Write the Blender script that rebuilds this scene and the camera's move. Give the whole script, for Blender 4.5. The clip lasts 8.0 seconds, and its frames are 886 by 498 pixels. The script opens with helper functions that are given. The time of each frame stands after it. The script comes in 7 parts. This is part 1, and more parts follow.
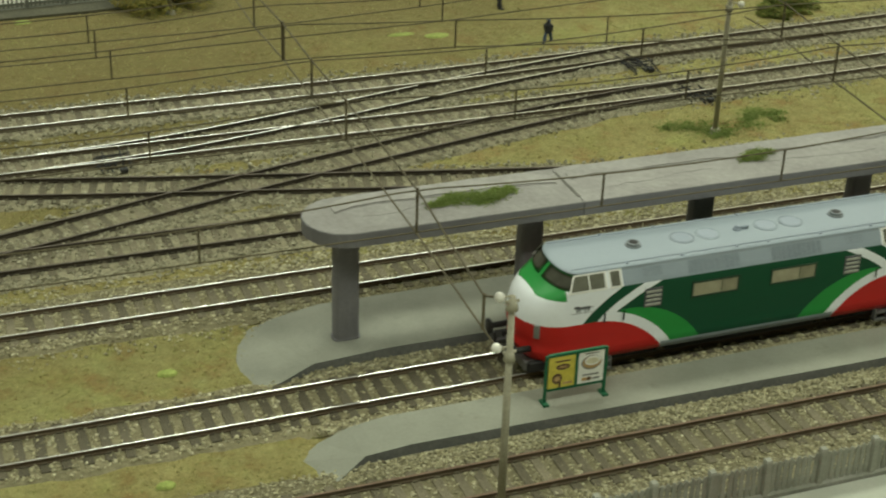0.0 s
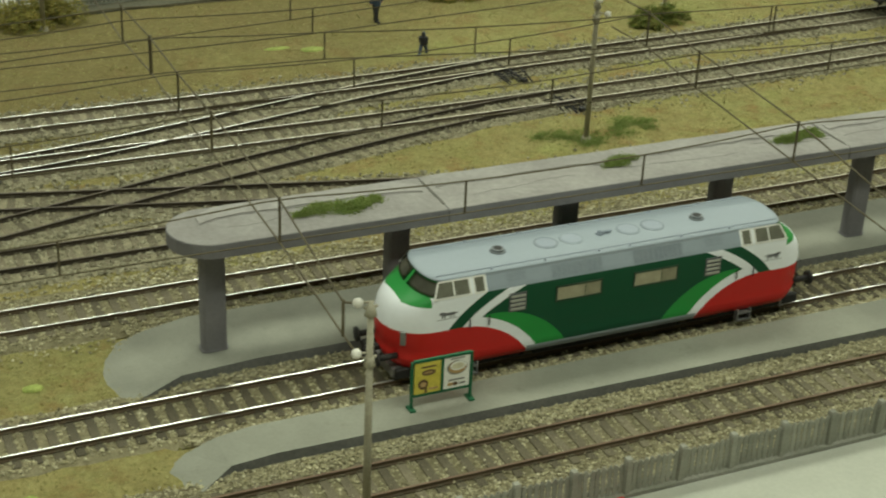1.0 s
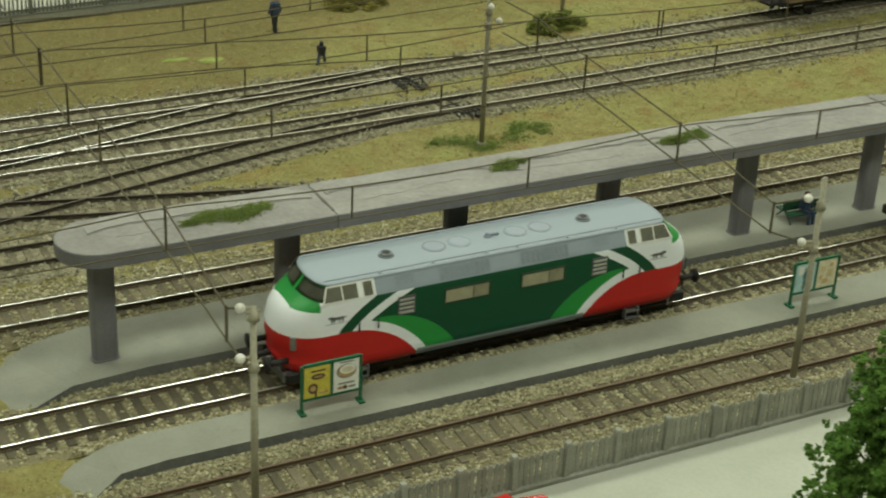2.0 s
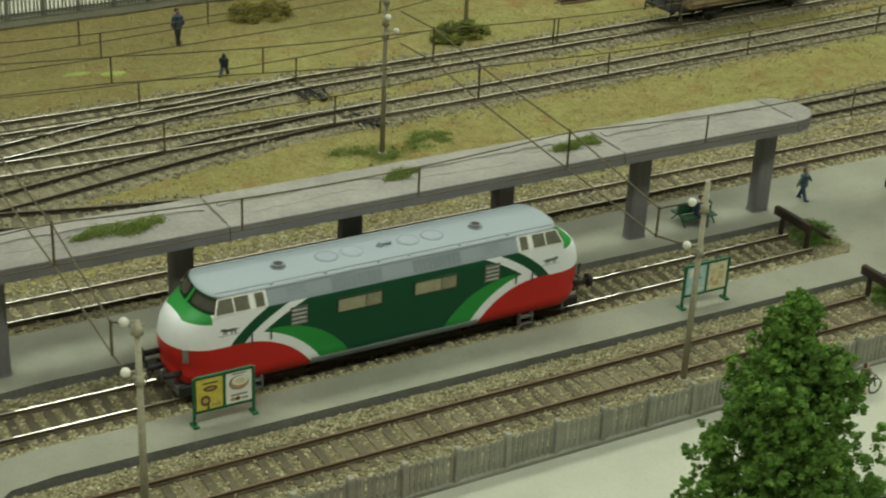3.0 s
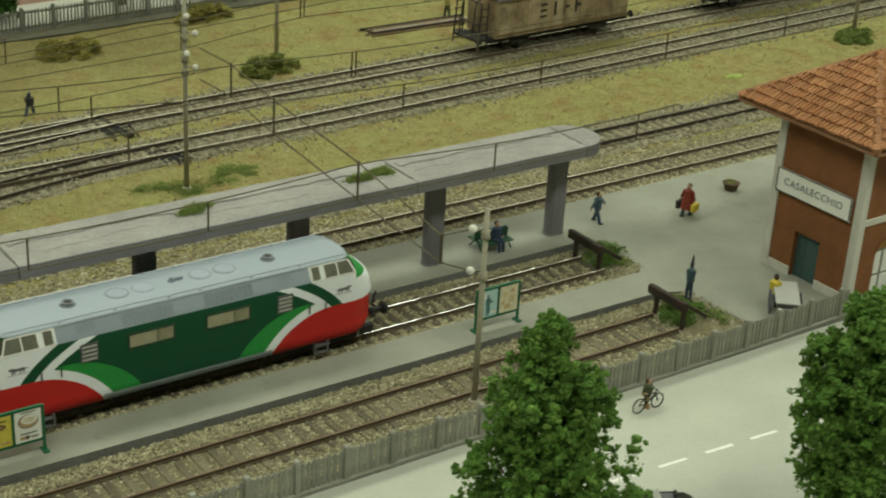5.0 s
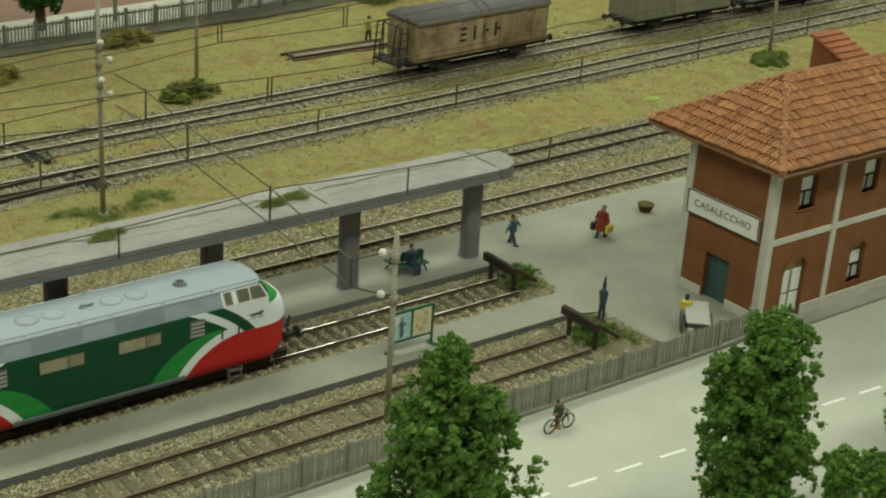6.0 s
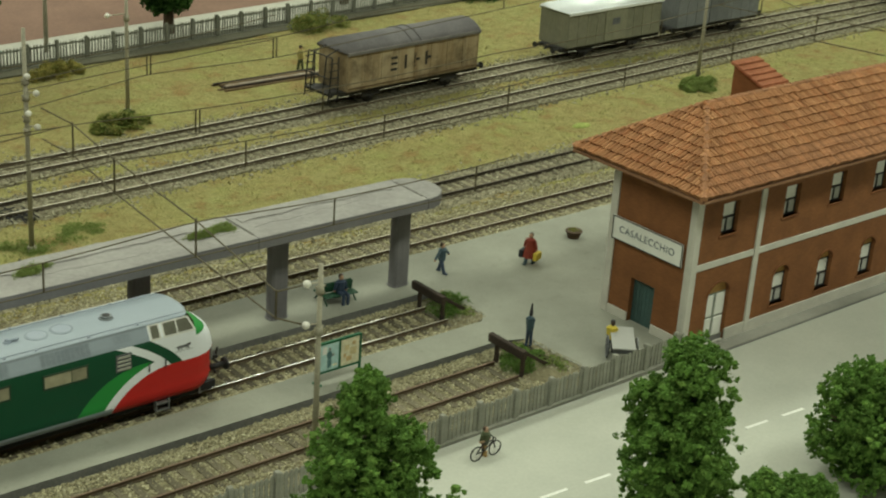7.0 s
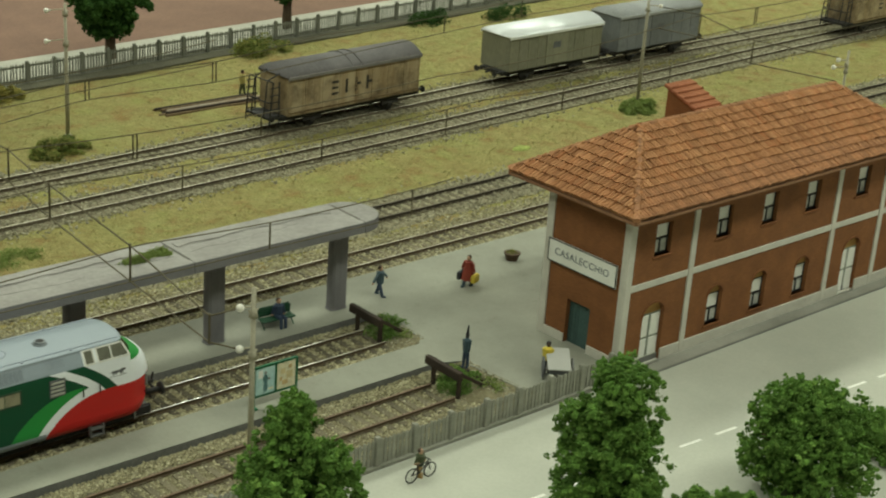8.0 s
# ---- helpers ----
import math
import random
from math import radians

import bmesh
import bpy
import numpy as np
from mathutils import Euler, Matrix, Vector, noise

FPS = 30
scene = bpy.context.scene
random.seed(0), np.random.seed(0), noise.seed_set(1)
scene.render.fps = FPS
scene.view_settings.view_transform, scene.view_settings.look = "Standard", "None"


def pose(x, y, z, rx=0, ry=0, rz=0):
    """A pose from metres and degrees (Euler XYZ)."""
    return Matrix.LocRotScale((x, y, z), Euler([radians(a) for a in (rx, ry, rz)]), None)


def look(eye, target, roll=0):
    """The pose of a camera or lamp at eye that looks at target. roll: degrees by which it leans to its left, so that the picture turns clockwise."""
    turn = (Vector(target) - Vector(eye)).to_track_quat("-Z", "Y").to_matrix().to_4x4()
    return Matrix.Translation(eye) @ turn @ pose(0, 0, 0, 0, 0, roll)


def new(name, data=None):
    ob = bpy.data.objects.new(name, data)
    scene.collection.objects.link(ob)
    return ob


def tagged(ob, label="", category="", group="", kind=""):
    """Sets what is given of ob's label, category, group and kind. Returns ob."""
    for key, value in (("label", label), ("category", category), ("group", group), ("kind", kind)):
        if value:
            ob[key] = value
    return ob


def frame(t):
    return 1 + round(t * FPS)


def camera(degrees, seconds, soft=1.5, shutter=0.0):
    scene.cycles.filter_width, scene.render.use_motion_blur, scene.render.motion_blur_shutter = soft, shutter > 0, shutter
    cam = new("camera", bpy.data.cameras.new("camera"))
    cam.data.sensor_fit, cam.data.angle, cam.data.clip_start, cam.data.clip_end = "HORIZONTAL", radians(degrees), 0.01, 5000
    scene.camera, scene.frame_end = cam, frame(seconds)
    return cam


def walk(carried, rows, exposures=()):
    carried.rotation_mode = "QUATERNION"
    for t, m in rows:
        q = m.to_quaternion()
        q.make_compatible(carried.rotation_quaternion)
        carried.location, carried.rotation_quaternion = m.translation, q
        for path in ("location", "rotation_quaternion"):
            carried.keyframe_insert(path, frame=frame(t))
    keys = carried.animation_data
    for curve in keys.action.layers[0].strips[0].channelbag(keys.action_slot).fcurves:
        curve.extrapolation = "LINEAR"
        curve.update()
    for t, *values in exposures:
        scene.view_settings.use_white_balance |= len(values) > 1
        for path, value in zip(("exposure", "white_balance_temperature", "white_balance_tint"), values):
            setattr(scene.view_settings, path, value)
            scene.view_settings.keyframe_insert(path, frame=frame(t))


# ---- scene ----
# A 1:87 model railway: dimensions are written in metres of the prototype and scaled by S.
S = 1 / 87.0
cam = camera(31.5, 8.0, soft=2.05, shutter=0.4)
PATH = [
    (0, (-15.82, -40.921, 27.505), (-15.175, -39.267, 26.583), 1.9),
    (0.5, (-15.293, -41.389, 27.484), (-14.591, -39.752, 26.574), 2.2),
    (1, (-14.826, -41.856, 27.434), (-14.065, -40.239, 26.537), 2.6),
    (1.5, (-14.402, -42.399, 27.468), (-13.595, -40.799, 26.58), 2.7),
    (2.8, (-13.105, -43.858, 27.835), (-12.196, -42.304, 26.963), 2.8),
    (3, (-12.884, -44.032, 27.885), (-11.96, -42.485, 27.016), 2.8),
    (3.5, (-12.537, -44.539, 27.987), (-11.573, -43.012, 27.127), 3.0),
    (4, (-12.238, -45.075, 28.166), (-11.23, -43.571, 27.316), 3.1),
    (4.5, (-11.798, -45.688, 28.387), (-10.755, -44.203, 27.547), 3.2),
    (5, (-11.422, -46.201, 28.556), (-10.339, -44.738, 27.729), 3.4),
    (5.2, (-11.338, -46.419, 28.599), (-10.239, -44.963, 27.779), 3.6),
    (6.5, (-10.593, -47.45, 29.098), (-9.411, -46.04, 28.314), 3.8),
    (7, (-10.5, -47.859, 29.331), (-9.288, -46.464, 28.565), 3.9),
    (7.5, (-10.397, -48.261, 29.444), (-9.161, -46.879, 28.695), 3.9),
    (8, (-10.122, -48.633, 29.516), (-8.861, -47.266, 28.781), 4.1),
]
walk(cam, [(t, look(Vector(eye) * S, Vector(target) * S, roll)) for t, eye, target, roll in PATH])

# ---- light: a hall with strip lamps under its ceiling ----
def lamp(x, y, z, length, width, watts, rx=0.0, ry=0.0, rz=0.0, tint=(0.93, 1.0, 0.815)):
    data = bpy.data.lights.new("strip_lamp", "AREA")
    data.shape, data.size, data.size_y, data.energy, data.color = "RECTANGLE", length, width, watts, tint
    ob = new("strip_lamp", data)
    ob.matrix_world = pose(x, y, z, rx, ry, rz)
    return ob


for lx in (-1.25, 1.05, 3.3):
    for ly in (-1.1, 1.2, 3.5, 5.6):
        lamp(lx, ly, 2.16, 1.5, 0.40, 24.2)

world = bpy.data.worlds.new("hall_air")
scene.world = world
world.use_nodes = True
world.node_tree.nodes["Background"].inputs[0].default_value = (0.5, 0.53, 0.45, 1)
world.node_tree.nodes["Background"].inputs[1].default_value = 0.15
scene.view_settings.exposure = 0.0

# ---- small mesh helpers, all in metres of the prototype ----
rng = random.Random(7)
nrg = np.random.default_rng(11)


def finish(name, bm, mats, smooth=False):
    bmesh.ops.recalc_face_normals(bm, faces=bm.faces)
    bm.transform(Matrix.Scale(S, 4))
    me = bpy.data.meshes.new(name)
    if smooth:
        for f in bm.faces:
            f.smooth = True
    bm.to_mesh(me)
    bm.free()
    for m in mats if isinstance(mats, (list, tuple)) else [mats]:
        me.materials.append(m)
    return me


def soup(name, verts, faces, mats, smooth=False):
    """A mesh from arrays of vertices (n, 3) and faces."""
    me = bpy.data.meshes.new(name)
    me.from_pydata((np.asarray(verts, float) * S).tolist(), [], np.asarray(faces).tolist())
    me.update()
    if smooth:
        me.polygons.foreach_set("use_smooth", [True] * len(me.polygons))
    for m in mats if isinstance(mats, (list, tuple)) else [mats]:
        me.materials.append(m)
    return me


def put(ob, x=0.0, y=0.0, z=0.0, rx=0.0, ry=0.0, rz=0.0):
    ob.matrix_basis = pose(x * S, y * S, z * S, rx, ry, rz)
    return ob


def thing(name, label, category, x=0.0, y=0.0, z=0.0, rz=0.0, group="", kind=""):
    return tagged(put(new(name), x, y, z, 0, 0, rz), label, category, group, kind)


def solid(name, bm, mats, label, category, x=0.0, y=0.0, z=0.0, rz=0.0, group="", kind="", smooth=False):
    """A top-level thing that is one mesh."""
    return tagged(put(new(name, finish(name, bm, mats, smooth)), x, y, z, 0, 0, rz), label, category, group, kind)


def part(name, bm, mats, parent, label="", smooth=False, kind=""):
    ob = new(name, bm if isinstance(bm, bpy.types.Mesh) else finish(name, bm, mats, smooth))
    ob.parent = parent
    return tagged(ob, label, "", "", kind)


def piece(name, me, parent, x=0.0, y=0.0, z=0.0, rx=0.0, ry=0.0, rz=0.0):
    """One of many alike pieces on a shared mesh."""
    ob = new(name, me)
    ob.parent = parent
    return put(ob, x, y, z, rx, ry, rz)


def box(bm, x0, x1, y0, y1, z0, z1, bevel=0.0, mi=0):
    m = Matrix.Translation(((x0 + x1) / 2, (y0 + y1) / 2, (z0 + z1) / 2)) @ Matrix.Diagonal((x1 - x0, y1 - y0, z1 - z0, 1))
    made = bmesh.ops.create_cube(bm, size=1, matrix=m)["verts"]
    faces = {f for v in made for f in v.link_faces}
    for f in faces:
        f.material_index = mi
    if bevel > 0:
        edges = list({e for v in made for e in v.link_edges})
        bmesh.ops.bevel(bm, geom=edges, offset=bevel, segments=1, affect="EDGES", material=mi)
    return bm


def rod(bm, a, b, r0, r1=None, n=8, mi=0):
    a, b = Vector(a), Vector(b)
    d = b - a
    m = Matrix.Translation((a + b) / 2) @ d.to_track_quat("Z", "Y").to_matrix().to_4x4()
    made = bmesh.ops.create_cone(bm, cap_ends=True, segments=n, radius1=r0, radius2=r0 if r1 is None else r1, depth=d.length, matrix=m)
    for f in {f for v in made["verts"] for f in v.link_faces}:
        f.material_index = mi
    return bm


def ball(bm, c, r, n=8, sx=1.0, sy=1.0, sz=1.0, mi=0):
    m = Matrix.Translation(c) @ Matrix.Diagonal((sx, sy, sz, 1))
    made = bmesh.ops.create_uvsphere(bm, u_segments=n + 2, v_segments=n, radius=r, matrix=m)
    for f in {f for v in made["verts"] for f in v.link_faces}:
        f.material_index = mi
    return bm


def tube(bm, points, r, n=5):
    for a, b in zip(points, points[1:]):
        rod(bm, a, b, r, r, n)
    return bm


def prism(bm, outline, z0, z1, mi=0):
    """An upright prism; z1 may be a list with one height for each corner."""
    tops = z1 if isinstance(z1, (list, tuple)) else [z1] * len(outline)
    low = [bm.verts.new((x, y, z0)) for x, y in outline]
    top = [bm.verts.new((x, y, z)) for (x, y), z in zip(outline, tops)]
    n = len(outline)
    made = [bm.faces.new(top), bm.faces.new(low[::-1])]
    made += [bm.faces.new((low[i], low[(i + 1) % n], top[(i + 1) % n], top[i])) for i in range(n)]
    for f in made:
        f.material_index = mi
    return bm


def quad(bm, *points, mi=0):
    f = bm.faces.new([bm.verts.new(p) for p in points])
    f.material_index = mi
    return f


def B():
    return bmesh.new()


# ---- materials ----
class Net:
    """Short notation for a node tree."""

    def __init__(self, name):
        self.mat = bpy.data.materials.new(name)
        self.mat.use_nodes = True
        self.tree = self.mat.node_tree
        self.nodes, self.links = self.tree.nodes, self.tree.links
        self.bsdf = self.nodes["Principled BSDF"]
        coord = self.nodes.new("ShaderNodeTexCoord")
        scale = self.nodes.new("ShaderNodeVectorMath")
        scale.operation = "SCALE"
        scale.inputs["Scale"].default_value = 1 / S
        self.links.new(coord.outputs["Object"], scale.inputs[0])
        self.where = scale.outputs[0]

    def wire(self, value, socket):
        if isinstance(value, bpy.types.NodeSocket):
            self.links.new(value, socket)
        elif isinstance(value, tuple):
            socket.default_value = (*value, 1) if len(value) == 3 else value
        else:
            socket.default_value = value

    def math(self, op, a, b=0.0, clamp=False):
        n = self.nodes.new("ShaderNodeMath")
        n.operation, n.use_clamp = op, clamp
        self.wire(a, n.inputs[0])
        self.wire(b, n.inputs[1])
        return n.outputs[0]

    def noise(self, scale, detail=3.0, rough=0.55, stretch=None):
        n = self.nodes.new("ShaderNodeTexNoise")
        n.inputs["Scale"].default_value, n.inputs["Detail"].default_value, n.inputs["Roughness"].default_value = scale, detail, rough
        src = self.where
        if stretch:
            mul = self.nodes.new("ShaderNodeVectorMath")
            mul.operation = "MULTIPLY"
            mul.inputs[1].default_value = stretch
            self.links.new(self.where, mul.inputs[0])
            src = mul.outputs[0]
        self.links.new(src, n.inputs["Vector"])
        return n.outputs[0]

    def ramp(self, fac, lo, hi):
        n = self.nodes.new("ShaderNodeMapRange")
        n.inputs[1].default_value, n.inputs[2].default_value = lo, hi
        self.wire(fac, n.inputs[0])
        return n.outputs[0]

    def mix(self, fac, a, b, mode="MIX"):
        n = self.nodes.new("ShaderNodeMix")
        n.data_type, n.blend_type = "RGBA", mode
        self.wire(fac, n.inputs[0])
        self.wire(a, n.inputs[6])
        self.wire(b, n.inputs[7])
        return n.outputs[2]

    def gray(self, value):
        n = self.nodes.new("ShaderNodeCombineColor")
        for s in n.inputs:
            self.wire(value, s)
        return n.outputs[0]

    def bump(self, height, depth):
        n = self.nodes.new("ShaderNodeBump")
        n.inputs["Strength"].default_value = 1.0
        n.inputs["Distance"].default_value = depth * S
        self.wire(height, n.inputs["Height"])
        self.links.new(n.outputs[0], self.bsdf.inputs["Normal"])

    def done(self, color, rough, metal=0.0, spec=0.5):
        self.wire(color, self.bsdf.inputs["Base Color"])
        self.wire(rough, self.bsdf.inputs["Roughness"])
        self.bsdf.inputs["Metallic"].default_value = metal
        self.bsdf.inputs["Specular IOR Level"].default_value = spec
        return self.mat


def surf(name, a, b, rough=0.8, coarse=0.8, fine=14.0, depth=0.02, metal=0.0, spec=0.3, vary=0.12, stretch=None, grain=0.35):
    """A two-scale surface: stains from a to b, grain on top, slight change from object to object."""
    n = Net(name)
    stain = n.ramp(n.noise(coarse, 4, 0.6), 0.32, 0.68)
    g = n.noise(fine, 3, 0.65, stretch)
    col = n.mix(stain, a, b)
    tone = n.ramp(g, 0.25, 0.75)
    col = n.mix(1.0, col, n.gray(n.math("ADD", n.math("MULTIPLY", tone, grain), 1 - grain / 2)), "MULTIPLY")
    if vary:
        info = n.nodes.new("ShaderNodeObjectInfo")
        col = n.mix(1.0, col, n.gray(n.math("ADD", n.math("MULTIPLY", info.outputs["Random"], 2 * vary), 1 - vary)), "MULTIPLY")
    if depth:
        n.bump(g, depth)
    r = n.math("ADD", n.math("MULTIPLY", stain, 0.12), rough - 0.06)
    return n.done(col, r, metal, spec)


def islands(name, colors, rough=0.85, fine=20.0, depth=0.01, spread=0.25, patch=0.0):
    """For many joined pieces: each one takes its own shade between the colours."""
    n = Net(name)
    geo = n.nodes.new("ShaderNodeNewGeometry")
    rnd = geo.outputs["Random Per Island"]
    r = n.nodes.new("ShaderNodeValToRGB")
    n.links.new(rnd, r.inputs[0])
    el = r.color_ramp.elements
    for i, c in enumerate(colors):
        e = el[i] if i < 2 else el.new(0.5)
        e.color = (*c, 1)
    for i in range(len(colors)):
        el[i].position = i / max(1, len(colors) - 1)
    for i, c in enumerate(colors):
        el[i].color = (*c, 1)
    g = n.noise(fine, 2)
    col = n.mix(1.0, r.outputs[0], n.gray(n.math("ADD", n.math("MULTIPLY", g, 2 * spread), 1 - spread)), "MULTIPLY")
    if patch:
        p = n.ramp(n.noise(1.2, 4, 0.65), 0.34, 0.66)
        col = n.mix(1.0, col, n.gray(n.math("ADD", n.math("MULTIPLY", p, 2 * patch), 1 - patch)), "MULTIPLY")
    if depth:
        n.bump(g, depth)
    return n.done(col, rough, 0.0, 0.2)


def turf():
    n = Net("turf")
    big = n.ramp(n.noise(0.16, 4, 0.6), 0.36, 0.66)
    mid = n.ramp(n.noise(0.9, 5, 0.7), 0.35, 0.7)
    speck = n.noise(7.0, 5, 0.85)
    tuft = n.noise(2.4, 4, 0.8)
    rust = n.ramp(n.noise(0.45, 4, 0.62), 0.53, 0.68)
    fresh = n.ramp(n.noise(0.42, 5, 0.66), 0.52, 0.68)
    col = n.mix(big, (0.338, 0.294, 0.122), (0.318, 0.312, 0.122))
    col = n.mix(n.math("MULTIPLY", mid, 0.6), col, (0.21, 0.165, 0.055))
    col = n.mix(n.math("MULTIPLY", rust, 0.65), col, (0.275, 0.165, 0.068))
    col = n.mix(n.math("MULTIPLY", fresh, 0.6), col, (0.295, 0.308, 0.100))
    sep = n.nodes.new("ShaderNodeSeparateXYZ")
    n.links.new(n.where, sep.inputs[0])
    west = n.math("ADD", n.math("MULTIPLY", sep.outputs[0], -0.020), n.math("MULTIPLY", sep.outputs[1], 0.030))
    dry = n.ramp(n.math("ADD", west, n.math("MULTIPLY", n.noise(0.12, 3), 0.9)), 0.75, 1.30)
    col = n.mix(n.math("MULTIPLY", dry, 0.78), col, (0.172, 0.140, 0.058))
    fleck = n.ramp(n.noise(3.6, 3, 0.9), 0.60, 0.68)
    pale = n.ramp(n.noise(4.4, 3, 0.9), 0.61, 0.69)
    col = n.mix(n.math("MULTIPLY", fleck, 0.18), col, (0.13, 0.10, 0.035))
    col = n.mix(n.math("MULTIPLY", pale, 0.5), col, (0.44, 0.43, 0.22))
    col = n.mix(1.0, col, n.gray(n.math("ADD", n.math("MULTIPLY", n.ramp(speck, 0.28, 0.72), 0.40), 0.80)), "MULTIPLY")
    col = n.mix(1.0, col, n.gray(n.math("ADD", n.math("MULTIPLY", n.ramp(tuft, 0.3, 0.7), 0.34), 0.83)), "MULTIPLY")
    n.bump(n.math("ADD", speck, tuft), 0.08)
    return n.done(col, 0.95, 0.0, 0.1)


def glass(name, tint, rough=0.06):
    n = Net(name)
    n.bsdf.inputs["Transmission Weight"].default_value = 0.0
    return n.done(n.mix(n.ramp(n.noise(2.0), 0.3, 0.7), tint, tuple(c * 0.7 for c in tint)), rough, 0.0, 0.6)


TURF = turf()
EARTH = surf("ballast_bed", (0.190, 0.173, 0.112), (0.275, 0.250, 0.165), 0.95, 0.7, 7.0, 0.07, spec=0.1, grain=0.7)
STONE = islands("ballast_stones", [(0.215, 0.188, 0.115), (0.36, 0.330, 0.200), (0.51, 0.475, 0.300), (0.29, 0.265, 0.172), (0.64, 0.60, 0.41)], 0.9, 9.0, 0.02)
EARTH_BROWN = surf("brown_bed", (0.165, 0.148, 0.085), (0.225, 0.200, 0.122), 0.95, 0.9, 6.0, 0.06, spec=0.1, grain=0.7)
STONE_DARK = islands("yard_stones", [(0.165, 0.152, 0.100), (0.265, 0.245, 0.165), (0.44, 0.415, 0.295), (0.225, 0.210, 0.142), (0.36, 0.335, 0.230)], 0.9, 9.0, 0.02)
SLEEPER = surf("sleeper_wood", (0.105, 0.092, 0.062), (0.152, 0.134, 0.092), 0.9, 1.2, 9.0, 0.03, spec=0.15, vary=0.2, stretch=(6, 1, 6))
SLEEPER_YARD = surf("buried_sleeper_wood", (0.128, 0.112, 0.075), (0.190, 0.167, 0.112), 0.9, 0.9, 7.0, 0.03, spec=0.15, vary=0.3, stretch=(5, 1, 5), grain=0.5)
RUST = surf("rail_rust", (0.085, 0.062, 0.038), (0.125, 0.094, 0.058), 0.8, 0.5, 12.0, 0.01, spec=0.2, vary=0.0)


def rail_polish(name, bright, dull, start, end, rough, metal=0.9):
    """Polished tread, lamp glare painted pale at low x, dull and stained further on."""
    n = Net(name)
    sep = n.nodes.new("ShaderNodeSeparateXYZ")
    n.links.new(n.where, sep.inputs[0])
    # fades out the painted glare from start to end along the rail
    dulled = n.ramp(n.math("ADD", sep.outputs[0], n.math("MULTIPLY", n.noise(0.35, 4, 0.7), 9.0)), start + 4.5, end + 4.5)
    stain = n.ramp(n.noise(1.1, 4, 0.7, (1, 0, 0)), 0.45, 0.75)
    dulled = n.math("MAXIMUM", dulled, n.math("MULTIPLY", stain, 0.45))
    return n.done(n.mix(dulled, bright, dull), n.math("ADD", n.math("MULTIPLY", dulled, 0.20), rough), metal, 0.4)


SHINE = rail_polish("rail_polish", (0.74, 0.72, 0.66), (0.58, 0.54, 0.44), 20.0, 30.0, 0.17, 0.6)
SHINE_THROUGH = rail_polish("rail_polish_through", (0.80, 0.78, 0.72), (0.46, 0.42, 0.33), 1.0, 6.0, 0.18, 0.35)
SHINE_YARD = rail_polish("rail_glare_yard", (0.90, 0.88, 0.82), (0.68, 0.63, 0.50), 2.0, 12.0, 0.18, 0.35)
RUST_DARK = surf("yard_rail_flank", (0.040, 0.033, 0.023), (0.066, 0.053, 0.036), 0.8, 0.5, 12.0, 0.01, spec=0.2, vary=0.0)
RUST_YARD = surf("yard_rail_rust", (0.080, 0.062, 0.040), (0.120, 0.096, 0.064), 0.8, 0.5, 12.0, 0.01, spec=0.2, vary=0.0)
SHINE_DARK = surf("rail_dark_tread", (0.085, 0.068, 0.052), (0.150, 0.120, 0.092), 0.5, 0.3, 6.0, 0.0, metal=0.4, vary=0.0)
SHINE_RUSTY = surf("rail_dull", (0.16, 0.10, 0.07), (0.24, 0.16, 0.11), 0.55, 0.3, 6.0, 0.0, metal=0.4, vary=0.0)


def asphalt():
    """Platform asphalt: pale and worn on the forecourt, shade painted along the covered island."""
    n = Net("platform_asphalt")
    sep = n.nodes.new("ShaderNodeSeparateXYZ")
    n.links.new(n.where, sep.inputs[0])
    x, y = sep.outputs[0], sep.outputs[1]
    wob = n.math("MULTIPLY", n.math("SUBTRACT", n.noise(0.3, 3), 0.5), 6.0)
    # soft shade of the canopy put into the colour, fading towards the forecourt
    canopy_shade = n.math("MULTIPLY", n.ramp(y, 0.9, 1.8), n.ramp(n.math("ADD", x, wob), 37.0, 29.0))
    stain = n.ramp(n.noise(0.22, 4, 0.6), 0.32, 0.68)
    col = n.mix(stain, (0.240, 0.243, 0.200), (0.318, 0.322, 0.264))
    col = n.mix(n.math("MULTIPLY", canopy_shade, 0.40), col, n.mix(n.ramp(n.noise(0.45, 4, 0.65), 0.35, 0.65), (0.160, 0.162, 0.136), (0.228, 0.229, 0.190)))
    spot = n.ramp(n.noise(1.3, 5, 0.75), 0.60, 0.72)
    col = n.mix(n.math("MULTIPLY", spot, 0.35), col, (0.15, 0.145, 0.115))
    g = n.noise(10.0, 3, 0.65)
    col = n.mix(1.0, col, n.gray(n.math("ADD", n.math("MULTIPLY", g, 0.26), 0.87)), "MULTIPLY")
    n.bump(g, 0.012)
    return n.done(col, 0.85, 0.0, 0.2)


PAVE = asphalt()
PAVE_EDGE = surf("platform_edge", (0.125, 0.128, 0.120), (0.180, 0.180, 0.168), 0.85, 0.5, 8.0, 0.02, vary=0)
ROAD = surf("road_surface", (0.405, 0.415, 0.350), (0.490, 0.498, 0.422), 0.7, 0.16, 7.0, 0.008, vary=0, grain=0.10)
PAVEMENT = surf("pavement_gray", (0.205, 0.202, 0.172), (0.33, 0.325, 0.28), 0.85, 0.25, 9.0, 0.01, vary=0, grain=0.2)
ROAD_LINE = surf("road_paint", (0.80, 0.80, 0.74), (0.72, 0.73, 0.66), 0.6, 0.5, 9.0, 0.0, vary=0.03)
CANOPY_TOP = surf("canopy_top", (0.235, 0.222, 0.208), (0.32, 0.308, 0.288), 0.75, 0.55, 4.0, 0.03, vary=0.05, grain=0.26)
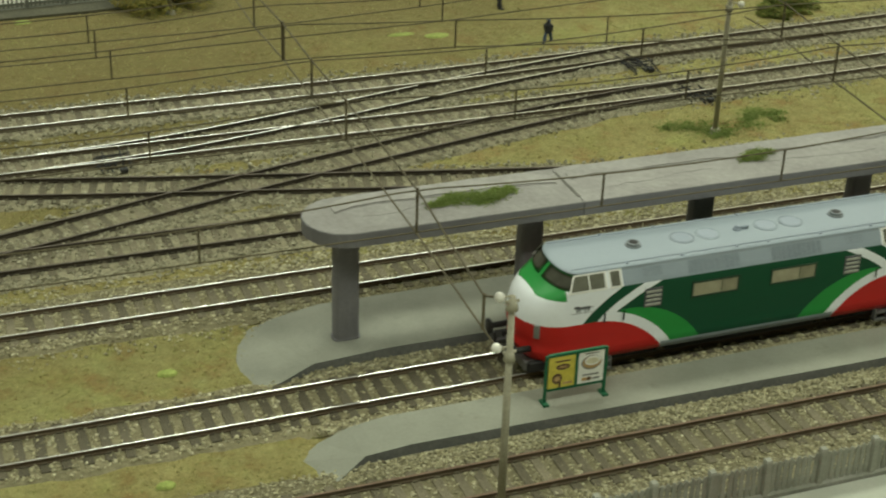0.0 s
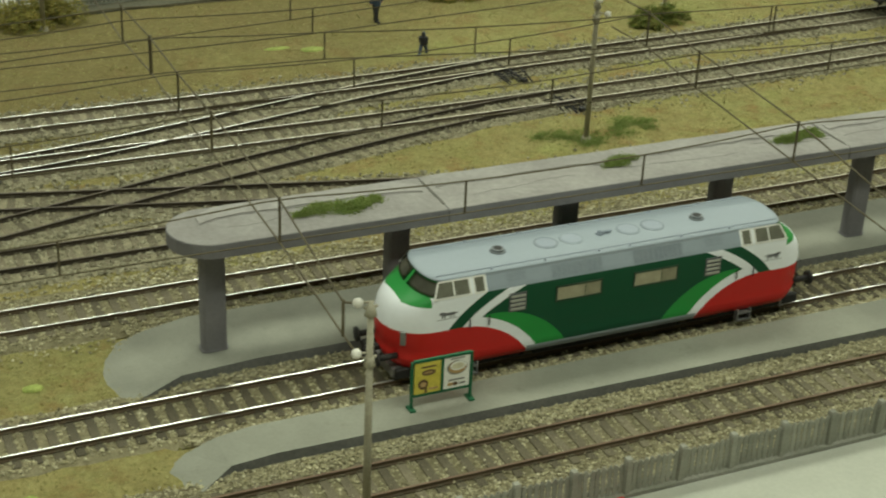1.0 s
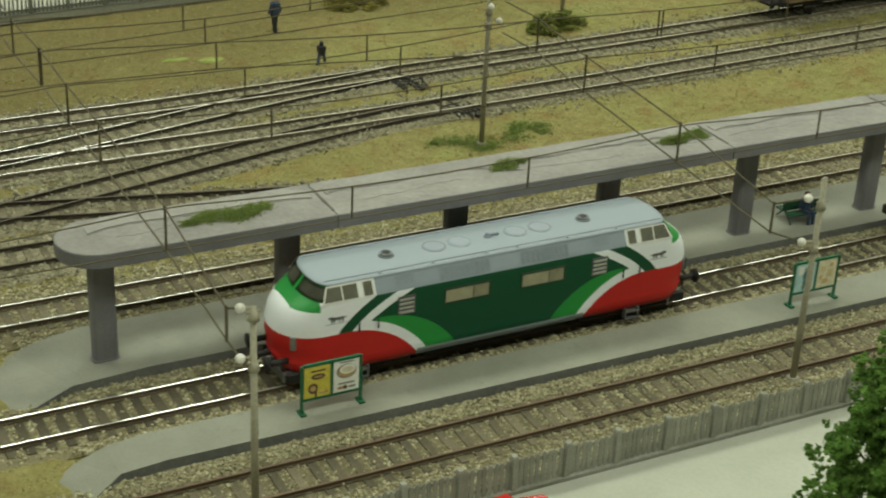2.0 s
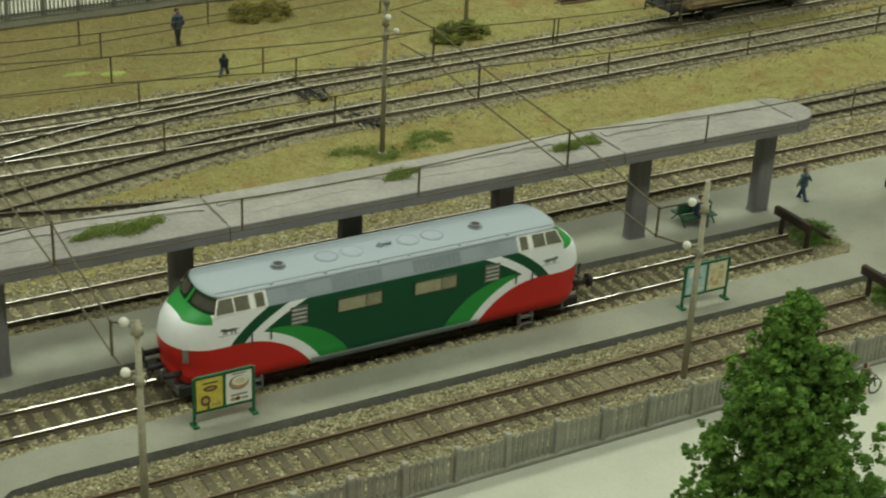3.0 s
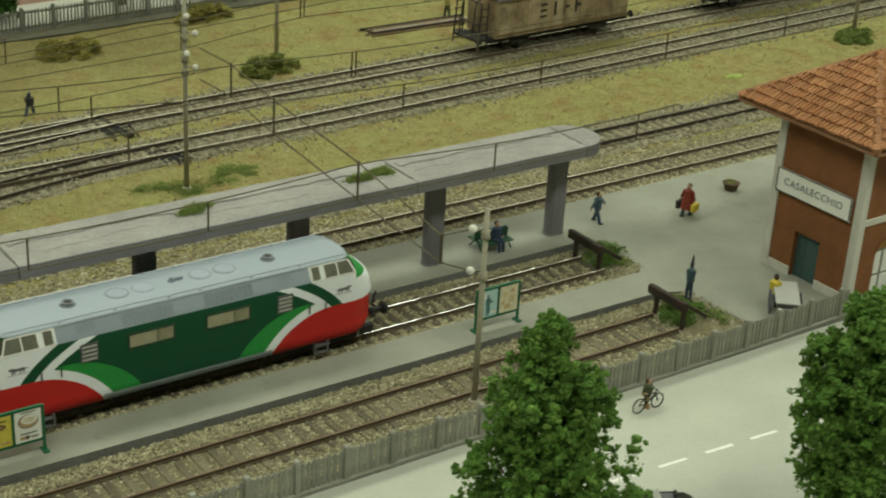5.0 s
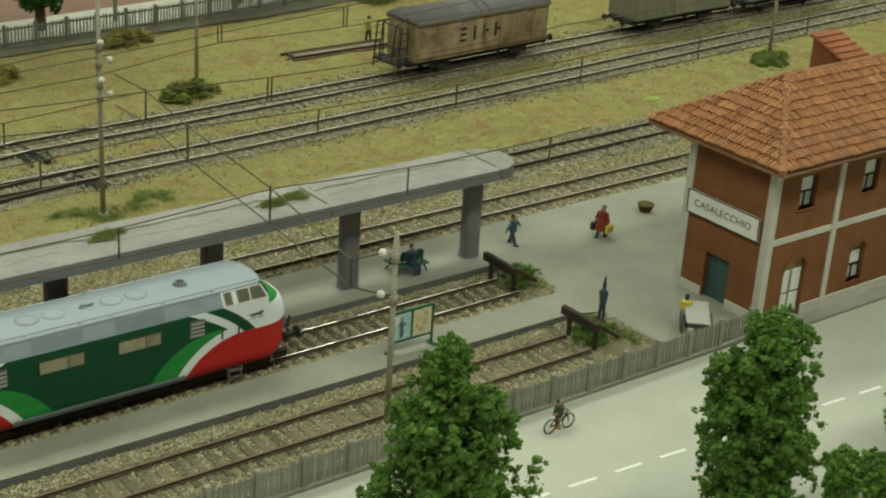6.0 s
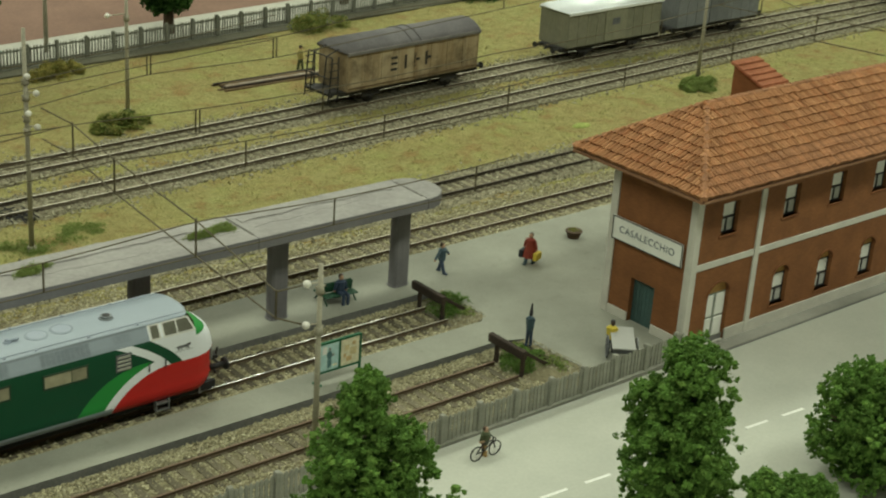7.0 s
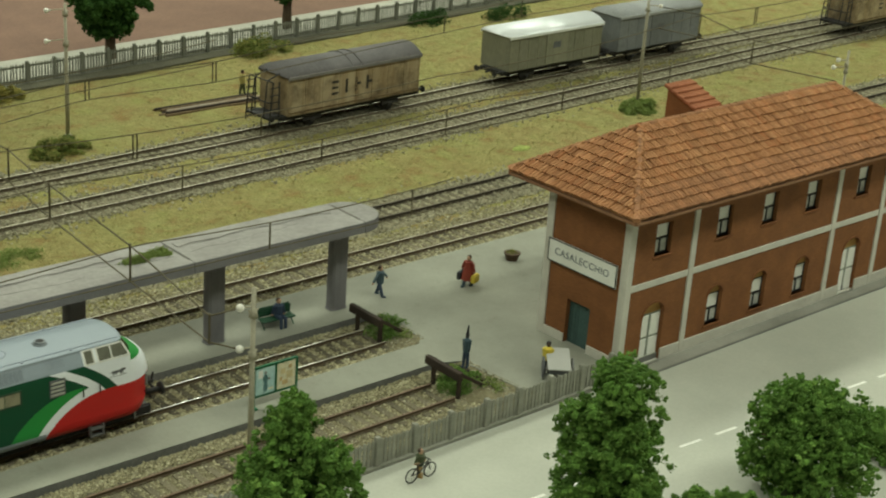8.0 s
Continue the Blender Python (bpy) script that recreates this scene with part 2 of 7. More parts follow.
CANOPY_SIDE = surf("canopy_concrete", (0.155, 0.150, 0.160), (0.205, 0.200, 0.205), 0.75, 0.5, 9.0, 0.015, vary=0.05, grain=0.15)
CRACK = surf("canopy_joint", (0.10, 0.095, 0.085), (0.16, 0.15, 0.13), 0.9, 1.0, 9.0, 0.0)
BRICK = surf("brick_red", (0.176, 0.070, 0.025), (0.245, 0.102, 0.038), 0.85, 0.7, 3.2, 0.02, vary=0.0, grain=0.36, stretch=(1, 1, 4.5))
TRIM = surf("stone_trim", (0.50, 0.48, 0.42), (0.60, 0.58, 0.51), 0.8, 0.8, 9.0, 0.01, vary=0.04, grain=0.12)
TILE = surf("roof_tile", (0.31, 0.142, 0.066), (0.40, 0.200, 0.102), 0.75, 0.30, 7.0, 0.02, vary=0.24)
ROOF_UNDER = surf("roof_boards", (0.125, 0.060, 0.032), (0.175, 0.086, 0.046), 0.85, 0.6, 8.0, 0.01, vary=0.0)
TILE_ONE = surf("single_roof_tile", (0.32, 0.142, 0.062), (0.46, 0.232, 0.112), 0.70, 0.9, 7.0, 0.02, vary=0.22)
TILES = islands("roof_tiles", [(0.27, 0.120, 0.052), (0.41, 0.198, 0.090), (0.35, 0.158, 0.068), (0.47, 0.240, 0.112), (0.38, 0.158, 0.066)], 0.70, 5.0, 0.01, 0.22, 0.14)
WHITE = surf("white_paint", (0.74, 0.74, 0.68), (0.82, 0.82, 0.77), 0.5, 0.8, 8.0, 0.0, vary=0.02, grain=0.06)
BLACK = surf("black_paint", (0.018, 0.018, 0.018), (0.035, 0.033, 0.030), 0.6, 1.0, 8.0, 0.0)
DOOR_GREEN = surf("door_green", (0.045, 0.085, 0.080), (0.06, 0.11, 0.10), 0.6, 0.8, 8.0, 0.01)
FRAME_GREEN = surf("frame_green", (0.013, 0.098, 0.046), (0.018, 0.130, 0.058), 0.5, 1.0, 8.0, 0.0)
GLASS_DARK = glass("dark_glass", (0.030, 0.033, 0.032))
GLASS_CAB = glass("cab_glass", (0.175, 0.175, 0.135), 0.12)
GLASS_BEIGE = glass("frosted_beige_pane", (0.42, 0.395, 0.27), 0.25)
LOUVRE = surf("louvre_gray", (0.40, 0.41, 0.35), (0.33, 0.33, 0.29), 0.6, 2.0, 9.0, 0.0)
ROOF_GRAY = surf("roof_gray_paint", (0.29, 0.335, 0.40), (0.33, 0.375, 0.435), 0.45, 0.6, 8.0, 0.004, vary=0.03, grain=0.08)
GRAY_DARK = surf("dark_gray_paint", (0.09, 0.095, 0.10), (0.14, 0.145, 0.15), 0.6, 1.0, 8.0, 0.0)
STEEL = surf("dull_steel", (0.30, 0.30, 0.29), (0.22, 0.22, 0.21), 0.45, 1.0, 8.0, 0.0, metal=0.6)
WIRE = surf("wire_bronze", (0.090, 0.075, 0.042), (0.125, 0.105, 0.062), 0.6, 1.0, 8.0, 0.0, metal=0.3)
MAST = surf("mast_concrete", (0.31, 0.290, 0.215), (0.385, 0.360, 0.270), 0.75, 1.0, 9.0, 0.01, vary=0.06)
INSULATOR = surf("insulator_white", (0.80, 0.78, 0.70), (0.70, 0.68, 0.60), 0.3, 2.0, 8.0, 0.0)
FENCE = surf("fence_gray", (0.215, 0.220, 0.170), (0.345, 0.340, 0.290), 0.85, 0.35, 8.0, 0.01, vary=0.15)
FENCE_FAR = surf("fence_green_gray", (0.155, 0.160, 0.128), (0.21, 0.213, 0.172), 0.85, 0.8, 8.0, 0.01, vary=0.12)
TIMBER = surf("tarred_timber", (0.032, 0.023, 0.017), (0.060, 0.043, 0.030), 0.8, 1.5, 9.0, 0.02, stretch=(1, 5, 5))
BARK = surf("bark", (0.075, 0.050, 0.030), (0.12, 0.085, 0.055), 0.95, 1.5, 8.0, 0.06, stretch=(3, 3, 1))
LEAF = islands("foliage", [(0.064, 0.136, 0.025), (0.108, 0.212, 0.038), (0.084, 0.170, 0.031), (0.160, 0.272, 0.056)], 0.9, 6.0, 0.0, 0.25, 0.34)
LEAF_DARK = islands("dark_foliage", [(0.022, 0.060, 0.012), (0.040, 0.100, 0.018), (0.030, 0.080, 0.014)], 0.85, 6.0, 0.0)
LEAF_SHRUB = islands("shrub_foliage", [(0.075, 0.150, 0.028), (0.120, 0.225, 0.046), (0.190, 0.255, 0.068)], 0.85, 6.0, 0.0)
LEAF_WEED = islands("weed_foliage", [(0.13, 0.19, 0.045), (0.20, 0.285, 0.070), (0.27, 0.30, 0.10), (0.16, 0.24, 0.055)], 0.9, 6.0, 0.0)
LEAF_BUSH = islands("bush_foliage", [(0.085, 0.135, 0.028), (0.14, 0.20, 0.048), (0.33, 0.275, 0.08), (0.12, 0.175, 0.036), (0.24, 0.235, 0.07)], 0.9, 6.0, 0.0, 0.25, 0.4)
LEAF_OCHRE = islands("ochre_foliage", [(0.16, 0.16, 0.04), (0.29, 0.265, 0.075), (0.36, 0.28, 0.07), (0.14, 0.185, 0.04)], 0.9, 6.0, 0.0, 0.25, 0.4)
GRASS_BLADES = islands("grass_fibres", [(0.30, 0.265, 0.10), (0.205, 0.185, 0.065), (0.27, 0.28, 0.10), (0.38, 0.36, 0.155), (0.255, 0.185, 0.075)], 0.9, 6.0, 0.0)
PLAZA = surf("plaza_paving", (0.188, 0.108, 0.076), (0.232, 0.140, 0.101), 0.85, 0.3, 6.0, 0.01, vary=0)
KERB = surf("pale_kerb", (0.36, 0.355, 0.30), (0.46, 0.45, 0.38), 0.8, 0.5, 8.0, 0.01, vary=0.05)
HALL = surf("hall_plaster", (0.50, 0.49, 0.43), (0.55, 0.54, 0.47), 0.9, 0.02, 0.5, 0.0, vary=0)
HALL_FLOOR = surf("hall_floor", (0.20, 0.19, 0.17), (0.25, 0.24, 0.21), 0.7, 0.02, 0.5, 0.0, vary=0)

# ---- the hall around the layout (plain walls that close the place) ----
def hall():
    def slab(name, a, b, m, label):
        bm = B()
        box(bm, *[v / S for pair in zip(a, b) for v in pair])
        solid(name, bm, m, label, "wall" if "wall" in name else name, kind="structure")
    x0, x1, y0, y1, z0, z1 = -4.2, 5.6, -3.4, 7.6, -1.0, 2.3
    slab("hall_floor", (x0, y0, z0 - 0.1), (x1, y1, z0), HALL_FLOOR, "plain gray floor of the exhibition hall")
    slab("ceiling", (x0, y0, z1), (x1, y1, z1 + 0.1), HALL, "plain pale ceiling of the exhibition hall")
    slab("wall_west", (x0 - 0.1, y0, z0), (x0, y1, z1), HALL, "plain pale plaster wall of the hall")
    slab("wall_east", (x1, y0, z0), (x1 + 0.1, y1, z1), HALL, "plain pale plaster wall of the hall")
    slab("wall_south", (x0, y0 - 0.1, z0), (x1, y0, z1), HALL, "plain pale plaster wall of the hall")
    slab("wall_north", (x0, y1, z0), (x1, y1 + 0.1, z1), HALL, "plain pale plaster wall of the hall")


hall()

# ---- the table that carries the layout ----
def display_table():
    t = thing("display_table", "large plain wooden table carrying the whole model layout", "table", 52.5, 25.0, -0.6)
    bm = B()
    box(bm, -100.0, 100.0, -87.0, 87.0, -2.6, 0.0, 0.2)
    part("tabletop", bm, TABLE_WOOD, t, "thick brown wooden tabletop")
    bm = B()
    box(bm, -2.6, 2.6, -2.6, 2.6, -87.0 + 0.6, -2.6, 0.3)
    leg = finish("leg", bm, TABLE_WOOD)
    for x in (-92, 0, 92):
        for y in (-80, 80):
            piece("leg", leg, t, x, y, 0)


TABLE_WOOD = surf("table_wood", (0.19, 0.12, 0.065), (0.26, 0.17, 0.095), 0.55, 0.05, 0.6, 0.05, vary=0.05, stretch=(0.2, 2, 2))
display_table()

# ---- ground ----
GZ = -0.24   # level of the turf
X0, X1 = -45.0, 150.0


def turf_height(x, y):
    return 0.10 * noise.noise((x * 0.25, y * 0.25, 0.3)) + 0.05 * noise.noise((x * 1.1, y * 1.1, 4.0))


def ground():
    xs, ys = np.linspace(X0, X1, 260), np.linspace(-60, 110, 230)
    verts = [(x, y, GZ + (turf_height(x, y) if y > 31 or (x > 20 and 14 < y < 20) else 0.25 * turf_height(x, y) - (0.02 if y > 9 or (x < -5 and y > -8) else 0.12))) for y in ys for x in xs]
    w = len(xs)
    faces = [(j * w + i, j * w + i + 1, (j + 1) * w + i + 1, (j + 1) * w + i) for j in range(len(ys) - 1) for i in range(w - 1)]
    tagged(new("ground", soup("ground", verts, faces, TURF, True)), "mottled olive and rust-brown model turf", "ground", "", "structure")


ground()


def bed(outline, label, lift=0.03, mat=None):
    bm = B()
    prism(bm, outline, GZ - 0.25, GZ + lift)
    solid("ballast_bed", bm, mat or EARTH, label, "ballast", kind="structure")


# ---- tracks ----
def smooth_line(knots, step=0.5):
    """A line y(x) through knots, softened."""
    kx, ky = np.array(knots, float).T
    xs = np.arange(kx[0], kx[-1] + step / 2, step)
    ys = np.interp(xs, kx, ky)
    for _ in range(3):
        pad = np.r_[[2 * ys[0] - v for v in ys[4:0:-1]], ys, [2 * ys[-1] - v for v in ys[-2:-6:-1]]]
        ys = np.convolve(pad, np.ones(9) / 9, "valid")
    return xs, ys


TRACKS = {
    "siding": [(-45, -5.75), (30.1, -5.75)],
    "bay": [(-45, 0.03), (31.0, 0.03)],
    "through": [(-45, 7.55), (150, 7.75)],
    "middle": [(-45, 12.3), (40, 12.2), (60, 12.6), (100, 13.5), (150, 14.5)],
    "yard": [(-45, 20.8), (14, 20.8), (28, 21.2), (50, 22.4), (90, 25.0), (125, 26.9), (150, 28.2)],
    "goods": [(-45, 25.6), (8, 25.6), (29, 26.3), (43, 27.0), (65, 28.3), (90, 28.9), (110, 29.3), (150, 30.0)],
    "link_a": [(-10, 20.85), (-5, 21.1), (0, 22.0), (13, 24.9), (20, 26.0)],
    "link_b": [(-20, 12.3), (-14, 13.2), (0, 17.0), (12, 19.7), (18, 20.75), (22, 21.0)],
    "link_c": [(-22, 20.8), (-16, 19.9), (-8, 17.8), (8, 13.9), (14, 12.6), (18, 12.3)],
}
LINES = {k: smooth_line(v) for k, v in TRACKS.items()}


def line_at(key, x):
    xs, ys = LINES[key]
    return float(np.interp(x, xs, ys))


def rail_mesh(xs, ys, off, top, flank):
    """A rail with foot, web and head, swept along a line."""
    prof = [(-0.075, -0.19), (-0.075, -0.155), (-0.022, -0.13), (-0.022, -0.065), (-0.045, -0.05), (-0.045, -0.004), (-0.036, 0.0),
            (0.036, 0.0), (0.045, -0.004), (0.045, -0.05), (0.022, -0.065), (0.022, -0.13), (0.075, -0.155), (0.075, -0.19)]
    tx = np.gradient(xs)
    ty = np.gradient(ys)
    ln = np.hypot(tx, ty)
    nx, ny = -ty / ln, tx / ln
    verts, faces, n = [], [], len(prof)
    for i in range(len(xs)):
        for s, z in prof:
            verts.append((xs[i] + nx[i] * (off + s), ys[i] + ny[i] * (off + s), z))
    for i in range(len(xs) - 1):
        for k in range(n - 1):
            a = i * n + k
            faces.append((a, a + n, a + n + 1, a + 1))
    me = soup("rail", verts, faces, [flank, top])
    me.polygons.foreach_set("material_index", [1 if k % (n - 1) == 6 else 0 for k in range(len(faces))])
    return me


def sleeper_mesh(mat):
    bm = B()
    box(bm, -0.158, 0.158, -1.25, 1.25, -0.32, -0.165, 0.02)
    for y in (-0.76, 0.76):
        for s in (-1, 1):
            box(bm, -0.08, 0.08, y + s * 0.085 - 0.03, y + s * 0.085 + 0.03, -0.165, -0.125)
    return finish("sleeper", bm, mat)


SLEEPER_MESH, SLEEPER_MESH_YARD = sleeper_mesh(SLEEPER), sleeper_mesh(SLEEPER_YARD)
TRACK_STEP = 0.64


def track(key, label, top, sink=0.0, skip=(), sleeper=None, flank=None):
    xs, ys = LINES[key]
    t = thing("railway_track", label, "track", group="railway tracks", kind="structure")
    for off in (-0.762, 0.762):
        part("rail", rail_mesh(xs, ys, off, top, flank or RUST), None, t, "rust-brown rail with a worn top")
    x = xs[0] + 0.3
    while x < xs[-1]:
        if not any(a < x < b for a, b in skip) and -30 < x < 128:
            y = line_at(key, x)
            slope = math.degrees(math.atan((line_at(key, x + 0.3) - line_at(key, x - 0.3)) / 0.6))
            piece("sleeper", sleeper or SLEEPER_MESH, t, x + rng.uniform(-0.025, 0.025), y + rng.uniform(-0.03, 0.03), -sink, 0, 0, slope + rng.uniform(-0.8, 0.8))
        x += TRACK_STEP
    return t


track("siding", "rusty siding track on pale ballast beside the fence", SHINE_RUSTY, 0.0, (), SLEEPER_MESH_YARD)
track("bay", "platform track with shiny rails ending at a buffer stop", SHINE)
track("through", "through track with shiny rails behind the platform", SHINE_THROUGH, 0.006, (), SLEEPER_MESH_YARD)
track("middle", "middle yard track in the turf", SHINE_DARK, 0.012, (), SLEEPER_MESH_YARD, RUST_DARK)
track("yard", "yard track with shiny rails and brown sleepers", SHINE_YARD, 0.016, (), SLEEPER_MESH_YARD, RUST_YARD)
track("goods", "goods track carrying the wagons", SHINE_YARD, 0.018, (), SLEEPER_MESH_YARD, RUST_YARD)
track("link_a", "curved turnout track joining two yard tracks", SHINE_YARD, 0.02, ((-11, -5), (14, 30)), SLEEPER_MESH_YARD, RUST_DARK)
track("link_b", "diagonal turnout track crossing the yard", SHINE_DARK, 0.02, ((-30, -13), (15, 30)), SLEEPER_MESH_YARD, RUST_DARK)
track("link_c", "dark rusty diagonal crossing track", SHINE_DARK, 0.010, ((-30, -15), (12, 30)), SLEEPER_MESH_YARD, RUST_DARK)

def bed_along(key, x0, x1, half, lift, label, mat=None):
    """A bed along a track whose ragged shoulders slope down into the turf."""
    bm = B()
    rows = []
    for x in np.arange(x0, x1 + 0.1, 0.75):
        y = line_at(key, x)
        up_ = half + 0.30 * noise.noise((x * 0.6, half, lift * 90)) + 0.14 * noise.noise((x * 2.1, half, 3.0))
        dn = half + 0.30 * noise.noise((x * 0.6, -half, lift * 90 + 5)) + 0.14 * noise.noise((x * 2.1, half, 8.0))
        rows.append([bm.verts.new(q) for q in ((x, y - dn - 0.30, GZ - 0.25), (x, y - dn - 0.30, GZ - 0.05), (x, y - dn + 0.15, GZ + lift), (x, y + up_ - 0.15, GZ + lift), (x, y + up_ + 0.30, GZ - 0.05), (x, y + up_ + 0.30, GZ - 0.25))])
    for p, q in zip(rows, rows[1:]):
        for i in range(6):
            bm.faces.new((p[i], p[(i + 1) % 6], q[(i + 1) % 6], q[i]))
    bm.faces.new(rows[0][::-1])
    bm.faces.new(rows[-1])
    solid("ballast_bed", bm, mat or EARTH, label, "ballast", kind="structure")


bed([(-4.5, -8.8), (30.6, -8.8), (32.4, -8.5), (32.6, -3.6), (-4.0, -3.4)], "pale ochre gravel bed of the siding", 0.024)
bed([(-4.0, -2.2), (32.6, -2.2), (32.6, 2.1), (-4.0, 2.1)], "gravel bed of the platform track", 0.024)
bed([(-4.0, 5.2), (34, 5.2), (150, 5.3), (150, 9.0), (-4.0, 9.0)], "pale gravel bed of the through track", 0.024)
bed_along("siding", -45, 30, 1.9, 0.030, "ragged gravel bed of the siding", EARTH_BROWN)
bed_along("bay", -45, 31.5, 1.5, 0.030, "ragged gravel bed of the platform track", EARTH_BROWN)
bed_along("through", -45, 150, 1.7, 0.030, "ragged gravel bed of the through track", EARTH_BROWN)
bed_along("middle", -45, 150, 1.85, 0.033, "gravel bed of the middle track")
bed_along("yard", -45, 150, 1.5, 0.036, "gravel bed of the yard track")
bed_along("goods", -45, 150, 1.5, 0.039, "gravel bed of the goods track")
bed_along("link_a", -8, 18, 1.45, 0.042, "gravel bed of a turnout")
bed_along("link_b", -18, 20, 1.5, 0.045, "gravel bed of a turnout")
bed_along("link_c", -20, 16, 1.5, 0.027, "gravel bed of a crossing")


def scatter_stones(name, pts, mat, label, lo, hi):
    n = len(pts)
    base = np.array([(1, 0, 0), (0, 1, 0), (-1, 0, 0), (0, -1, 0), (0, 0, 0.8), (0, 0, -0.8)], float)
    tri = np.array([(0, 1, 4), (1, 2, 4), (2, 3, 4), (3, 0, 4), (1, 0, 5), (2, 1, 5), (3, 2, 5), (0, 3, 5)])
    size = nrg.uniform(lo, hi, n)[:, None, None]
    v = base[None] * nrg.uniform(0.65, 1.3, (n, 6, 1)) + nrg.normal(0, 0.18, (n, 6, 3))
    a = nrg.uniform(0, 6.283, n)
    c, s = np.cos(a)[:, None], np.sin(a)[:, None]
    v = np.stack([v[..., 0] * c - v[..., 1] * s, v[..., 0] * s + v[..., 1] * c, v[..., 2]], -1) * size + pts[:, None]
    f = (tri[None] + 6 * np.arange(n)[:, None, None]).reshape(-1, 3)
    return tagged(new(name, soup(name, v.reshape(-1, 3), f, mat)), label, "gravel", "", "stuff")


def shoulders(key, x0, x1, a, b, dens):
    """Stones beside the sleepers."""
    n = int((x1 - x0) * 2 * (b - a) * dens)
    xs = nrg.uniform(x0, x1, n)
    ys = np.interp(xs, *LINES[key]) + nrg.uniform(a, b, n) * nrg.choice([-1, 1], n) + nrg.normal(0, 0.1, n)
    return np.c_[xs, ys, nrg.uniform(ZB - 0.02, ZB + 0.04, n)]


def between(key, x0, x1, per):
    """Stones in the gaps between sleepers."""
    first = LINES[key][0][0] + 0.3
    k0, k1 = math.ceil((x0 - first) / TRACK_STEP), math.floor((x1 - first) / TRACK_STEP)
    gaps = np.repeat(np.arange(k0, k1), per * 7)
    n = len(gaps)
    xs = first + (gaps + 0.5) * TRACK_STEP + nrg.normal(0, 0.105, n)
    ys = np.interp(xs, *LINES[key]) + nrg.uniform(-1.28, 1.28, n)
    return np.c_[xs, ys, nrg.uniform(-0.255, -0.165, n)]


def strewn(key, x0, x1, n):
    """Stones lying on and round the sleepers."""
    xs = nrg.uniform(x0, x1, n)
    return np.c_[xs, np.interp(xs, *LINES[key]) + nrg.uniform(-1.3, 1.3, n), nrg.uniform(-0.205, -0.165, n)]


def fringe(key, x0, x1, a, b, n):
    """Stones that thin out into the turf."""
    xs = nrg.uniform(x0, x1, n)
    return np.c_[xs, np.interp(xs, *LINES[key]) + (a + np.abs(nrg.normal(0, b, n))) * nrg.choice([-1, 1], n), nrg.uniform(GZ - 0.02, GZ + 0.05, n)]


ZB = GZ + 0.045
scatter_stones("ballast_stones", np.concatenate([
    np.c_[nrg.uniform(-4, 31, 8000), nrg.uniform(-8.6, -7.0, 8000), nrg.uniform(ZB - 0.03, ZB + 0.05, 8000)], shoulders("siding", -14, -4, 1.25, 1.95, 120), between("siding", -14, 30.5, 9), strewn("siding", -14, 30.5, 1500), strewn("siding", 10, 30.5, 1300),
    np.c_[nrg.uniform(-4.3, 31, 9000), nrg.uniform(-4.6, -3.8, 9000), nrg.uniform(ZB - 0.02, ZB + 0.08, 9000)]]),
    STONE, "loose ochre and gray ballast stones along the siding", 0.025, 0.070)
scatter_stones("ballast_stones", np.concatenate([shoulders("bay", -16, -4.5, 1.25, 1.5, 75), shoulders("bay", -4.5, 31.5, 1.3, 1.85, 130), between("bay", -16, 31, 9), strewn("bay", -16, 31, 500), strewn("bay", 16, 31, 1000), shoulders("through", -16, -4.5, 1.25, 1.75, 60), shoulders("through", -4.5, 75, 1.3, 2.2, 95), between("through", -16, 75, 8), strewn("through", -16, 75, 900), strewn("through", 20, 75, 2200), fringe("through", -16, 75, 2.0, 0.40, 2200)]),
               STONE, "loose ochre and gray ballast stones between the rails", 0.03, 0.085)
scatter_stones("ballast_stones", np.concatenate([shoulders("middle", -14, 95, 1.3, 2.0, 34), between("middle", -14, 95, 2), shoulders("yard", -14, 120, 1.3, 1.7, 40), between("yard", -14, 120, 2), shoulders("goods", -14, 120, 1.3, 1.7, 40), between("goods", -14, 120, 2),
                                                 shoulders("link_b", -14, 16, 1.3, 1.7, 30), between("link_b", -14, 16, 2), shoulders("link_c", -14, 13, 1.3, 1.7, 30), between("link_c", -14, 13, 2), shoulders("link_a", -4, 16, 1.3, 1.7, 30), between("link_a", -4, 16, 2),
                                                 strewn("middle", -14, 95, 2600), strewn("yard", 12, 120, 4200), strewn("goods", 12, 120, 4200), strewn("yard", -14, 12, 500), strewn("goods", -14, 12, 500),
                                                 fringe("middle", -14, 95, 1.7, 0.50, 1500), fringe("yard", -14, 120, 1.7, 0.45, 1500), fringe("goods", -14, 120, 1.6, 0.5, 1700)]),
               STONE_DARK, "small gray-brown stones of the yard ballast", 0.05, 0.115)


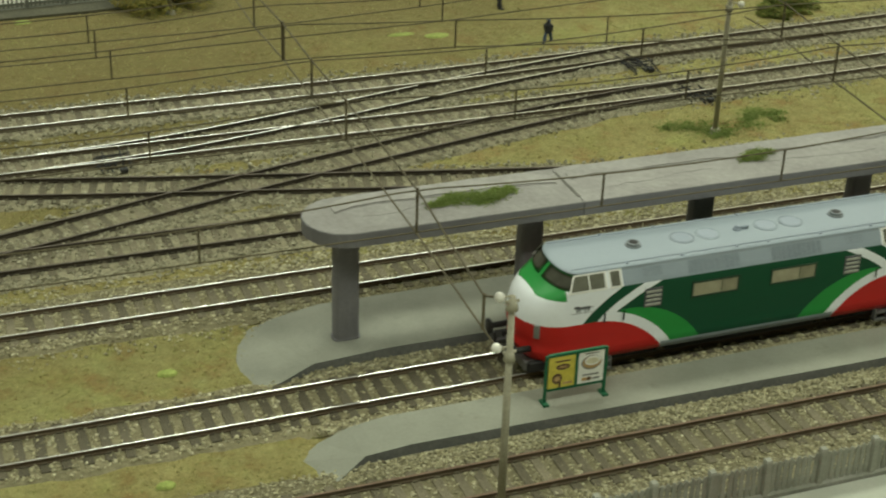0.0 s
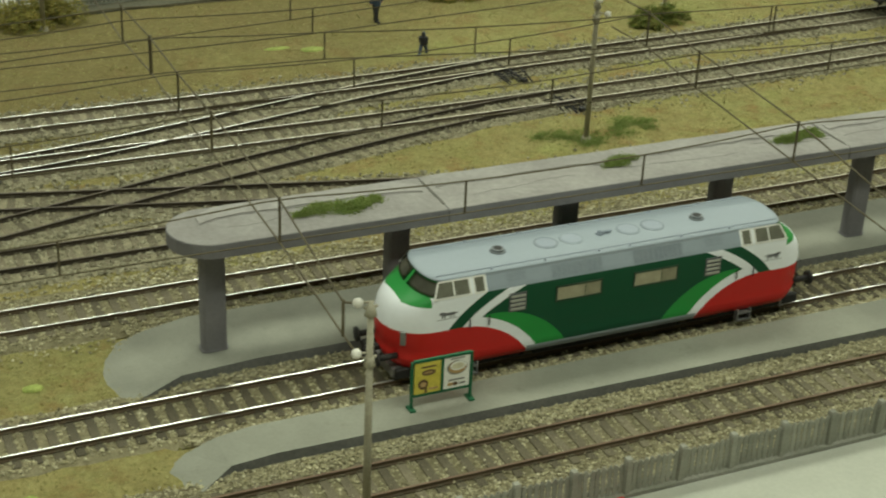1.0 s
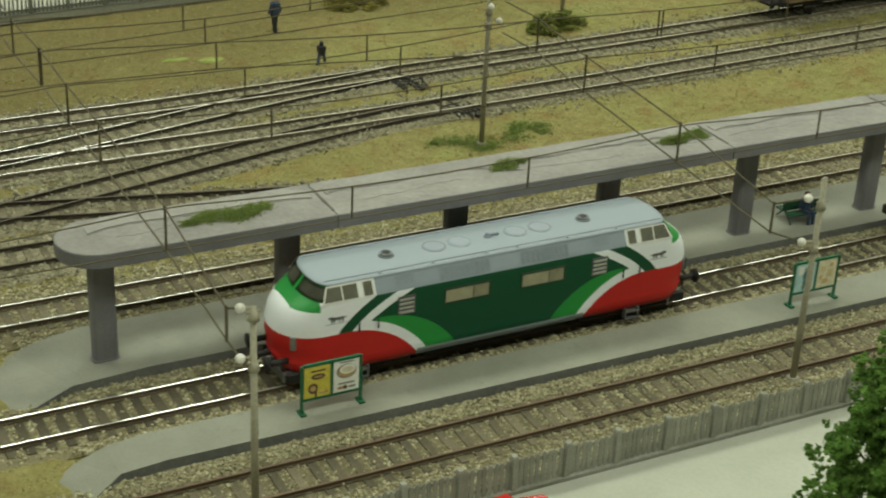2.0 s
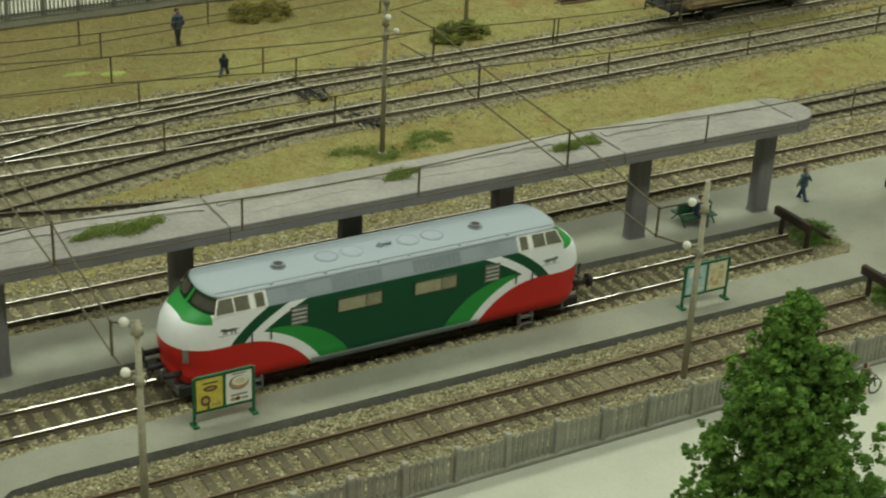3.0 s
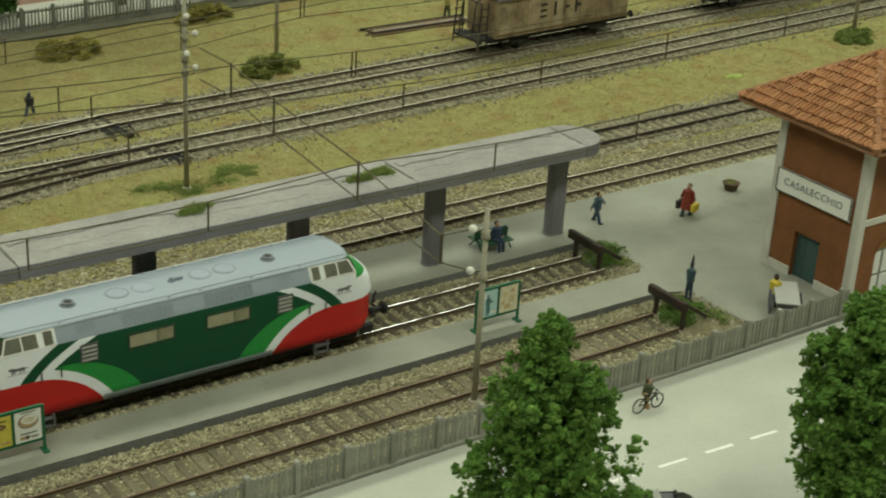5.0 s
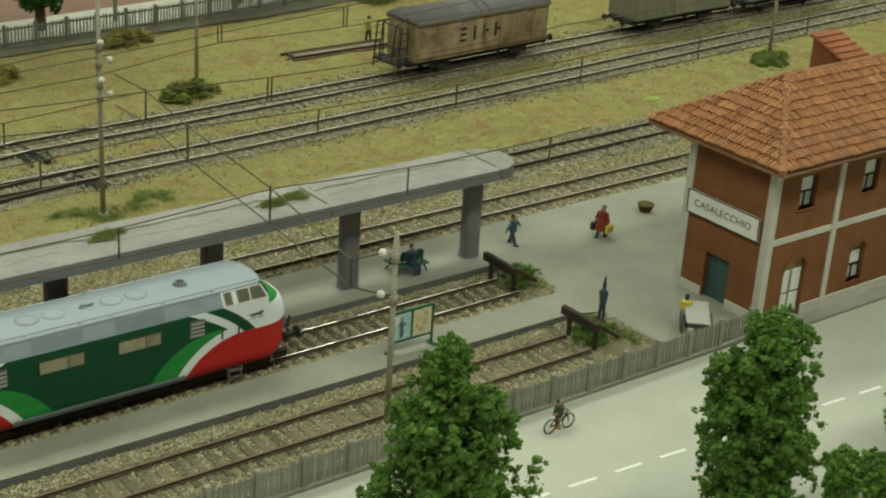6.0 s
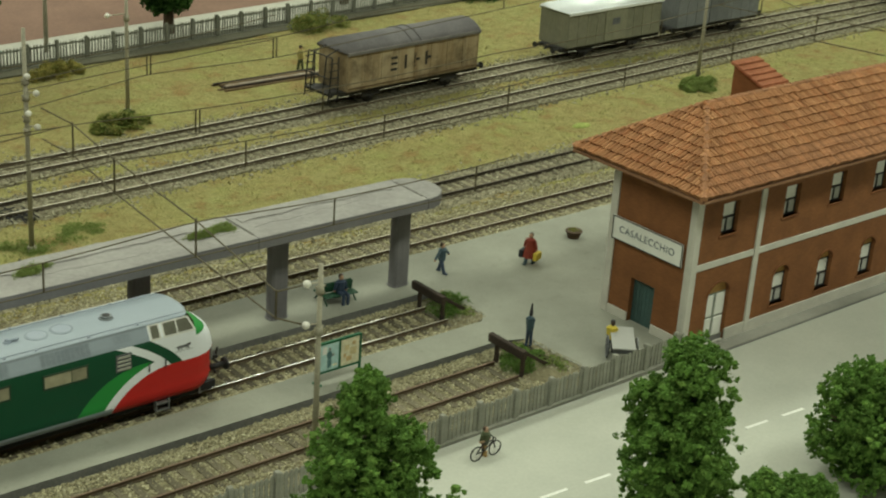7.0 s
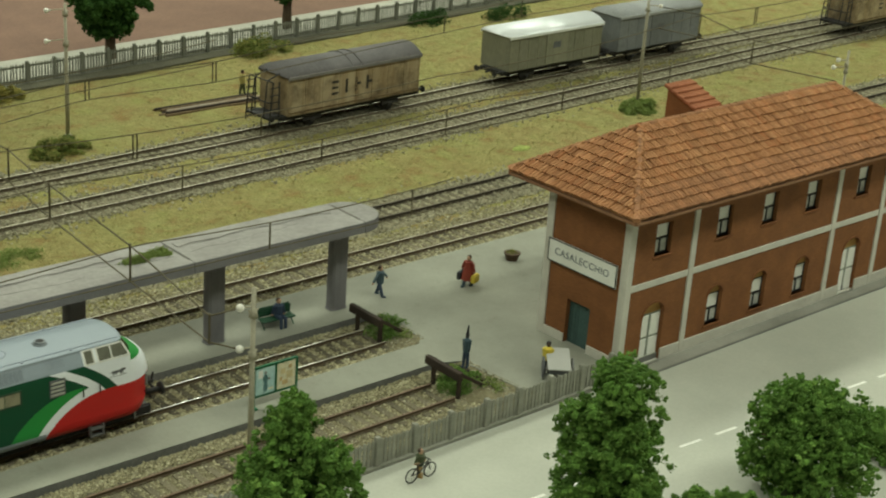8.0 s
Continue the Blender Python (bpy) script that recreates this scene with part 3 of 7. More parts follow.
def fibres(n, x0, x1, y0, y1, keep, label):
    xs, ys = nrg.uniform(x0, x1, n), nrg.uniform(y0, y1, n)
    ok = np.array([keep(x, y) for x, y in zip(xs, ys)])
    xs, ys = xs[ok], ys[ok]
    n = len(xs)
    z = np.array([GZ + (turf_height(x, y) if y > 31 or (x > 20 and 14 < y < 20) else 0.25 * turf_height(x, y) - 0.02) for x, y in zip(xs, ys)])
    h, a = nrg.uniform(0.01, 0.085, n), nrg.uniform(0, 6.283, n)
    dx, dy = np.cos(a) * 0.05, np.sin(a) * 0.05
    lx, ly = nrg.normal(0, 0.10, n), nrg.normal(0, 0.10, n)
    v = np.stack([np.c_[xs - dx, ys - dy, z - 0.03], np.c_[xs + dx, ys + dy, z - 0.03], np.c_[xs + lx, ys + ly, z + h]], 1)
    f = np.arange(3 * n).reshape(-1, 3)
    tagged(new("grass", soup("grass", v.reshape(-1, 3), f, GRASS_BLADES)), label, "grass", "", "stuff")


def grassy(x, y):
    if y < -1:
        return x < -4.2 and -4.6 < y < -1.7
    if y < 9:
        return x < -4.3 and 1.8 < y < 5.7
    return all(abs(y - line_at(k, x)) > h or not LINES[k][0][0] < x < LINES[k][0][-1] for k, h in (("through", 2.0), ("middle", 1.8), ("yard", 1.5), ("goods", 1.5), ("link_a", 1.5), ("link_b", 1.5), ("link_c", 1.5)))


fibres(170000, -16, 100, -5, 46, grassy, "short olive grass fibres of the model turf")


def mound(pts, label):
    """Earth that ramps up from a track's end to the platform."""
    bm = B()
    top = [bm.verts.new(p) for p in pts]
    low = [bm.verts.new((p[0], p[1], GZ - 0.2)) for p in pts]
    bm.faces.new(top)
    for i in range(len(pts)):
        j = (i + 1) % len(pts)
        bm.faces.new((low[i], low[j], top[j], top[i]))
    bmesh.ops.triangulate(bm, faces=bm.faces[:])
    solid("earth_mound", bm, EARTH_BROWN, label, "earth", kind="structure")


mound([(30.9, -1.9, GZ + 0.04), (32.5, -1.6, 0.155), (32.6, 1.3, 0.155), (31.3, 1.7, GZ + 0.04)], "earth ramp behind a buffer stop")
mound([(30.2, -8.6, GZ + 0.04), (33.3, -8.65, 0.155), (32.75, -7.6, 0.155), (32.45, -4.2, 0.155), (31.2, -3.95, GZ + 0.04), (30.6, -5.5, GZ + 0.04)], "earth ramp behind a buffer stop")


def ramp_stones(x0, x1, y0, y1, n):
    xs = nrg.uniform(x0, x1, n)
    ys = nrg.uniform(y0, y1, n)
    return np.c_[xs, ys, GZ + 0.04 + (0.155 - GZ - 0.04) * np.clip((xs - 31.0) / 1.5, 0, 1) + nrg.uniform(-0.02, 0.02, n)]


scatter_stones("ballast_stones", np.concatenate([ramp_stones(30.9, 32.5, -1.7, 1.5, 420), ramp_stones(30.8, 32.6, -8.3, -4.2, 700)]), STONE_DARK, "loose stones on the earth ramps", 0.03, 0.075)

# ---- platforms, road, plaza ----
PZ = 0.15


def platform():
    """One low paved slab: two tongues between the tracks and the forecourt of the station."""
    pts = [  # x, y, height
        (-5.5, -2.85, -0.29), (-4.6, -2.15, -0.24), (-3.6, -2.0, 0.02), (-2.4, -1.95, PZ), (31.9, -1.95, PZ), (32.4, -1.5, PZ), (32.4, 1.2, PZ), (31.6, 1.75, PZ),
        (-0.9, 1.95, PZ), (-3.6, 1.8, PZ - 0.05), (-4.9, 1.35, -0.15), (-5.9, 1.15, -0.29), (-6.15, 1.9, -0.31), (-6.2, 2.7, -0.31), (-6.1, 3.6, -0.31), (-5.75, 4.5, -0.30), (-4.9, 5.25, -0.26), (-3.9, 5.42, -0.06), (-2.4, 5.5, PZ),
        (33, 5.5, PZ), (45, 5.5, PZ), (75, 5.6, PZ), (75, -3.2, PZ), (58.6, -3.2, PZ), (58.6, -8.4, PZ), (37.6, -8.5, PZ), (33.2, -8.6, PZ), (32.6, -7.6, PZ), (32.3, -4.3, PZ), (31.2, -3.85, PZ),
        (-2.1, -3.65, PZ), (-3.6, -3.75, PZ - 0.05), (-4.6, -4.3, -0.20), (-5.3, -4.35, -0.29), (-5.75, -3.9, -0.31), (-5.8, -3.3, -0.31)]
    bm = B()
    low = [bm.verts.new((x, y, GZ - 0.2)) for x, y, z in pts]
    top = [bm.verts.new(p) for p in pts]
    n = len(pts)
    bm.faces.new(top)
    for i in range(n):
        bm.faces.new((low[i], low[(i + 1) % n], top[(i + 1) % n], top[i])).material_index = 1
    bmesh.ops.triangulate(bm, faces=[f for f in bm.faces if len(f.verts) > 4])
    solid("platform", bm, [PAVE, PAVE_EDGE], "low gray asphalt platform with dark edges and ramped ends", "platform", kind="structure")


platform()


def road():
    bm = B()
    prism(bm, [(X0, -9.15), (37.6, -9.15), (37.8, -8.9), (X1, -8.9), (X1, -60), (X0, -60)], GZ - 0.2, GZ + 0.06)
    solid("road", bm, ROAD, "smooth pale gray road surface", "road", kind="structure")
    bm = B()
    prism(bm, [(37.6, -8.6), (X1, -8.6), (X1, -9.2), (52, -9.32), (37.8, -9.42)], GZ - 0.2, GZ + 0.12)
    solid("pavement", bm, PAVEMENT, "dark gray narrow pavement along the station wall", "pavement", kind="structure")
    # added dark strip: the kerb's upright face and its shadow as plain colour
    bm = B()
    prism(bm, [(37.8, -9.424), (52, -9.324), (X1, -9.204), (X1, -9.27), (52, -9.40), (37.8, -9.50)], GZ - 0.2, GZ + 0.085)
    solid("kerb_shadow_strip", bm, PAVE_EDGE, "thin dark strip standing in for the kerb's face and shadow beside the road", "kerb", kind="structure")
    for i in range(-6, 14):
        x = 27.15 + i * 2.08 * 1.0
        bm = B()
        prism(bm, [(-0.62, -0.075), (0.62, -0.075), (0.62, 0.075), (-0.62, 0.075)], 0, 0.012)
        solid("road_marking", bm, ROAD_LINE, "white centre dash painted on the road", "road marking", x, -14.05 - 0.067 * (x - 27.15), GZ + 0.062, -3.8, "centre line dashes", "structure")


road()


def far_side(x):
    """The line of the far fence."""
    return 43.4 + 0.085 * (x - 36) if x > 36 else 43.4 + 0.05 * (x - 36)


def plaza():
    bm = B()
    xs = np.linspace(X0, X1, 14)
    prism(bm, [(x, far_side(x) + 0.45) for x in xs] + [(x, far_side(x) + 4.9) for x in xs[::-1]], GZ - 0.3, GZ + 0.22)
    solid("kerb", bm, KERB, "pale concrete kerb walk behind the far fence", "kerb", kind="structure")
    bm = B()
    prism(bm, [(x, far_side(x) + 4.9) for x in xs] + [(X1, 110), (X0, 110)], GZ - 0.3, GZ + 0.16)
    solid("plaza", bm, PLAZA, "reddish-brown paved plaza behind the yard", "plaza", kind="structure")


plaza()


def edging():
    # dark ground, made wide enough to hold the fence's soft shadow as colour
    bm = B()
    xs = np.linspace(X0, X1, 40)
    prism(bm, [(x, far_side(x) - 1.45 - 0.45 * noise.noise((x * 0.3, 2.0, 9.0))) for x in xs] + [(x, far_side(x) - 0.17) for x in xs[::-1]], GZ - 0.3, GZ + 0.12)
    solid("edging", bm, EDGING_SHADOW, "dark olive strip of ground with the far fence's soft shadow painted in", "edging", kind="structure")


EDGING_SHADOW = surf("edging_shadow", (0.078, 0.076, 0.052), (0.115, 0.11, 0.074), 0.95, 0.5, 6.0, 0.04, vary=0, grain=0.5)
edging()


# ---- canopy ----
def canopy():
    t = thing("platform_canopy", "long gray concrete platform canopy with rounded ends on six piers", "canopy", 14.85, 3.32, PZ)
    zc, L, W = 4.14 - PZ, 18.35, 1.42
    joints = [-18.35, -8.9, 7.9, 16.85, 18.35]

    def shape(grow, x0, x1):
        pts = []
        for i in range(15):
            a = -math.pi / 2 + math.pi * i / 14
            pts.append((L - W + (W + grow) * math.cos(a), (W + grow) * math.sin(a)))
        pts += [(-x, y) for x, y in pts[::-1]]
        return [(min(max(x, x0), x1), y) for x, y in pts]

    def dense(pts):
        out = []
        for (xa, ya), (xb, yb) in zip(pts, pts[1:] + pts[:1]):
            k = max(1, int(math.hypot(xb - xa, yb - ya) / 0.3))
            out += [(xa + (xb - xa) * i / k, ya + (yb - ya) * i / k) for i in range(k)]
        return out

    def clean(pts):
        out = []
        for p in pts:
            if not out or (abs(p[0] - out[-1][0]) + abs(p[1] - out[-1][1])) > 1e-4:
                out.append(p)
        return out

    for k in range(4):
        a, b = joints[k] + (0.02 if k else -1), joints[k + 1] - (0.02 if k < 3 else -1)
        bm = B()
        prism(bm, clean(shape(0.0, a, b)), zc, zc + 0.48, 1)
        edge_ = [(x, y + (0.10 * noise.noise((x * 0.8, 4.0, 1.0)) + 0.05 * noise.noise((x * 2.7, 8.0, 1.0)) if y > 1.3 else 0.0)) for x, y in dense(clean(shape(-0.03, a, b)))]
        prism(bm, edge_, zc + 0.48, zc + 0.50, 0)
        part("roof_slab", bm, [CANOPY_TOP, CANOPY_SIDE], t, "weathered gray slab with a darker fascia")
    # peeling top coat with a wavy edge along the back
    for a, b in ((-17.2, -9.2), (-8.6, -2.0), (-1.2, 7.6), (8.2, 16.4)):
        bm = B()
        xs = np.arange(a, b + 0.01, 0.25)
        wave = [0.52 + 0.16 * noise.noise((x * 0.55, 1.0, 2.0)) + 0.10 * noise.noise((x * 1.7, 3.0, 2.0)) for x in xs]
        ends = [min(1.0, (x - a) / 0.8, (b - x) / 0.8) for x in xs]
        prism(bm, [(x, 1.33 - 0.5 * (1 - e)) for x, e in zip(xs, ends)] + [(x, w - 0.25 * (1 - e)) for x, w, e in list(zip(xs, wave, ends))[::-1]], zc + 0.495, zc + 0.535)
        part("top_coat", bm, COAT, t, "pale peeling coat with a wavy edge")
        # the shrinkage crack that runs beside the coat
        bm = B()
        mid_ = [(x, w - 0.25 * (1 - e) - 0.05 - 0.10 * abs(noise.noise((x * 2.3, 7.0, a)))) for x, w, e in zip(xs, wave, ends)]
        wide = [0.012 + 0.075 * max(0.0, noise.noise((x * 0.9, 11.0, a)) + 0.25) for x in xs]
        prism(bm, [(x, y + w) for (x, y), w in zip(mid_, wide)] + [(x, y - w) for (x, y), w in list(zip(mid_, wide))[::-1]], zc + 0.49, zc + 0.507)
        part("crack", bm, CRACK_GRAY, t, "dark wavy crack")
    for a, b, y0, y1 in ((-16.4, -11.0, -0.25, 0.1), (-7.6, -3.4, -0.6, -0.2), (-2.2, 3.4, -0.1, -0.5), (4.4, 7.7, 0.05, -0.4), (8.4, 14.2, -0.3, 0.1)):
        bm = B()
        xs = np.arange(a, b + 0.01, 0.2)
        mid_ = [(x, y0 + (y1 - y0) * (x - a) / (b - a) + 0.28 * noise.noise((x * 0.8, 5.0, a)) + 0.08 * noise.noise((x * 3.1, 9.0, a))) for x in xs]
        wide = [0.008 + 0.03 * max(0.0, noise.noise((x * 1.3, 21.0, a)) + 0.2) for x in xs]
        prism(bm, [(x, y + w) for (x, y), w in zip(mid_, wide)] + [(x, y - w) for (x, y), w in list(zip(mid_, wide))[::-1]], zc + 0.49, zc + 0.505)
        part("crack", bm, CRACK_GRAY, t, "thin wavy crack")
    for j in joints[1:4]:
        bm = B()
        box(bm, j - 0.05, j + 0.05, -0.98, 1.05, zc + 0.46, zc + 0.515)
        part("joint_strip", bm, CRACK, t, "dark joint between roof slabs")
    for i in range(6):
        bm = B()
        x = -16.95 + i * 6.66
        pts = []
        for s in range(12):
            a = 2 * math.pi * s / 12
            pts.append((x + 0.44 * math.copysign(abs(math.cos(a)) ** 0.5, math.cos(a)), -0.18 + 0.30 * math.copysign(abs(math.sin(a)) ** 0.5, math.sin(a))))
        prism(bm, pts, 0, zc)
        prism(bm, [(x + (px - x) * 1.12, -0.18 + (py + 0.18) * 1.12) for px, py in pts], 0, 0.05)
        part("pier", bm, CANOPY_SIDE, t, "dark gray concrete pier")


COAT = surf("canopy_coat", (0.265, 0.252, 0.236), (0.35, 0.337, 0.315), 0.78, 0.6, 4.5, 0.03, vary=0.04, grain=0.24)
CRACK_GRAY = surf("canopy_crack", (0.150, 0.142, 0.135), (0.205, 0.195, 0.185), 0.9, 1.2, 8.0, 0.0)
canopy()


# ---- foliage ----
def leaf_cloud(name, centres, size, mat, leaves=5):
    """Clumps of small crumpled leaves round the given points."""
    c = np.asarray(centres, float)
    n = len(c) * leaves
    p = np.repeat(c, leaves, 0) + nrg.normal(0, size * 0.55, (n, 3))
    nrm = nrg.normal(0, 0.55, (n, 3)) + (0, -0.25, 0.8)
    u = np.cross(nrm, nrg.normal(0, 1, (n, 3)))
    u /= np.linalg.norm(u, axis=1)[:, None]
    w = np.cross(nrm, u)
    w /= np.linalg.norm(w, axis=1)[:, None]
    s = nrg.uniform(0.45, 1.0, (n, 1)) * size
    k = np.cross(u, w) * s * 0.35
    v = np.stack([p - u * s, p - w * s * 0.6 + k, p + u * s, p + w * s * 0.6 + k], 1).reshape(-1, 3)
    q = 4 * np.arange(n)
    f = np.concatenate([np.c_[q, q + 1, q + 2], np.c_[q, q + 2, q + 3]])
    return soup(name, v, f, mat)


def blob_points(n, blobs, r):
    """Points near the skins of overlapping balls, with gaps."""
    out = []
    w = [b[3] ** 2 for b in blobs]
    while len(out) < n:
        bx, by, bz, br = r.choices(blobs, w)[0]
        d = Vector((r.gauss(0, 1), r.gauss(0, 1), r.gauss(0, 1))).normalized()
        q = Vector((bx, by, bz)) + d * br * r.uniform(0.72, 1.0)
        if noise.noise(q * 1.1) > -0.45:
            out.append(tuple(q))
    return out


def lump():
    """A coarse ball: vertices and triangles for one foam crumb."""
    bm = B()
    bmesh.ops.create_icosphere(bm, subdivisions=2, radius=1.0)
    bm.verts.index_update()
    out = np.array([v.co[:] for v in bm.verts]), np.array([[v.index for v in f.verts] for f in bm.faces])
    bm.free()
    return out


LUMP = lump()


def crown_mesh(blobs, n, size, mat, r):
    """Crumbs of foam in tufts on the skins of the blobs, roughened by flakes that face away from each tuft."""
    skin = blob_points(max(40, n // 12), blobs, r)
    core = [(bx + r.gauss(0, 0.4) * br, by + r.gauss(0, 0.4) * br, bz + r.gauss(0, 0.4) * br) for bx, by, bz, br in (r.choice(blobs) for _ in range(n // 40))]
    tufts = np.array(skin + core)
    wide = nrg.uniform(2.2, 4.6, len(tufts)) * size
    kids, per = 7, 34
    # crumbs
    c = np.repeat(tufts, kids, 0) + np.clip(nrg.normal(0, 0.48, (len(tufts) * kids, 3)), -0.9, 0.9) * np.repeat(wide, kids)[:, None]
    ball_v, ball_f = LUMP
    k = len(c)
    rad = np.repeat(wide, kids)[:, None, None] * nrg.uniform(0.15, 0.38, (k, 1, 1)) * nrg.uniform(0.40, 1.60, (k, len(ball_v), 1)) * nrg.uniform(0.6, 1.5, (k, 1, 3))
    v1 = (ball_v[None] * rad + c[:, None]).reshape(-1, 3)
    f1 = (ball_f[None] + len(ball_v) * np.arange(k)[:, None, None]).reshape(-1, 3)
    # flakes
    m = len(tufts) * per
    d = nrg.normal(0, 1, (m, 3))
    d /= np.linalg.norm(d, axis=1)[:, None]
    p = np.repeat(tufts, per, 0) + d * np.repeat(wide, per)[:, None] * nrg.uniform(0.5, 1.1, (m, 1))
    nrm = d + nrg.normal(0, 0.25, (m, 3))
    u = np.cross(nrm, nrg.normal(0, 1, (m, 3)))
    u /= np.linalg.norm(u, axis=1)[:, None]
    w = np.cross(nrm, u)
    w /= np.linalg.norm(w, axis=1)[:, None]
    s = nrg.uniform(0.4, 0.9, (m, 1)) * size
    v2 = np.stack([p - u * s, p - w * s * 0.7, p + u * s, p + w * s * 0.7], 1).reshape(-1, 3)
    q = 4 * np.arange(m) + len(v1)
    f2 = np.concatenate([np.c_[q, q + 1, q + 2], np.c_[q, q + 2, q + 3]])
    return soup("crown", np.concatenate([v1, v2]), np.concatenate([f1, f2]), mat)


def tree(name, label, x, y, height, radius, shape, mat=None, n=4200, size=0.12, trunk=1.6, seed=1, group="roadside trees", stem=0.24, kind="tree"):
    r = random.Random(seed)
    t = thing(name, label, kind, x, y, GZ, 0, group)
    bm = B()
    rod(bm, (0, 0, -0.1), (0.05, 0.02, trunk), stem, stem * 0.7, 9)
    rod(bm, (0.05, 0.02, trunk), (0.02, 0.0, height * 0.85), stem * 0.7, 0.05, 8)
    blobs = []
    dep, rad = zip(*shape)
    low = trunk * 0.75
    for i in range(70):
        h = low + (height - low) * (i + 0.5) / 70
        a = i * 2.4 + r.uniform(-0.6, 0.6)
        lobe = noise.noise((1.3 * math.cos(a), 1.3 * math.sin(a), h * 0.55 + seed * 3.7))
        rr = float(np.interp(height - h, dep, rad)) * (0.87 + 0.20 * r.random() + 0.26 * lobe)
        br = min(rr * 0.55, (0.15 + 0.16 * r.random()) * radius) + 0.10
        d = max(0.0, rr - br)
        top = min(h, height - br)
        blobs.append((d * math.cos(a), d * math.sin(a), top, br))
        blobs.append((d * 0.55 * math.cos(a), d * 0.55 * math.sin(a), top, min(rr * 0.5, br * 1.25)))
        if i % 5 == 0:
            rod(bm, (0.03, 0.01, h * 0.82), (d * 0.9 * math.cos(a), d * 0.9 * math.sin(a), top), 0.06, 0.02, 5)
    part("trunk", bm, BARK, t, "brown tapered trunk with limbs")
    part("crown", crown_mesh(blobs, n, size, mat or LEAF, r), None, t, "dense crown of small green leaf clumps")
    return t


def shrub(x, y, z, w, d, h, mat, n, label, size=0.10, seed=3):
    r = random.Random(seed)
    blobs = [(math.sqrt(q) * math.cos(a) * w * 0.85, math.sqrt(q) * math.sin(a) * d * 0.85, r.uniform(0.05, 0.55) * h * (1.1 - 0.7 * q), r.uniform(0.22, 0.48) * min(h, w)) for q, a in ((r.random(), r.uniform(0, 6.28)) for _ in range(26 if h > 0.5 else 80))]
    pts = [(px, py, max(0.01, pz)) for px, py, pz in blob_points(n, blobs, r)]
    me = leaf_cloud("shrub", pts, size, mat, 4)
    tagged(put(new("shrub", me), x, y, z), label, "shrub", "shrubs")


def weeds(x, y, z, w, d, h, mat, n, label, size=0.04, name="shrub", category="shrub", group="shrubs"):
    """Fine fibres that thin out towards the edge, in a few uneven drifts."""
    hub = nrg.uniform(-0.72, 0.72, (7, 2)) * (w, d)
    which = nrg.integers(0, 7, n)
    p = hub[which] + nrg.normal(0, 1.0, (n, 2)) * nrg.uniform(0.08, 0.26, (7, 1))[which] * (w, max(d, 0.6 * w))
    fall = np.exp(-((p[:, 0] / w) ** 2 + (p[:, 1] / d) ** 2))
    zz = np.abs(nrg.normal(0, 0.45, n)) * h * fall + 0.012
    me = leaf_cloud(name, np.c_[p, zz], size, mat, 3)
    tagged(put(new(name, me), x, y, z), label, category, group)


tree("tree", "tall dense green model tree with a pointed crown", 12.0, -19.6, 10.95, 2.9, [(0, 0.25), (0.5, 0.75), (1.3, 1.3), (2.1, 1.65), (3.2, 1.95), (4.2, 2.35), (4.9, 2.9), (6, 3.15), (8, 2.8), (10.5, 1.4)], seed=4, n=19000, size=0.054)
tree("tree", "green broadleaf model tree beside the road", 24.9, -19.4, 8.45, 2.4, [(0, 0.4), (0.4, 1.0), (1, 1.5), (2.1, 1.7), (2.9, 2.2), (4.2, 2.5), (6, 2.3), (7.5, 1.0)], seed=9, n=16500, size=0.054)
tree("tree", "round green broadleaf model tree beside the road", 35.7, -19.9, 4.75, 2.7, [(0, 0.6), (0.5, 1.7), (1.2, 2.45), (2.2, 2.9), (3.3, 2.7), (4.6, 1.7)], seed=15, n=15000, size=0.054, trunk=1.0)
tree("tree", "low broad green model tree beside the road", 42.0, -20.0, 1.75, 1.9, [(0, 0.5), (0.3, 1.2), (0.9, 1.9), (1.6, 1.5)], seed=21, n=7500, size=0.054, trunk=0.5)
tree("tree", "dark broadleaf tree behind the far fence", 44.3, 46.0, 8.5, 2.9, [(0, 0.6), (1.5, 2.2), (3.5, 2.9), (5.2, 2.5), (6.6, 1.2)], LEAF_DARK, 5200, 0.13, 3.3, 27, "far trees", 0.42)
tree("tree", "dark broadleaf tree behind the far fence", 60.6, 47.6, 9.5, 2.6, [(0, 0.6), (1.5, 2.0), (3.0, 2.4), (5.0, 1.4)], LEAF_DARK, 3800, 0.13, 4.0, 31, "far trees", 0.4)
tree("tree", "dark broadleaf tree behind the far fence", 29.5, 45.4, 9.0, 2.4, [(0, 0.6), (1.5, 2.0), (4.0, 2.4), (6.5, 1.5)], LEAF_DARK, 3500, 0.13, 2.6, 33, "far trees", 0.4)


tree("tree", "dark low-branched tree behind the far fence", 21.3, 45.3, 6.5, 1.7, [(0, 0.5), (1.5, 1.4), (3.5, 1.7), (5.4, 1.2)], LEAF_DARK, 3000, 0.12, 1.4, 37, "far trees", 0.34)
tree("bush", "tall narrow green bush between the roadside trees", 29.7, -19.5, 2.25, 0.62, [(0, 0.2), (0.6, 0.5), (1.4, 0.62), (2.2, 0.45)], seed=35, n=1300, size=0.066, trunk=0.3, group="roadside bushes", stem=0.08, kind="bush")
tree("bush", "low wide green bush between the roadside trees", 32.1, -19.8, 1.15, 1.5, [(0, 0.5), (0.4, 1.2), (0.8, 1.5), (1.1, 1.2)], seed=36, n=2600, size=0.066, trunk=0.25, group="roadside bushes", stem=0.08, kind="bush")


# ---- the locomotive ----
LOCO_X = 10.83


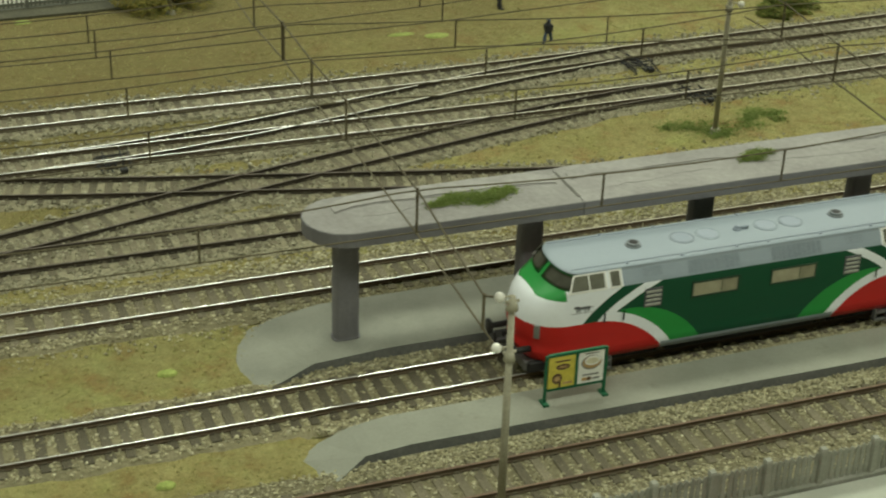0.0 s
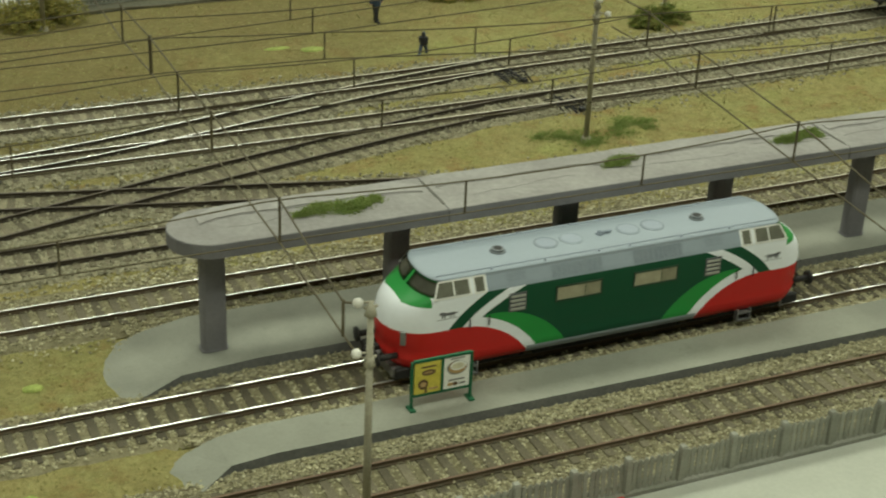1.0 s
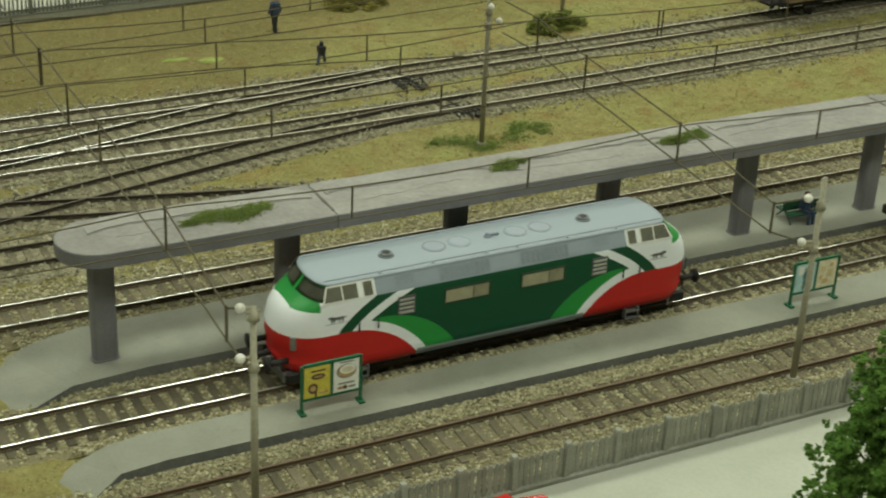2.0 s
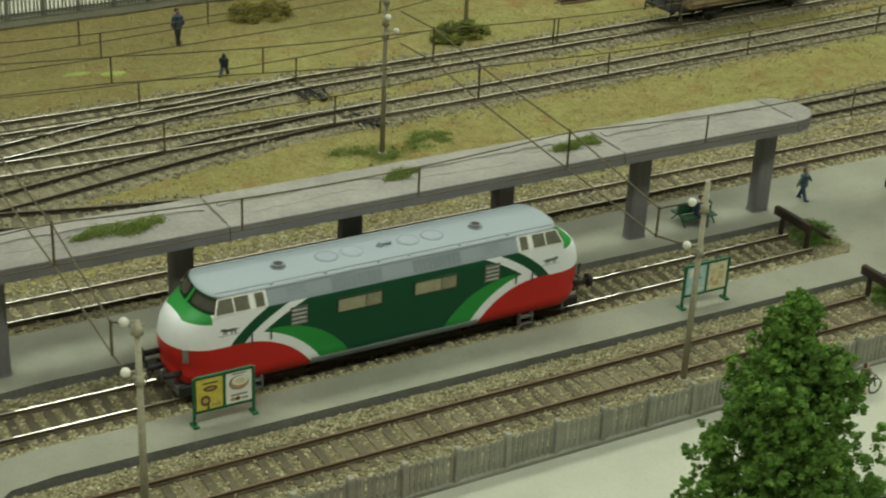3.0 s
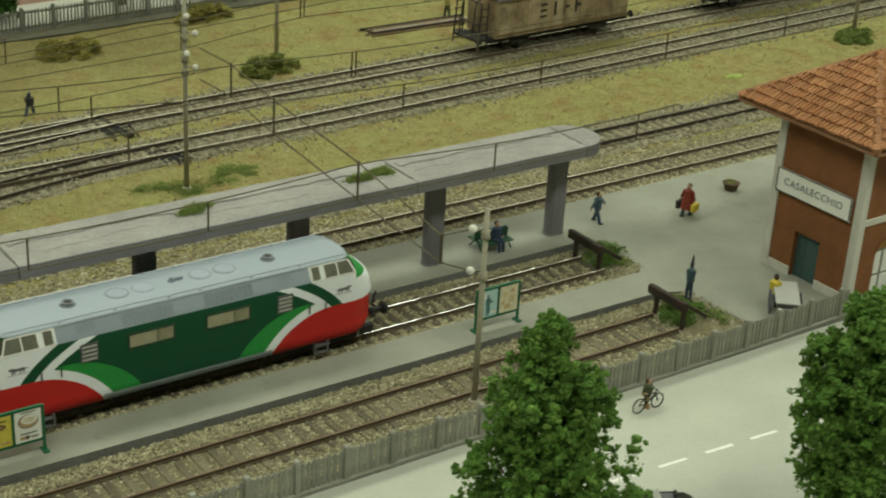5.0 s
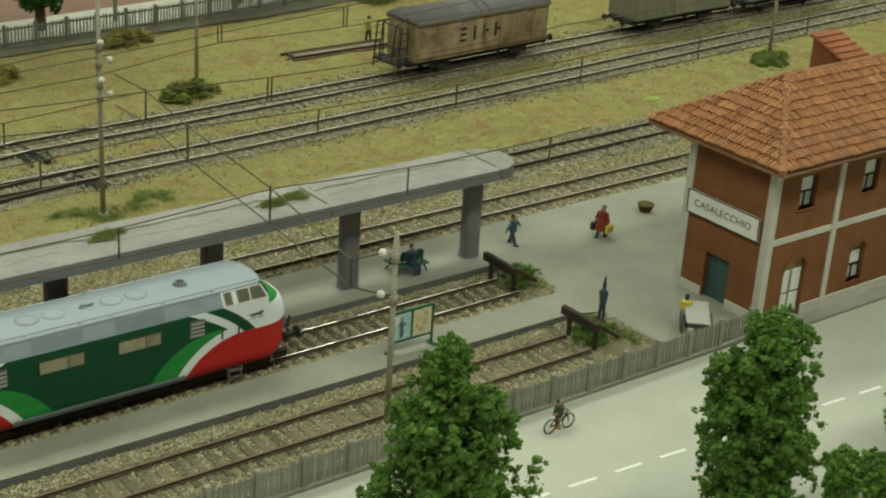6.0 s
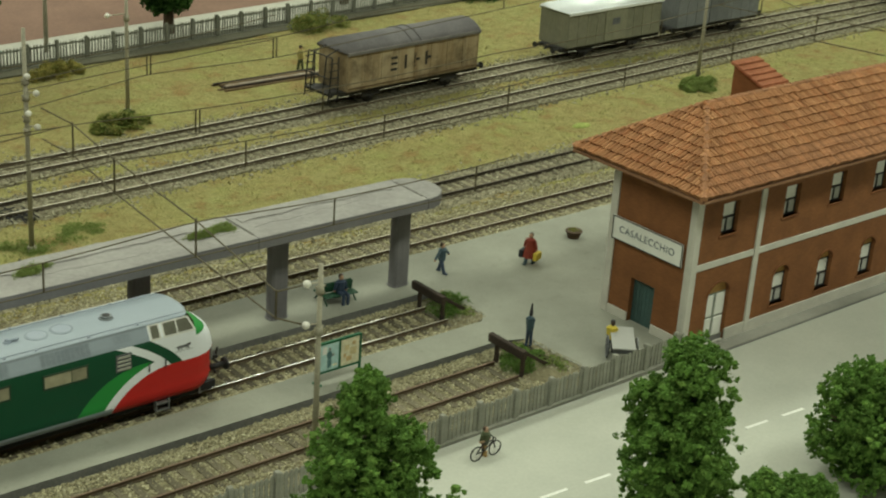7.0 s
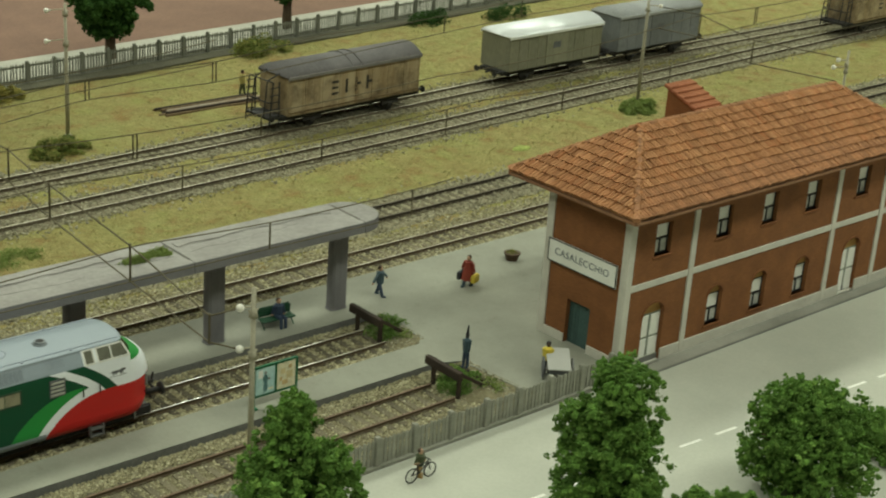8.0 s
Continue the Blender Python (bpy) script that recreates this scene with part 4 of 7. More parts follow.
def livery():
    n = Net("loco_livery")
    sep = n.nodes.new("ShaderNodeSeparateXYZ")
    n.links.new(n.where, sep.inputs[0])
    u, z = n.math("ABSOLUTE", sep.outputs[0]), sep.outputs[2]
    gt = lambda a, b: n.math("GREATER_THAN", a, b)
    lt = lambda a, b: n.math("LESS_THAN", a, b)
    both = lambda *a: a[0] if len(a) == 1 else n.math("MULTIPLY", a[0], both(*a[1:]))
    either = lambda a, b: n.math("MAXIMUM", a, b)

    def dist(cu, cz):
        du, dz = n.math("SUBTRACT", u, cu), n.math("SUBTRACT", z, cz)
        return n.math("SQRT", n.math("ADD", n.math("MULTIPLY", du, du), n.math("MULTIPLY", dz, dz)))

    dark, light, white, red, gray = (0.004, 0.068, 0.029), (0.022, 0.27, 0.050), (0.84, 0.87, 0.90), (0.50, 0.018, 0.014), (0.30, 0.35, 0.395)
    big, green = dist(5.9, -1.12), dist(4.7, -1.0)
    col = dark
    col = n.mix(both(lt(green, 3.32), lt(u, 4.95)), col, light)
    col = n.mix(both(lt(big, 3.47), lt(u, 5.6)), col, white)
    down = n.math("SUBTRACT", 3.13, z)

    def edge(u0, p, q):
        """A bowed boundary that runs outwards as it comes down."""
        return n.math("ADD", u0, n.math("MULTIPLY", down, n.math("ADD", p, n.math("MULTIPLY", down, q))))

    inner, outer, rim = edge(3.60, 2.151, -0.463), edge(4.25, 1.973, -0.532), edge(5.0, 1.61, -0.398)
    upper = both(gt(z, 1.93), lt(z, 3.2))
    col = n.mix(both(gt(u, inner), n.math("LESS_THAN", u, outer), upper), col, white)
    col = n.mix(both(gt(u, outer), n.math("LESS_THAN", u, rim), upper), col, dark)
    col = n.mix(both(gt(u, rim), gt(z, 1.9)), col, white)
    col = n.mix(either(both(lt(big, 3.12), gt(u, 3.2)), both(gt(u, 5.9), lt(z, 2.0))), col, red)
    col = n.mix(both(lt(u, 3.35), lt(z, 0.80)), col, gray)
    col = n.mix(both(gt(z, 3.17), lt(u, 4.93)), col, gray)
    col = n.mix(both(gt(u, 6.92), lt(u, 7.70), gt(z, 2.90)), col, light)
    col = n.mix(gt(z, 3.69), col, gray)
    g = n.noise(6.0, 4, 0.7)
    col = n.mix(1.0, col, n.gray(n.math("ADD", n.math("MULTIPLY", g, 0.14), 0.93)), "MULTIPLY")
    return n.done(col, n.math("ADD", n.math("MULTIPLY", g, 0.2), 0.32), 0.0, 0.35)


LIVERY = livery()
SEAL_DARK = surf("window_seal", (0.03, 0.06, 0.035), (0.045, 0.085, 0.05), 0.6, 1.0, 8.0, 0.0)
GLASS_OLIVE = glass("olive_pane", (0.33, 0.315, 0.21), 0.15)
LOCO_LEVELS = [(0.55, 7.90, 1.40, 1.20), (0.75, 8.05, 1.46, 1.3), (1.02, 8.16, 1.49, 1.4), (1.08, 8.10, 1.48, 1.4), (1.6, 8.22, 1.50, 1.5), (2.1, 8.22, 1.50, 1.5), (2.5, 8.12, 1.50, 1.45),
               (2.72, 8.00, 1.495, 1.4), (2.88, 7.86, 1.49, 1.28), (2.96, 7.72, 1.488, 1.1), (3.10, 7.46, 1.48, 0.85), (3.20, 7.28, 1.465, 0.72), (3.42, 7.10, 1.345, 0.62), (3.60, 6.95, 1.245, 0.56), (3.685, 6.90, 1.195, 0.54),
               (3.70, 6.98, 1.205, 0.54), (3.725, 6.97, 1.185, 0.54), (3.75, 6.93, 1.08, 0.52), (3.768, 6.86, 0.90, 0.48), (3.78, 6.78, 0.66, 0.45), (3.787, 6.68, 0.37, 0.4)]


def loco_level(z):
    a = np.array(LOCO_LEVELS)
    return [float(np.interp(z, a[:, 0], a[:, k])) for k in (1, 2, 3)]


def loco_skin(z, s, side, end, out=0.0):
    """A point of the rounded end: s runs from the middle (0) to where the side begins (1)."""
    L, W, d = loco_level(z)
    a = s * math.pi / 2
    nx, ny = math.cos(a), math.sin(a)
    return (end * (L - d + d * math.cos(a) ** 0.95 + out * nx), side * (W * math.sin(a) ** 0.92 + out * ny), z)


def loco():
    t = thing("diesel_locomotive", "green, white and red diesel locomotive with a gray roof", "locomotive", LOCO_X, 0.03, 0.0)
    bm = B()
    rings = []
    zs = sorted({round(v[0], 3) for v in LOCO_LEVELS} | {0.9, 1.35, 1.85, 2.3, 3.32, 3.58})
    for z in zs:
        L, W, d = loco_level(z)
        ring = []
        for end, sd in ((1, 1), (-1, 1)):
            arc = [loco_skin(z, k / 14, side, 1) for side, ks in ((-1, range(14, 0, -1)), (1, range(0, 15))) for k in ks]
            mid = [((L - d) * f, W, z) for f in (0.66, 0.33, 0.0)]
            if end == 1:
                ring += arc + mid
            else:
                ring += [(-x, -y, zz) for x, y, zz in arc] + [(-x, -y, zz) for x, y, zz in mid]
        rings.append([bm.verts.new(p) for p in ring])
    n = len(rings[0])
    for a, b in zip(rings, rings[1:]):
        for i in range(n):
            bm.faces.new((a[i], a[(i + 1) % n], b[(i + 1) % n], b[i]))
    bm.faces.new(rings[-1])
    bm.faces.new(rings[0][::-1])
    body = part("body", bm, LIVERY, t, "glossy body with curved green, white and red stripes", True)

    def patch(name, z0, z1, s0, s1, side, end, mat, out, label, parent=body):
        bm = B()
        nz, ns = 5, 8
        grid = [[bm.verts.new(loco_skin(z0 + (z1 - z0) * i / nz, s0 + (s1 - s0) * j / ns, side, end, out)) for j in range(ns + 1)] for i in range(nz + 1)]
        for i in range(nz):
            for j in range(ns):
                bm.faces.new((grid[i][j], grid[i][j + 1], grid[i + 1][j + 1], grid[i + 1][j]))
        bmesh.ops.solidify(bm, geom=bm.faces[:], thickness=0.02)
        part(name, bm, mat, parent, label, True)

    for end in (1, -1):
        for side in (1, -1):
            patch("windscreen", 3.25, 3.62, 0.06, 0.80, side, end, GLASS_CAB, 0.02, "dark slanted windscreen pane")
            patch("windscreen_seal", 3.21, 3.66, 0.03, 0.86, side, end, SEAL_GREEN, 0.006, "green window surround")
            # head lamps and buffers
            bm = B()
            L, W, d = loco_level(1.75)
            p = loco_skin(1.55, 0.52, side, end, 0.02)
            q = loco_skin(1.98, 0.52, side, end, 0.02)
            box(bm, -0.045, 0.045, -0.10, 0.10, -0.26, 0.26, 0.03)
            lampo = part("tail_lamp", bm, STEEL, body, "small gray lamp housing")
            put(lampo, p[0], p[1], 1.77, 0, 0, math.degrees(math.atan2(p[1], p[0] - end * 7.0)))
            bm = B()
            rod(bm, (end * 7.85, side * 0.88, 1.02), (end * 8.55, side * 0.88, 1.02), 0.11, 0.10, 10)
            rod(bm, (end * 8.55, side * 0.88, 1.02), (end * 8.63, side * 0.88, 1.02), 0.26, 0.26, 14)
            part("buffer", bm, BLACK, t, "black buffer", True)
    for end in (1, -1):
        # coupling, hoses, plough
        bm = B()
        box(bm, *sorted((end * 8.0, end * 8.75)), -0.10, 0.10, 0.86, 1.02, 0.02)
        rod(bm, (end * 8.7, 0, 0.98), (end * 8.78, 0, 1.30), 0.05, 0.05, 6)
        rod(bm, (end * 8.7, -0.18, 0.72), (end * 8.7, 0.18, 0.72), 0.05, 0.05, 6)
        for yy in (-0.4, 0.4):
            rod(bm, (end * 8.2, yy, 0.9), (end * 8.45, yy, 0.45), 0.045, 0.045, 6)
        part("coupling", bm, BLACK, t, "black hook coupling with hoses")
        bm = B()
        prism(bm, [(end * 7.2, -1.2), (end * 8.0, -0.9), (end * 8.1, 0.9), (end * 7.2, 1.2)], 0.18, 0.50)
        part("rail_guard", bm, STEEL, t, "gray rail guard under the nose")
    # cab windows and body windows
    for side in (-1, 1):
        for end in (-1, 1):
            rake = 0.42
            zs_ = (3.22, 3.42, 3.60, 3.645)
            for a, b, slant in ((5.04, 5.36, 0.0), (5.58, 6.10, 0.0), (6.15, 6.80, rake)):
                bm = B()
                for za, zb in zip(zs_, zs_[1:]):
                    ya, yb = side * (loco_level(za)[1] + 0.012), side * (loco_level(zb)[1] + 0.012)
                    quad(bm, (end * a, ya, za), (end * (b - slant * (za - 3.22)), ya, za), (end * (b - slant * (zb - 3.22)), yb, zb), (end * a, yb, zb))
                bmesh.ops.remove_doubles(bm, verts=bm.verts[:], dist=1e-4)
                part("cab_window", bm, GLASS_CAB, body, "dim cab side window")
            # pale frame round the cab windows
            bm = B()
            for a, b, slant in ((4.97, 5.04, 0.0), (5.36, 5.42, 0.0), (5.51, 5.58, 0.0), (6.10, 6.15, 0.0), (6.80, 6.87, rake)):
                for za, zb in zip(zs_, zs_[1:]):
                    ya, yb = side * (loco_level(za)[1] + 0.022), side * (loco_level(zb)[1] + 0.022)
                    sa, sb = slant * (za - 3.22), slant * (zb - 3.22)
                    quad(bm, (end * (a - sa), ya, za), (end * (b - sa), ya, za), (end * (b - sb), yb, zb), (end * (a - sb), yb, zb))
            for za, zb in ((3.16, 3.22), (3.645, 3.692)):
                for a, b in ((4.97, 5.42), (5.51, 6.88 if za < 3.5 else 6.67)):
                    ya, yb = side * (loco_level(za)[1] + 0.024), side * (loco_level(zb)[1] + 0.024)
                    quad(bm, (end * a, ya, za), (end * b, ya, za), (end * b, yb, zb), (end * a, yb, zb))
            part("cab_window_frame", bm, WHITE, body, "white painted window frame")
            # louvre beside the cab
            bm = B()
            x0, x1 = sorted((end * 3.50, end * 4.14))
            ys = sorted((side * 1.49, side * 1.515))
            box(bm, x0, x1, *ys, 2.25, 2.95)
            for k in range(4):
                zz = 2.31 + k * 0.16
                box(bm, x0 + 0.05, x1 - 0.05, *sorted((side * 1.5, side * 1.545)), zz, zz + 0.075, mi=1)
            part("louvre", bm, [GRAY_DARK, LOUVRE], body, "pale slatted louvre")
            # engine-room window
            c = end * 1.5
            x0, x1 = c - 0.90, c + 0.88
            bm = B()
            for bx in ((x0, x1, 2.33, 2.39), (x0, x1, 2.86, 2.92), (x0, x0 + 0.06, 2.39, 2.86), (x1 - 0.06, x1, 2.39, 2.86)):
                box(bm, bx[0], bx[1], *sorted((side * 1.47, side * 1.525)), bx[2], bx[3])
            win = part("window_frame", bm, SEAL_DARK, body, "dark thin window frame")
            xm = x0 + 1.12
            for xa, xb, m, lab in ((x0 + 0.06, xm - 0.015, GLASS_BEIGE, "beige blind behind the pane"), (xm + 0.015, x1 - 0.06, GLASS_OLIVE, "dim olive pane")):
                bm = B()
                box(bm, xa, xb, *sorted((side * 1.47, side * 1.512)), 2.39, 2.86)
                part("pane", bm, m, win, lab)
            # grille on the roof's flank
            bm = B()
            for i in range(13):
                f0 = (i + 0.15) / 13
                f1 = (i + 0.70) / 13
                za, zb = 3.23 + 0.39 * f0, 3.23 + 0.39 * f1
                xa, xb = sorted((end * 0.60, end * 2.55))
                for seg in range(10):
                    sa, sb = xa + (xb - xa) * (seg + 0.08) / 10, xa + (xb - xa) * (seg + 0.92) / 10
                    quad(bm, (sa, side * (loco_level(za)[1] + 0.012), za), (sb, side * (loco_level(za)[1] + 0.012), za), (sb, side * (loco_level(zb)[1] + 0.012), zb), (sa, side * (loco_level(zb)[1] + 0.012), zb))
            part("roof_grille", bm, surf_gray_mid, body, "fine gray roof grille")
            bm = B()
            for i in range(6):
                za, zb = 3.36 + 0.045 * i, 3.383 + 0.045 * i
                xa, xb = sorted((end * 3.5, end * 4.2))
                quad(bm, *[(x, side * (loco_level(z)[1] + 0.012), z) for x, z in ((xa, za), (xb, za), (xb, zb), (xa, zb))])
            part("roof_grille", bm, surf_gray_mid, body, "fine gray vent slots")
            # crest on the cab side
            bm = B()
            for a, b, z0, z1 in ((6.10, 6.56, 2.555, 2.655), (6.48, 6.66, 2.60, 2.69), (6.12, 6.17, 2.47, 2.56), (6.24, 6.29, 2.47, 2.56), (6.44, 6.49, 2.47, 2.56), (6.53, 6.58, 2.47, 2.56), (6.00, 6.11, 2.60, 2.63), (5.96, 6.74, 2.42, 2.435)):
                box(bm, *sorted((end * a, end * b)), *sorted((side * 1.49, side * 1.506)), z0, z1)
            part("crest", bm, GRAY_DARK, body, "small dark crest")
            # handrails
            bm = B()
            for a in (5.56, 4.86):
                rod(bm, (end * a, side * 1.54, 1.95), (end * a, side * 1.54, 2.30), 0.025, 0.025, 5)
            part("grab_rail", bm, BLACK, body, "thin dark grab rail")
            bm = B()
            xa, xb = sorted((end * 5.15, end * 5.75))
            for zz in (0.12, 0.40):
                box(bm, xa, xb, *sorted((side * 1.30, side * 1.52)), zz, zz + 0.05)
            for xx in (xa, xb - 0.06):
                box(bm, xx, xx + 0.06, *sorted((side * 1.32, side * 1.5)), 0.12, 0.56)
            part("step", bm, STEEL, t, "gray footstep below the cab")
    # roof fittings
    for end in (1, -1):
        bm = B()
        cx = end * 3.92
        rod(bm, (cx, 0, 3.752), (cx, 0, 3.822), 0.30, 0.27, 18)
        rod(bm, (cx, 0, 3.822), (cx, 0, 3.902), 0.21, 0.22, 18)
        rod(bm, (cx, 0, 3.902), (cx, 0, 3.908), 0.15, 0.15, 14, 1)
        part("exhaust", bm, [ROOF_DARK, BLACK], t, "ring-shaped exhaust outlet")
        for c in (1.12, 2.1):
            bm = B()
            rod(bm, (end * c, 0, 3.752), (end * c, 0, 3.8), 0.45, 0.43, 24, 1)
            rod(bm, (end * c, 0, 3.792), (end * c, 0, 3.814), 0.37, 0.33, 24, 0)
            part("fan_cover", bm, [ROOF_GRAY, surf_gray_mid], t, "round gray fan cover")
        for side in (-1, 1):
            # horn and lifting lugs along the roof's edge
            for c in (0.55, 2.6, 4.6):
                bm = B()
                box(bm, *sorted((end * c, end * (c + 0.10))), side * 1.07 - 0.03, side * 1.07 + 0.03, 3.722, 3.792, 0.01)
                part("lifting_lug", bm, ROOF_GRAY, t, "small gray lug")
    bm = B()
    rod(bm, (0, 0.0, 3.752), (0, 0.0, 3.842), 0.16, 0.14, 14)
    rod(bm, (-0.05, 0, 3.852), (0.42, 0, 3.852), 0.045, 0.06, 8)
    ball(bm, (0, 0, 3.862), 0.10, 6)
    part("roof_fitting", bm, ROOF_GRAY, t, "small round roof fitting with a horn")
    for side in (-1, 1):
        bm = B()
        tube(bm, [(-6.62, side * 0.98, 3.767), (6.62, side * 0.98, 3.767)], 0.022)
        part("roof_seam", bm, ROOF_GRAY, body, "raised roof seam")
    # running gear
    bm = B()
    box(bm, -2.9, 2.9, -1.15, 1.15, 0.16, 0.58, 0.08)
    part("fuel_tank", bm, BLACK, t, "black tank under the body")
    for c in (-5.7, 5.7):
        bm = B()
        box(bm, c - 2.3, c + 2.3, -1.16, -0.98, 0.22, 0.62, 0.05)
        box(bm, c - 2.3, c + 2.3, 0.98, 1.16, 0.22, 0.62, 0.05)
        box(bm, c - 0.3, c + 0.3, -1.0, 1.0, 0.3, 0.6)
        bogie = part("bogie", bm, BLACK, t, "black bogie frame")
        for a in (-1.5, 1.5):
            bm = B()
            for yy in (-0.76, 0.76):
                rod(bm, (c + a, yy - 0.06, 0.47), (c + a, yy + 0.06, 0.47), 0.47, 0.47, 20)
            rod(bm, (c + a, -0.75, 0.47), (c + a, 0.75, 0.47), 0.09, 0.09, 8)
            part("wheelset", bm, STEEL, bogie, "gray wheelset")


SEAL_GREEN = surf("surround_green", (0.018, 0.20, 0.040), (0.022, 0.24, 0.045), 0.4, 1.0, 8.0, 0.0)
surf_gray_mid = surf("gray_slots", (0.235, 0.28, 0.31), (0.27, 0.31, 0.34), 0.6, 1.0, 8.0, 0.0)
ROOF_DARK = surf("exhaust_gray", (0.16, 0.18, 0.19), (0.22, 0.24, 0.25), 0.5, 1.0, 8.0, 0.0)
loco()

# ---- the station ----
SX0, SX1, SY0, SY1, EAVE = 37.5, 58.3, -8.6, -3.72, 7.10


def station():
    t = thing("station_building", "two-storey red-brown station building with pale pilasters and a tiled hip roof", "building", SX0, SY0, 0.0)
    W, D = SX1 - SX0, SY1 - SY0
    th = 0.3
    base = -0.3
    up = [2.15, 6.3, 9.58, 12.85, 16.95]            # upper windows, by their middles
    low = [(2.08, "door"), (6.3, "win"), (9.52, "win"), (12.8, "win"), (16.85, "door")]
    # south wall, cut round its openings
    holes = [(c - 0.52, c + 0.52, 5.02, 6.48) for c in up]
    holes += [(c - 0.52, c + 0.52, 0.75, 2.2 + 0.52 * 0.82) for c, k in low if k == "win"]
    holes += [(c - 0.70, c + 0.70, -0.2, 2.2 + 0.70 * 0.82) for c, k in low if k == "door"]

    def wall(name, length, holes, place):
        xs = sorted({0.0, length} | {v for h in holes for v in h[:2]})
        zs = sorted({base, EAVE} | {v for h in holes for v in h[2:]} | {3.6})
        bm = B()
        for xa, xb in zip(xs, xs[1:]):
            for za, zb in zip(zs, zs[1:]):
                cx, cz = (xa + xb) / 2, (za + zb) / 2
                if not any(h[0] < cx < h[1] and h[2] < cz < h[3] for h in holes):
                    box(bm, xa, xb, 0, th, za, zb)
        bmesh.ops.remove_doubles(bm, verts=bm.verts[:], dist=1e-4)
        bm.verts.index_update()
        inner = {}
        for f in bm.faces:
            inner.setdefault(frozenset(v.index for v in f.verts), []).append(f)
        bmesh.ops.delete(bm, geom=[f for fs in inner.values() if len(fs) > 1 for f in fs], context="FACES_ONLY")
        ob = part(name, bm, BRICK, t, "red-brown brick wall")
        put(ob, *place)
        return ob

    south = wall("wall", W, holes, (0, 0, 0, 0, 0, 0))
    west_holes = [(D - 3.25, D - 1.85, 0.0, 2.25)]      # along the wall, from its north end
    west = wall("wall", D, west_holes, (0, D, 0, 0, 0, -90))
    wall("wall", D, [], (W, 0, 0, 0, 0, 90))
    wall("wall", W, [], (W, D, 0, 0, 0, 180))

    def strip(x0, x1, z0, z1, name="pilaster", out=0.07, label="pale stone band"):
        bm = B()
        box(bm, x0, x1, -out, 0.05, z0, z1, 0.015)
        part(name, bm, TRIM, t, label)

    def strip_w(y0, y1, z0, z1, name="pilaster", out=0.07, label="pale stone band"):
        bm = B()
        box(bm, -out, 0.05, y0, y1, z0, z1, 0.015)
        part(name, bm, TRIM, t, label)

    pil = [(0.0, 0.31), (4.06, 4.39), (14.70, 15.03), (18.72, 19.05), (W - 0.35, W)]
    for a, b in pil:
        strip(a - (0.075 if a == 0 else 0), b, -0.22, EAVE - 0.02, label="pale stone pilaster")
    strip_w(0.0, 0.31, -0.22, EAVE - 0.02, label="pale stone pilaster")
    strip_w(D - 0.40, D, -0.22, EAVE - 0.02, label="pale stone pilaster")
    for (a, b), (c, d) in zip(pil, pil[1:]):
        strip(b, c, 3.62, 3.92, "string_course", 0.05)
        cuts = [h for h in holes if h[2] <= -0.1 and b < h[0] < c]
        xs = [b] + [v for h in cuts for v in h[:2]] + [c]
        for x0, x1 in zip(xs[::2], xs[1::2]):
            strip(x0, x1, -0.22, 0.40, "plinth", 0.06)
    strip_w(0.31, 1.82, -0.05, 0.55, "plinth", 0.06)
    strip_w(3.27, D - 0.4, -0.05, 0.55, "plinth", 0.06)

    def window(c, z0, z1):
        """Sash window: dark frame, pale upper blind, lower panes with a cross bar."""
        x0, x1 = c - 0.52, c + 0.52
        bm = B()
        for a in ((x0, x1, z0, z0 + 0.06), (x0, x1, z1 - 0.06, z1), (x0, x0 + 0.06, z0, z1), (x1 - 0.06, x1, z0, z1)):
            box(bm, a[0], a[1], 0.20, 0.26, a[2], a[3])
        zm = z0 + 0.48 * (z1 - z0)
        box(bm, x0, x1, 0.195, 0.26, zm - 0.05, zm + 0.05)
        box(bm, c - 0.04, c + 0.04, 0.195, 0.26, z0, zm)
        fr = part("window", bm, BLACK, t, "dark window frame")
        bm = B()
        box(bm, x0 + 0.05, x1 - 0.05, 0.235, 0.25, zm, z1 - 0.05)
        part("blind", bm, WHITE, fr, "lowered pale blind")
        for a, b in ((x0 + 0.06, c - 0.04), (c + 0.04, x1 - 0.06)):
            bm = B()
            box(bm, a, b, 0.238, 0.25, z0 + 0.06, zm - 0.05)
            part("pane", bm, PANE_PALE, fr, "pale reflecting lower pane")
        bm = B()
        box(bm, x0 - 0.10, x1 + 0.10, -0.05, 0.21, z0 - 0.10, z0 + 0.0, 0.01)
        part("sill", bm, BRICK_DARK, t, "red-brown window sill")

    def arch(c, z, half, mat, label):
        """A shallow blind arch over an opening."""
        bm = B()
        pts = [(c - half, z)] + [(c - half * math.cos(a), z + half * 0.82 * math.sin(a)) for a in [math.pi * k / 12 for k in range(1, 12)]] + [(c + half, z)]
        low_ = [bm.verts.new((x, 0.21, zz)) for x, zz in pts]
        top_ = [bm.verts.new((x, 0.26, zz)) for x, zz in pts]
        bm.faces.new(low_)
        for i in range(len(pts)):
            bm.faces.new((low_[i], low_[(i + 1) % len(pts)], top_[(i + 1) % len(pts)], top_[i]))
        part("arch_panel", bm, mat, t, label)
        # brick between the round arch and the square head of the opening
        peak = z + half * 0.82
